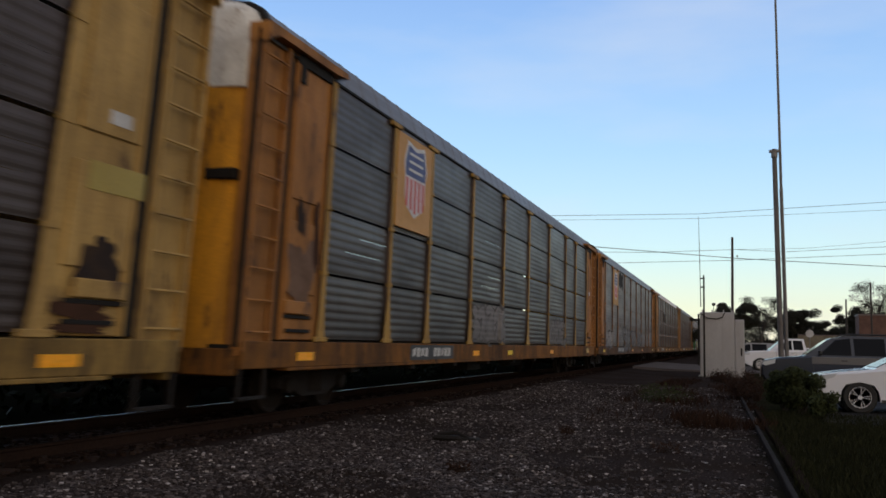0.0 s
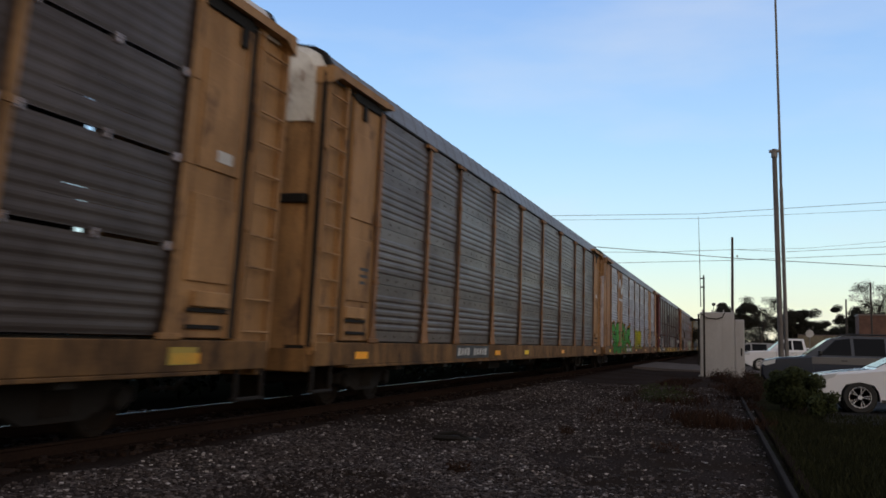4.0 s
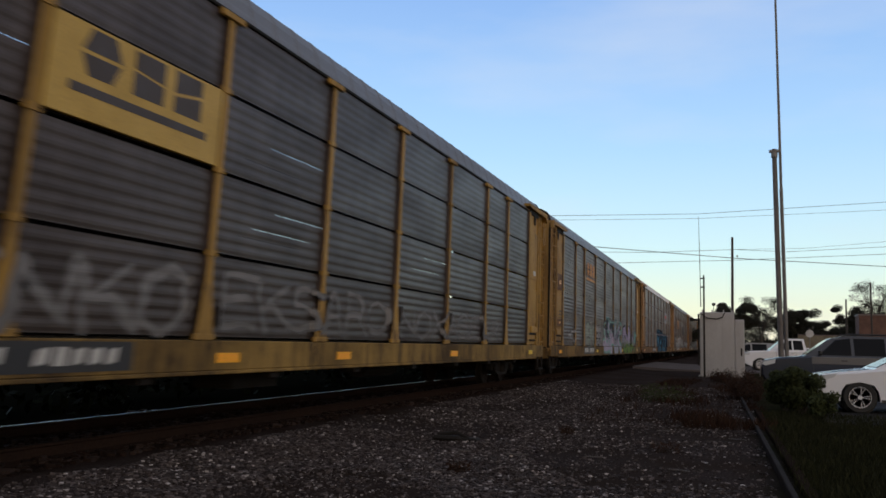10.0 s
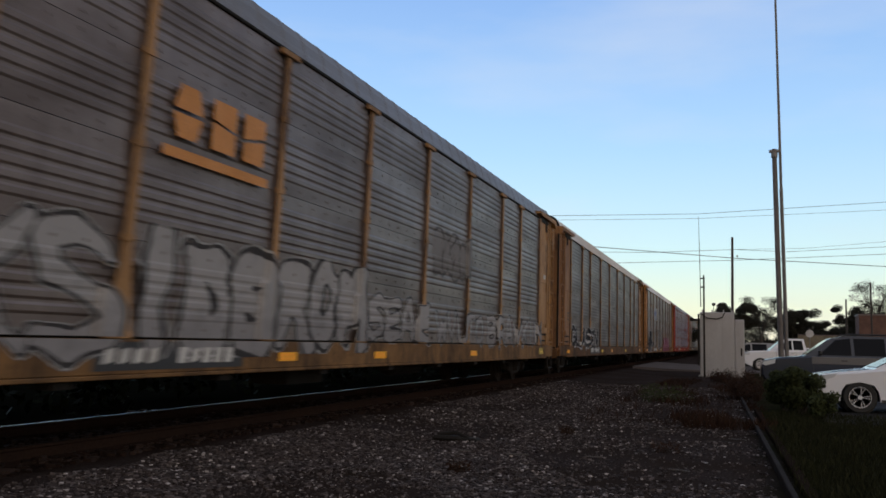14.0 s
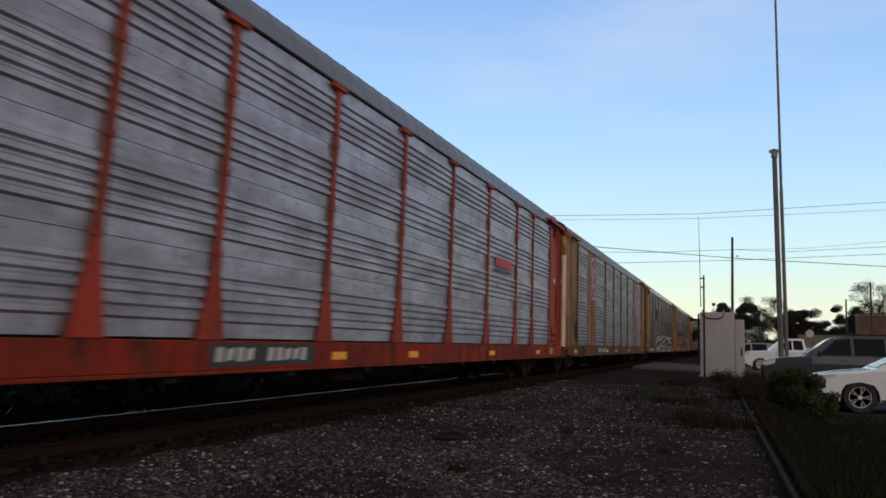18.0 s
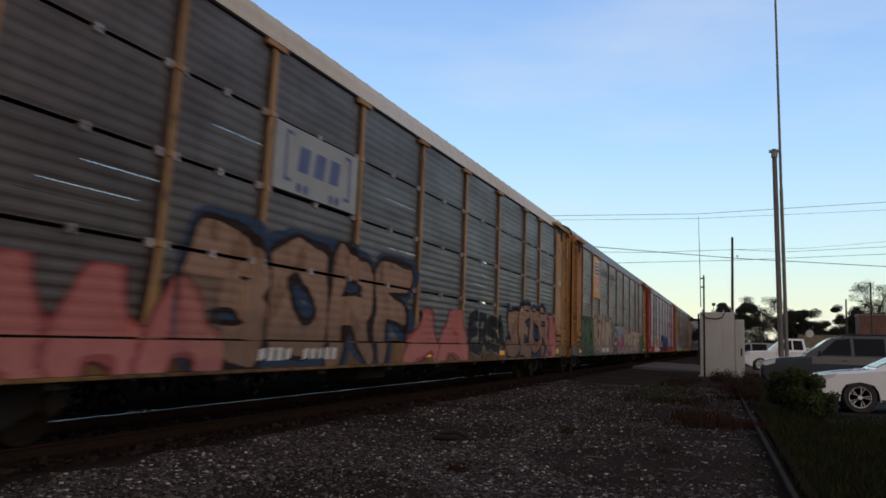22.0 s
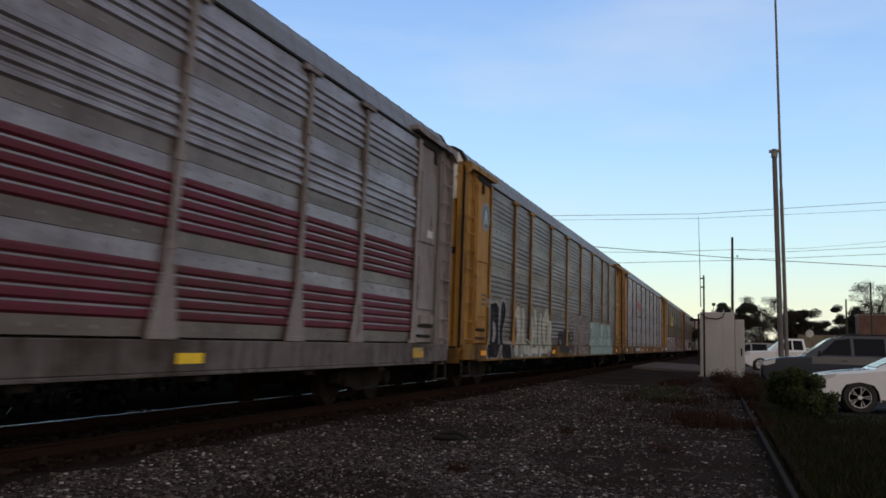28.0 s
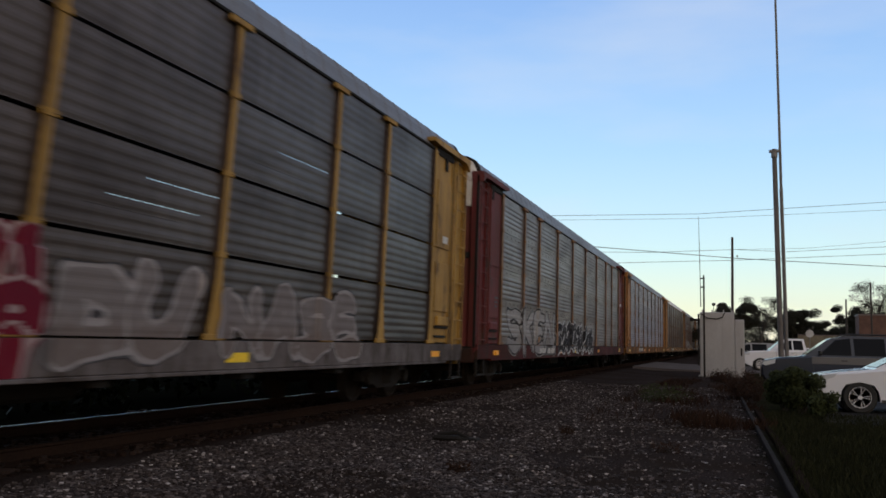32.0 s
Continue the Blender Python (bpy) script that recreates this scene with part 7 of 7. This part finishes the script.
             tags=[(0.09, 0.22, 0.75, 2.15, S_FOREST, "dark green graffiti", BOLD), (0.20, 0.40, 0.85, 2.35, S_CREAM, "cream graffiti", dict(word="SOABR", weight=0.17)), (0.39, 0.46, 0.78, 2.1, S_FOREST, "dark green graffiti", BOLD), (0.42, 0.56, 0.72, 2.1, S_MIXED, "red and blue graffiti", dict(word="FTRUK", weight=0.14)), (0.575, 0.83, 0.80, 2.0, S_CREAM, "cream graffiti", dict(word="BSORBAE", weight=0.16)), (0.82, 0.90, 0.80, 1.7, S_FOREST, "dark green graffiti", BOLD)]),
    18: dict(body="red", kind="rib", metal="bright", odd="dull", odd_bays=(1, 7), marks=[stripe_mark(6, 3.05)],
             tags=[(0.19, 0.325, 0.72, 1.7, S_RUSTWHITE, "white and orange graffiti", dict(word="KINE", weight=0.13)), (0.395, 0.645, 0.70, 1.95, S_COBALT, "dark blue graffiti", dict(word="CTEAMS", weight=0.13, slant=0.22))]),
    19: dict(body="gold", kind="rib", metal="weathered", posts="tan", marks=[blocks(2, 3.4, 0.5, ORANGE)],
             tags=[(0.22, 0.36, 1.1, 2.3, S_FADED, "faded white graffiti", dict(word="LOVN", weight=0.11)), (0.50, 0.60, 1.05, 1.8, S_WHITE, "white graffiti", dict(word="SEK", weight=0.11)), (0.12, 0.20, 0.75, 1.3, S_CYAN, "pale blue patch", BOLD)]),
    20: dict(body="grey", kind="rib", metal="galv", stripes=True, band=True, marks=[plaque(2)], mark=0.26, tags=[(0.36, 0.44, 1.25, 2.0, S_FADED, "faded white tag", FINE)]),
    21: dict(body="gold", kind="rib", metal="weathered", marks=[badge], tags=[(0.094, 0.175, 0.75, 2.2, S_FINGER, "black graffiti outlined in white", dict(word="DL", weight=0.15)), (0.185, 0.35, 0.72, 2.2, S_SAGE, "white and sage green graffiti", dict(word="ALHIO", weight=0.13)), (0.40, 0.50, 0.80, 1.6, S_SMEAR, "dark graffiti", dict(word="OLE", weight=0.12)), (0.475, 0.615, 0.72, 2.15, S_PALESILVER, "silver bubble graffiti", dict(word="SARE", weight=0.12)), (0.635, 0.855, 0.70, 2.0, S_CYAN, "pale cyan graffiti", dict(word="IIIIIIIII/OOOOOOOO", weight=0.22))]),
    22: dict(body="tan", kind="rib", metal="galv", marks=[ribbon(2, 3.15, 0.75, RED)], mark=0.235),
    23: dict(body="yellow", kind="seam", metal="iron", sill="grey", marks=[blocks(2, 3.45, 0.5, INK, YELLOW)], mark=0.02,
             tags=[(0.11, 0.255, 0.80, 2.0, S_SILVER, "black and silver graffiti", dict(word="ORD", weight=0.14)), (0.265, 0.445, 0.70, 1.98, S_PALESILVER, "pale pinkish silver graffiti", dict(word="SESE", weight=0.17)), (0.458, 0.558, 0.70, 1.9, S_WINE, "dark red graffiti outlined in white", dict(word="IIIIIII/OIIIO/IIIII", weight=0.25)), (0.565, 0.635, 0.85, 1.75, S_PALESILVER, "pale silver graffiti", dict(word="DU", weight=0.18)), (0.655, 0.79, 0.85, 1.75, S_PALESILVER, "pale silver graffiti", dict(word="NASE", weight=0.15))]),
    24: dict(body="maroon", kind="rib", metal="slate", posts="brown", tags=[(0.12, 0.34, 0.8, 2.1, S_WHITE, "white graffiti", dict(word="SKEN", weight=0.12)), (0.36, 0.62, 0.8, 1.9, S_BLACKWHITE, "black graffiti outlined in white")]),
    25: dict(body="orange", kind="rib", metal="galv"),
    26: dict(body="tan", kind="seam", metal="dark", roof="light"),
    27: dict(body="brown", kind="rib", metal="weathered", tags=[(0.2, 0.4, 1.0, 1.9, S_WHITE, "white graffiti")]),
    28: dict(body="orange", kind="seam", metal="iron"),
    29: dict(body="yellow", kind="rib", metal="slate"),
    30: dict(body="tan", kind="rib", metal="galv"),
    31: dict(body="orange", kind="seam", metal="dark"),
}
SHADE = {"iron": "iron grey", "umber": "dark brown-grey", "dark": "dark grey", "slate": "slate grey", "weathered": "brownish grey", "dull": "dull grey", "bright": "bright galvanised", "galv": "galvanised"}
TRAIN = []
for k, s in SPECS.items():
    s["seed"] = k + 7
    s["label"] = PLAIN.format({"faded": "faded orange", "gold": "golden", "ochre": "ochre"}.get(s.get("posts", s["body"]), s.get("posts", s["body"])), SHADE[s["metal"]]) + (" and graffiti" if s.get("tags") else "")
    TRAIN.append((k, railcar(s)))

# ---- what moves ----
# car lengths that the train has moved on by each second named
RUN = [(0.0, 0.0), (10.0, 7.363), (19.0, 14.003), (28.0, 20.70), (32.0, 23.65)]
START = 0.366 * L - 1.955    # leading end of the first whole car in view


# how far each car stands behind its even place, in car lengths: the cars differ a little
BEHIND = {2: 0.010, 3: 0.012, 4: 0.015, 5: 0.018, 6: 0.010, 7: 0.006, 8: 0.004, 9: 0.006, 12: 0.009, 13: 0.009, 14: 0.006, 15: 0.015, 16: 0.016, 17: 0.016, 18: 0.020, 19: 0.016, 20: 0.017, 21: 0.011, 22: 0.004}


def motions():
    for k, car in TRAIN:
        walk(car, [(t, pose(TRACK_X, START + (k - s + BEHIND.get(k, 0.0)) * L, RAIL)) for t, s in RUN])


motions()
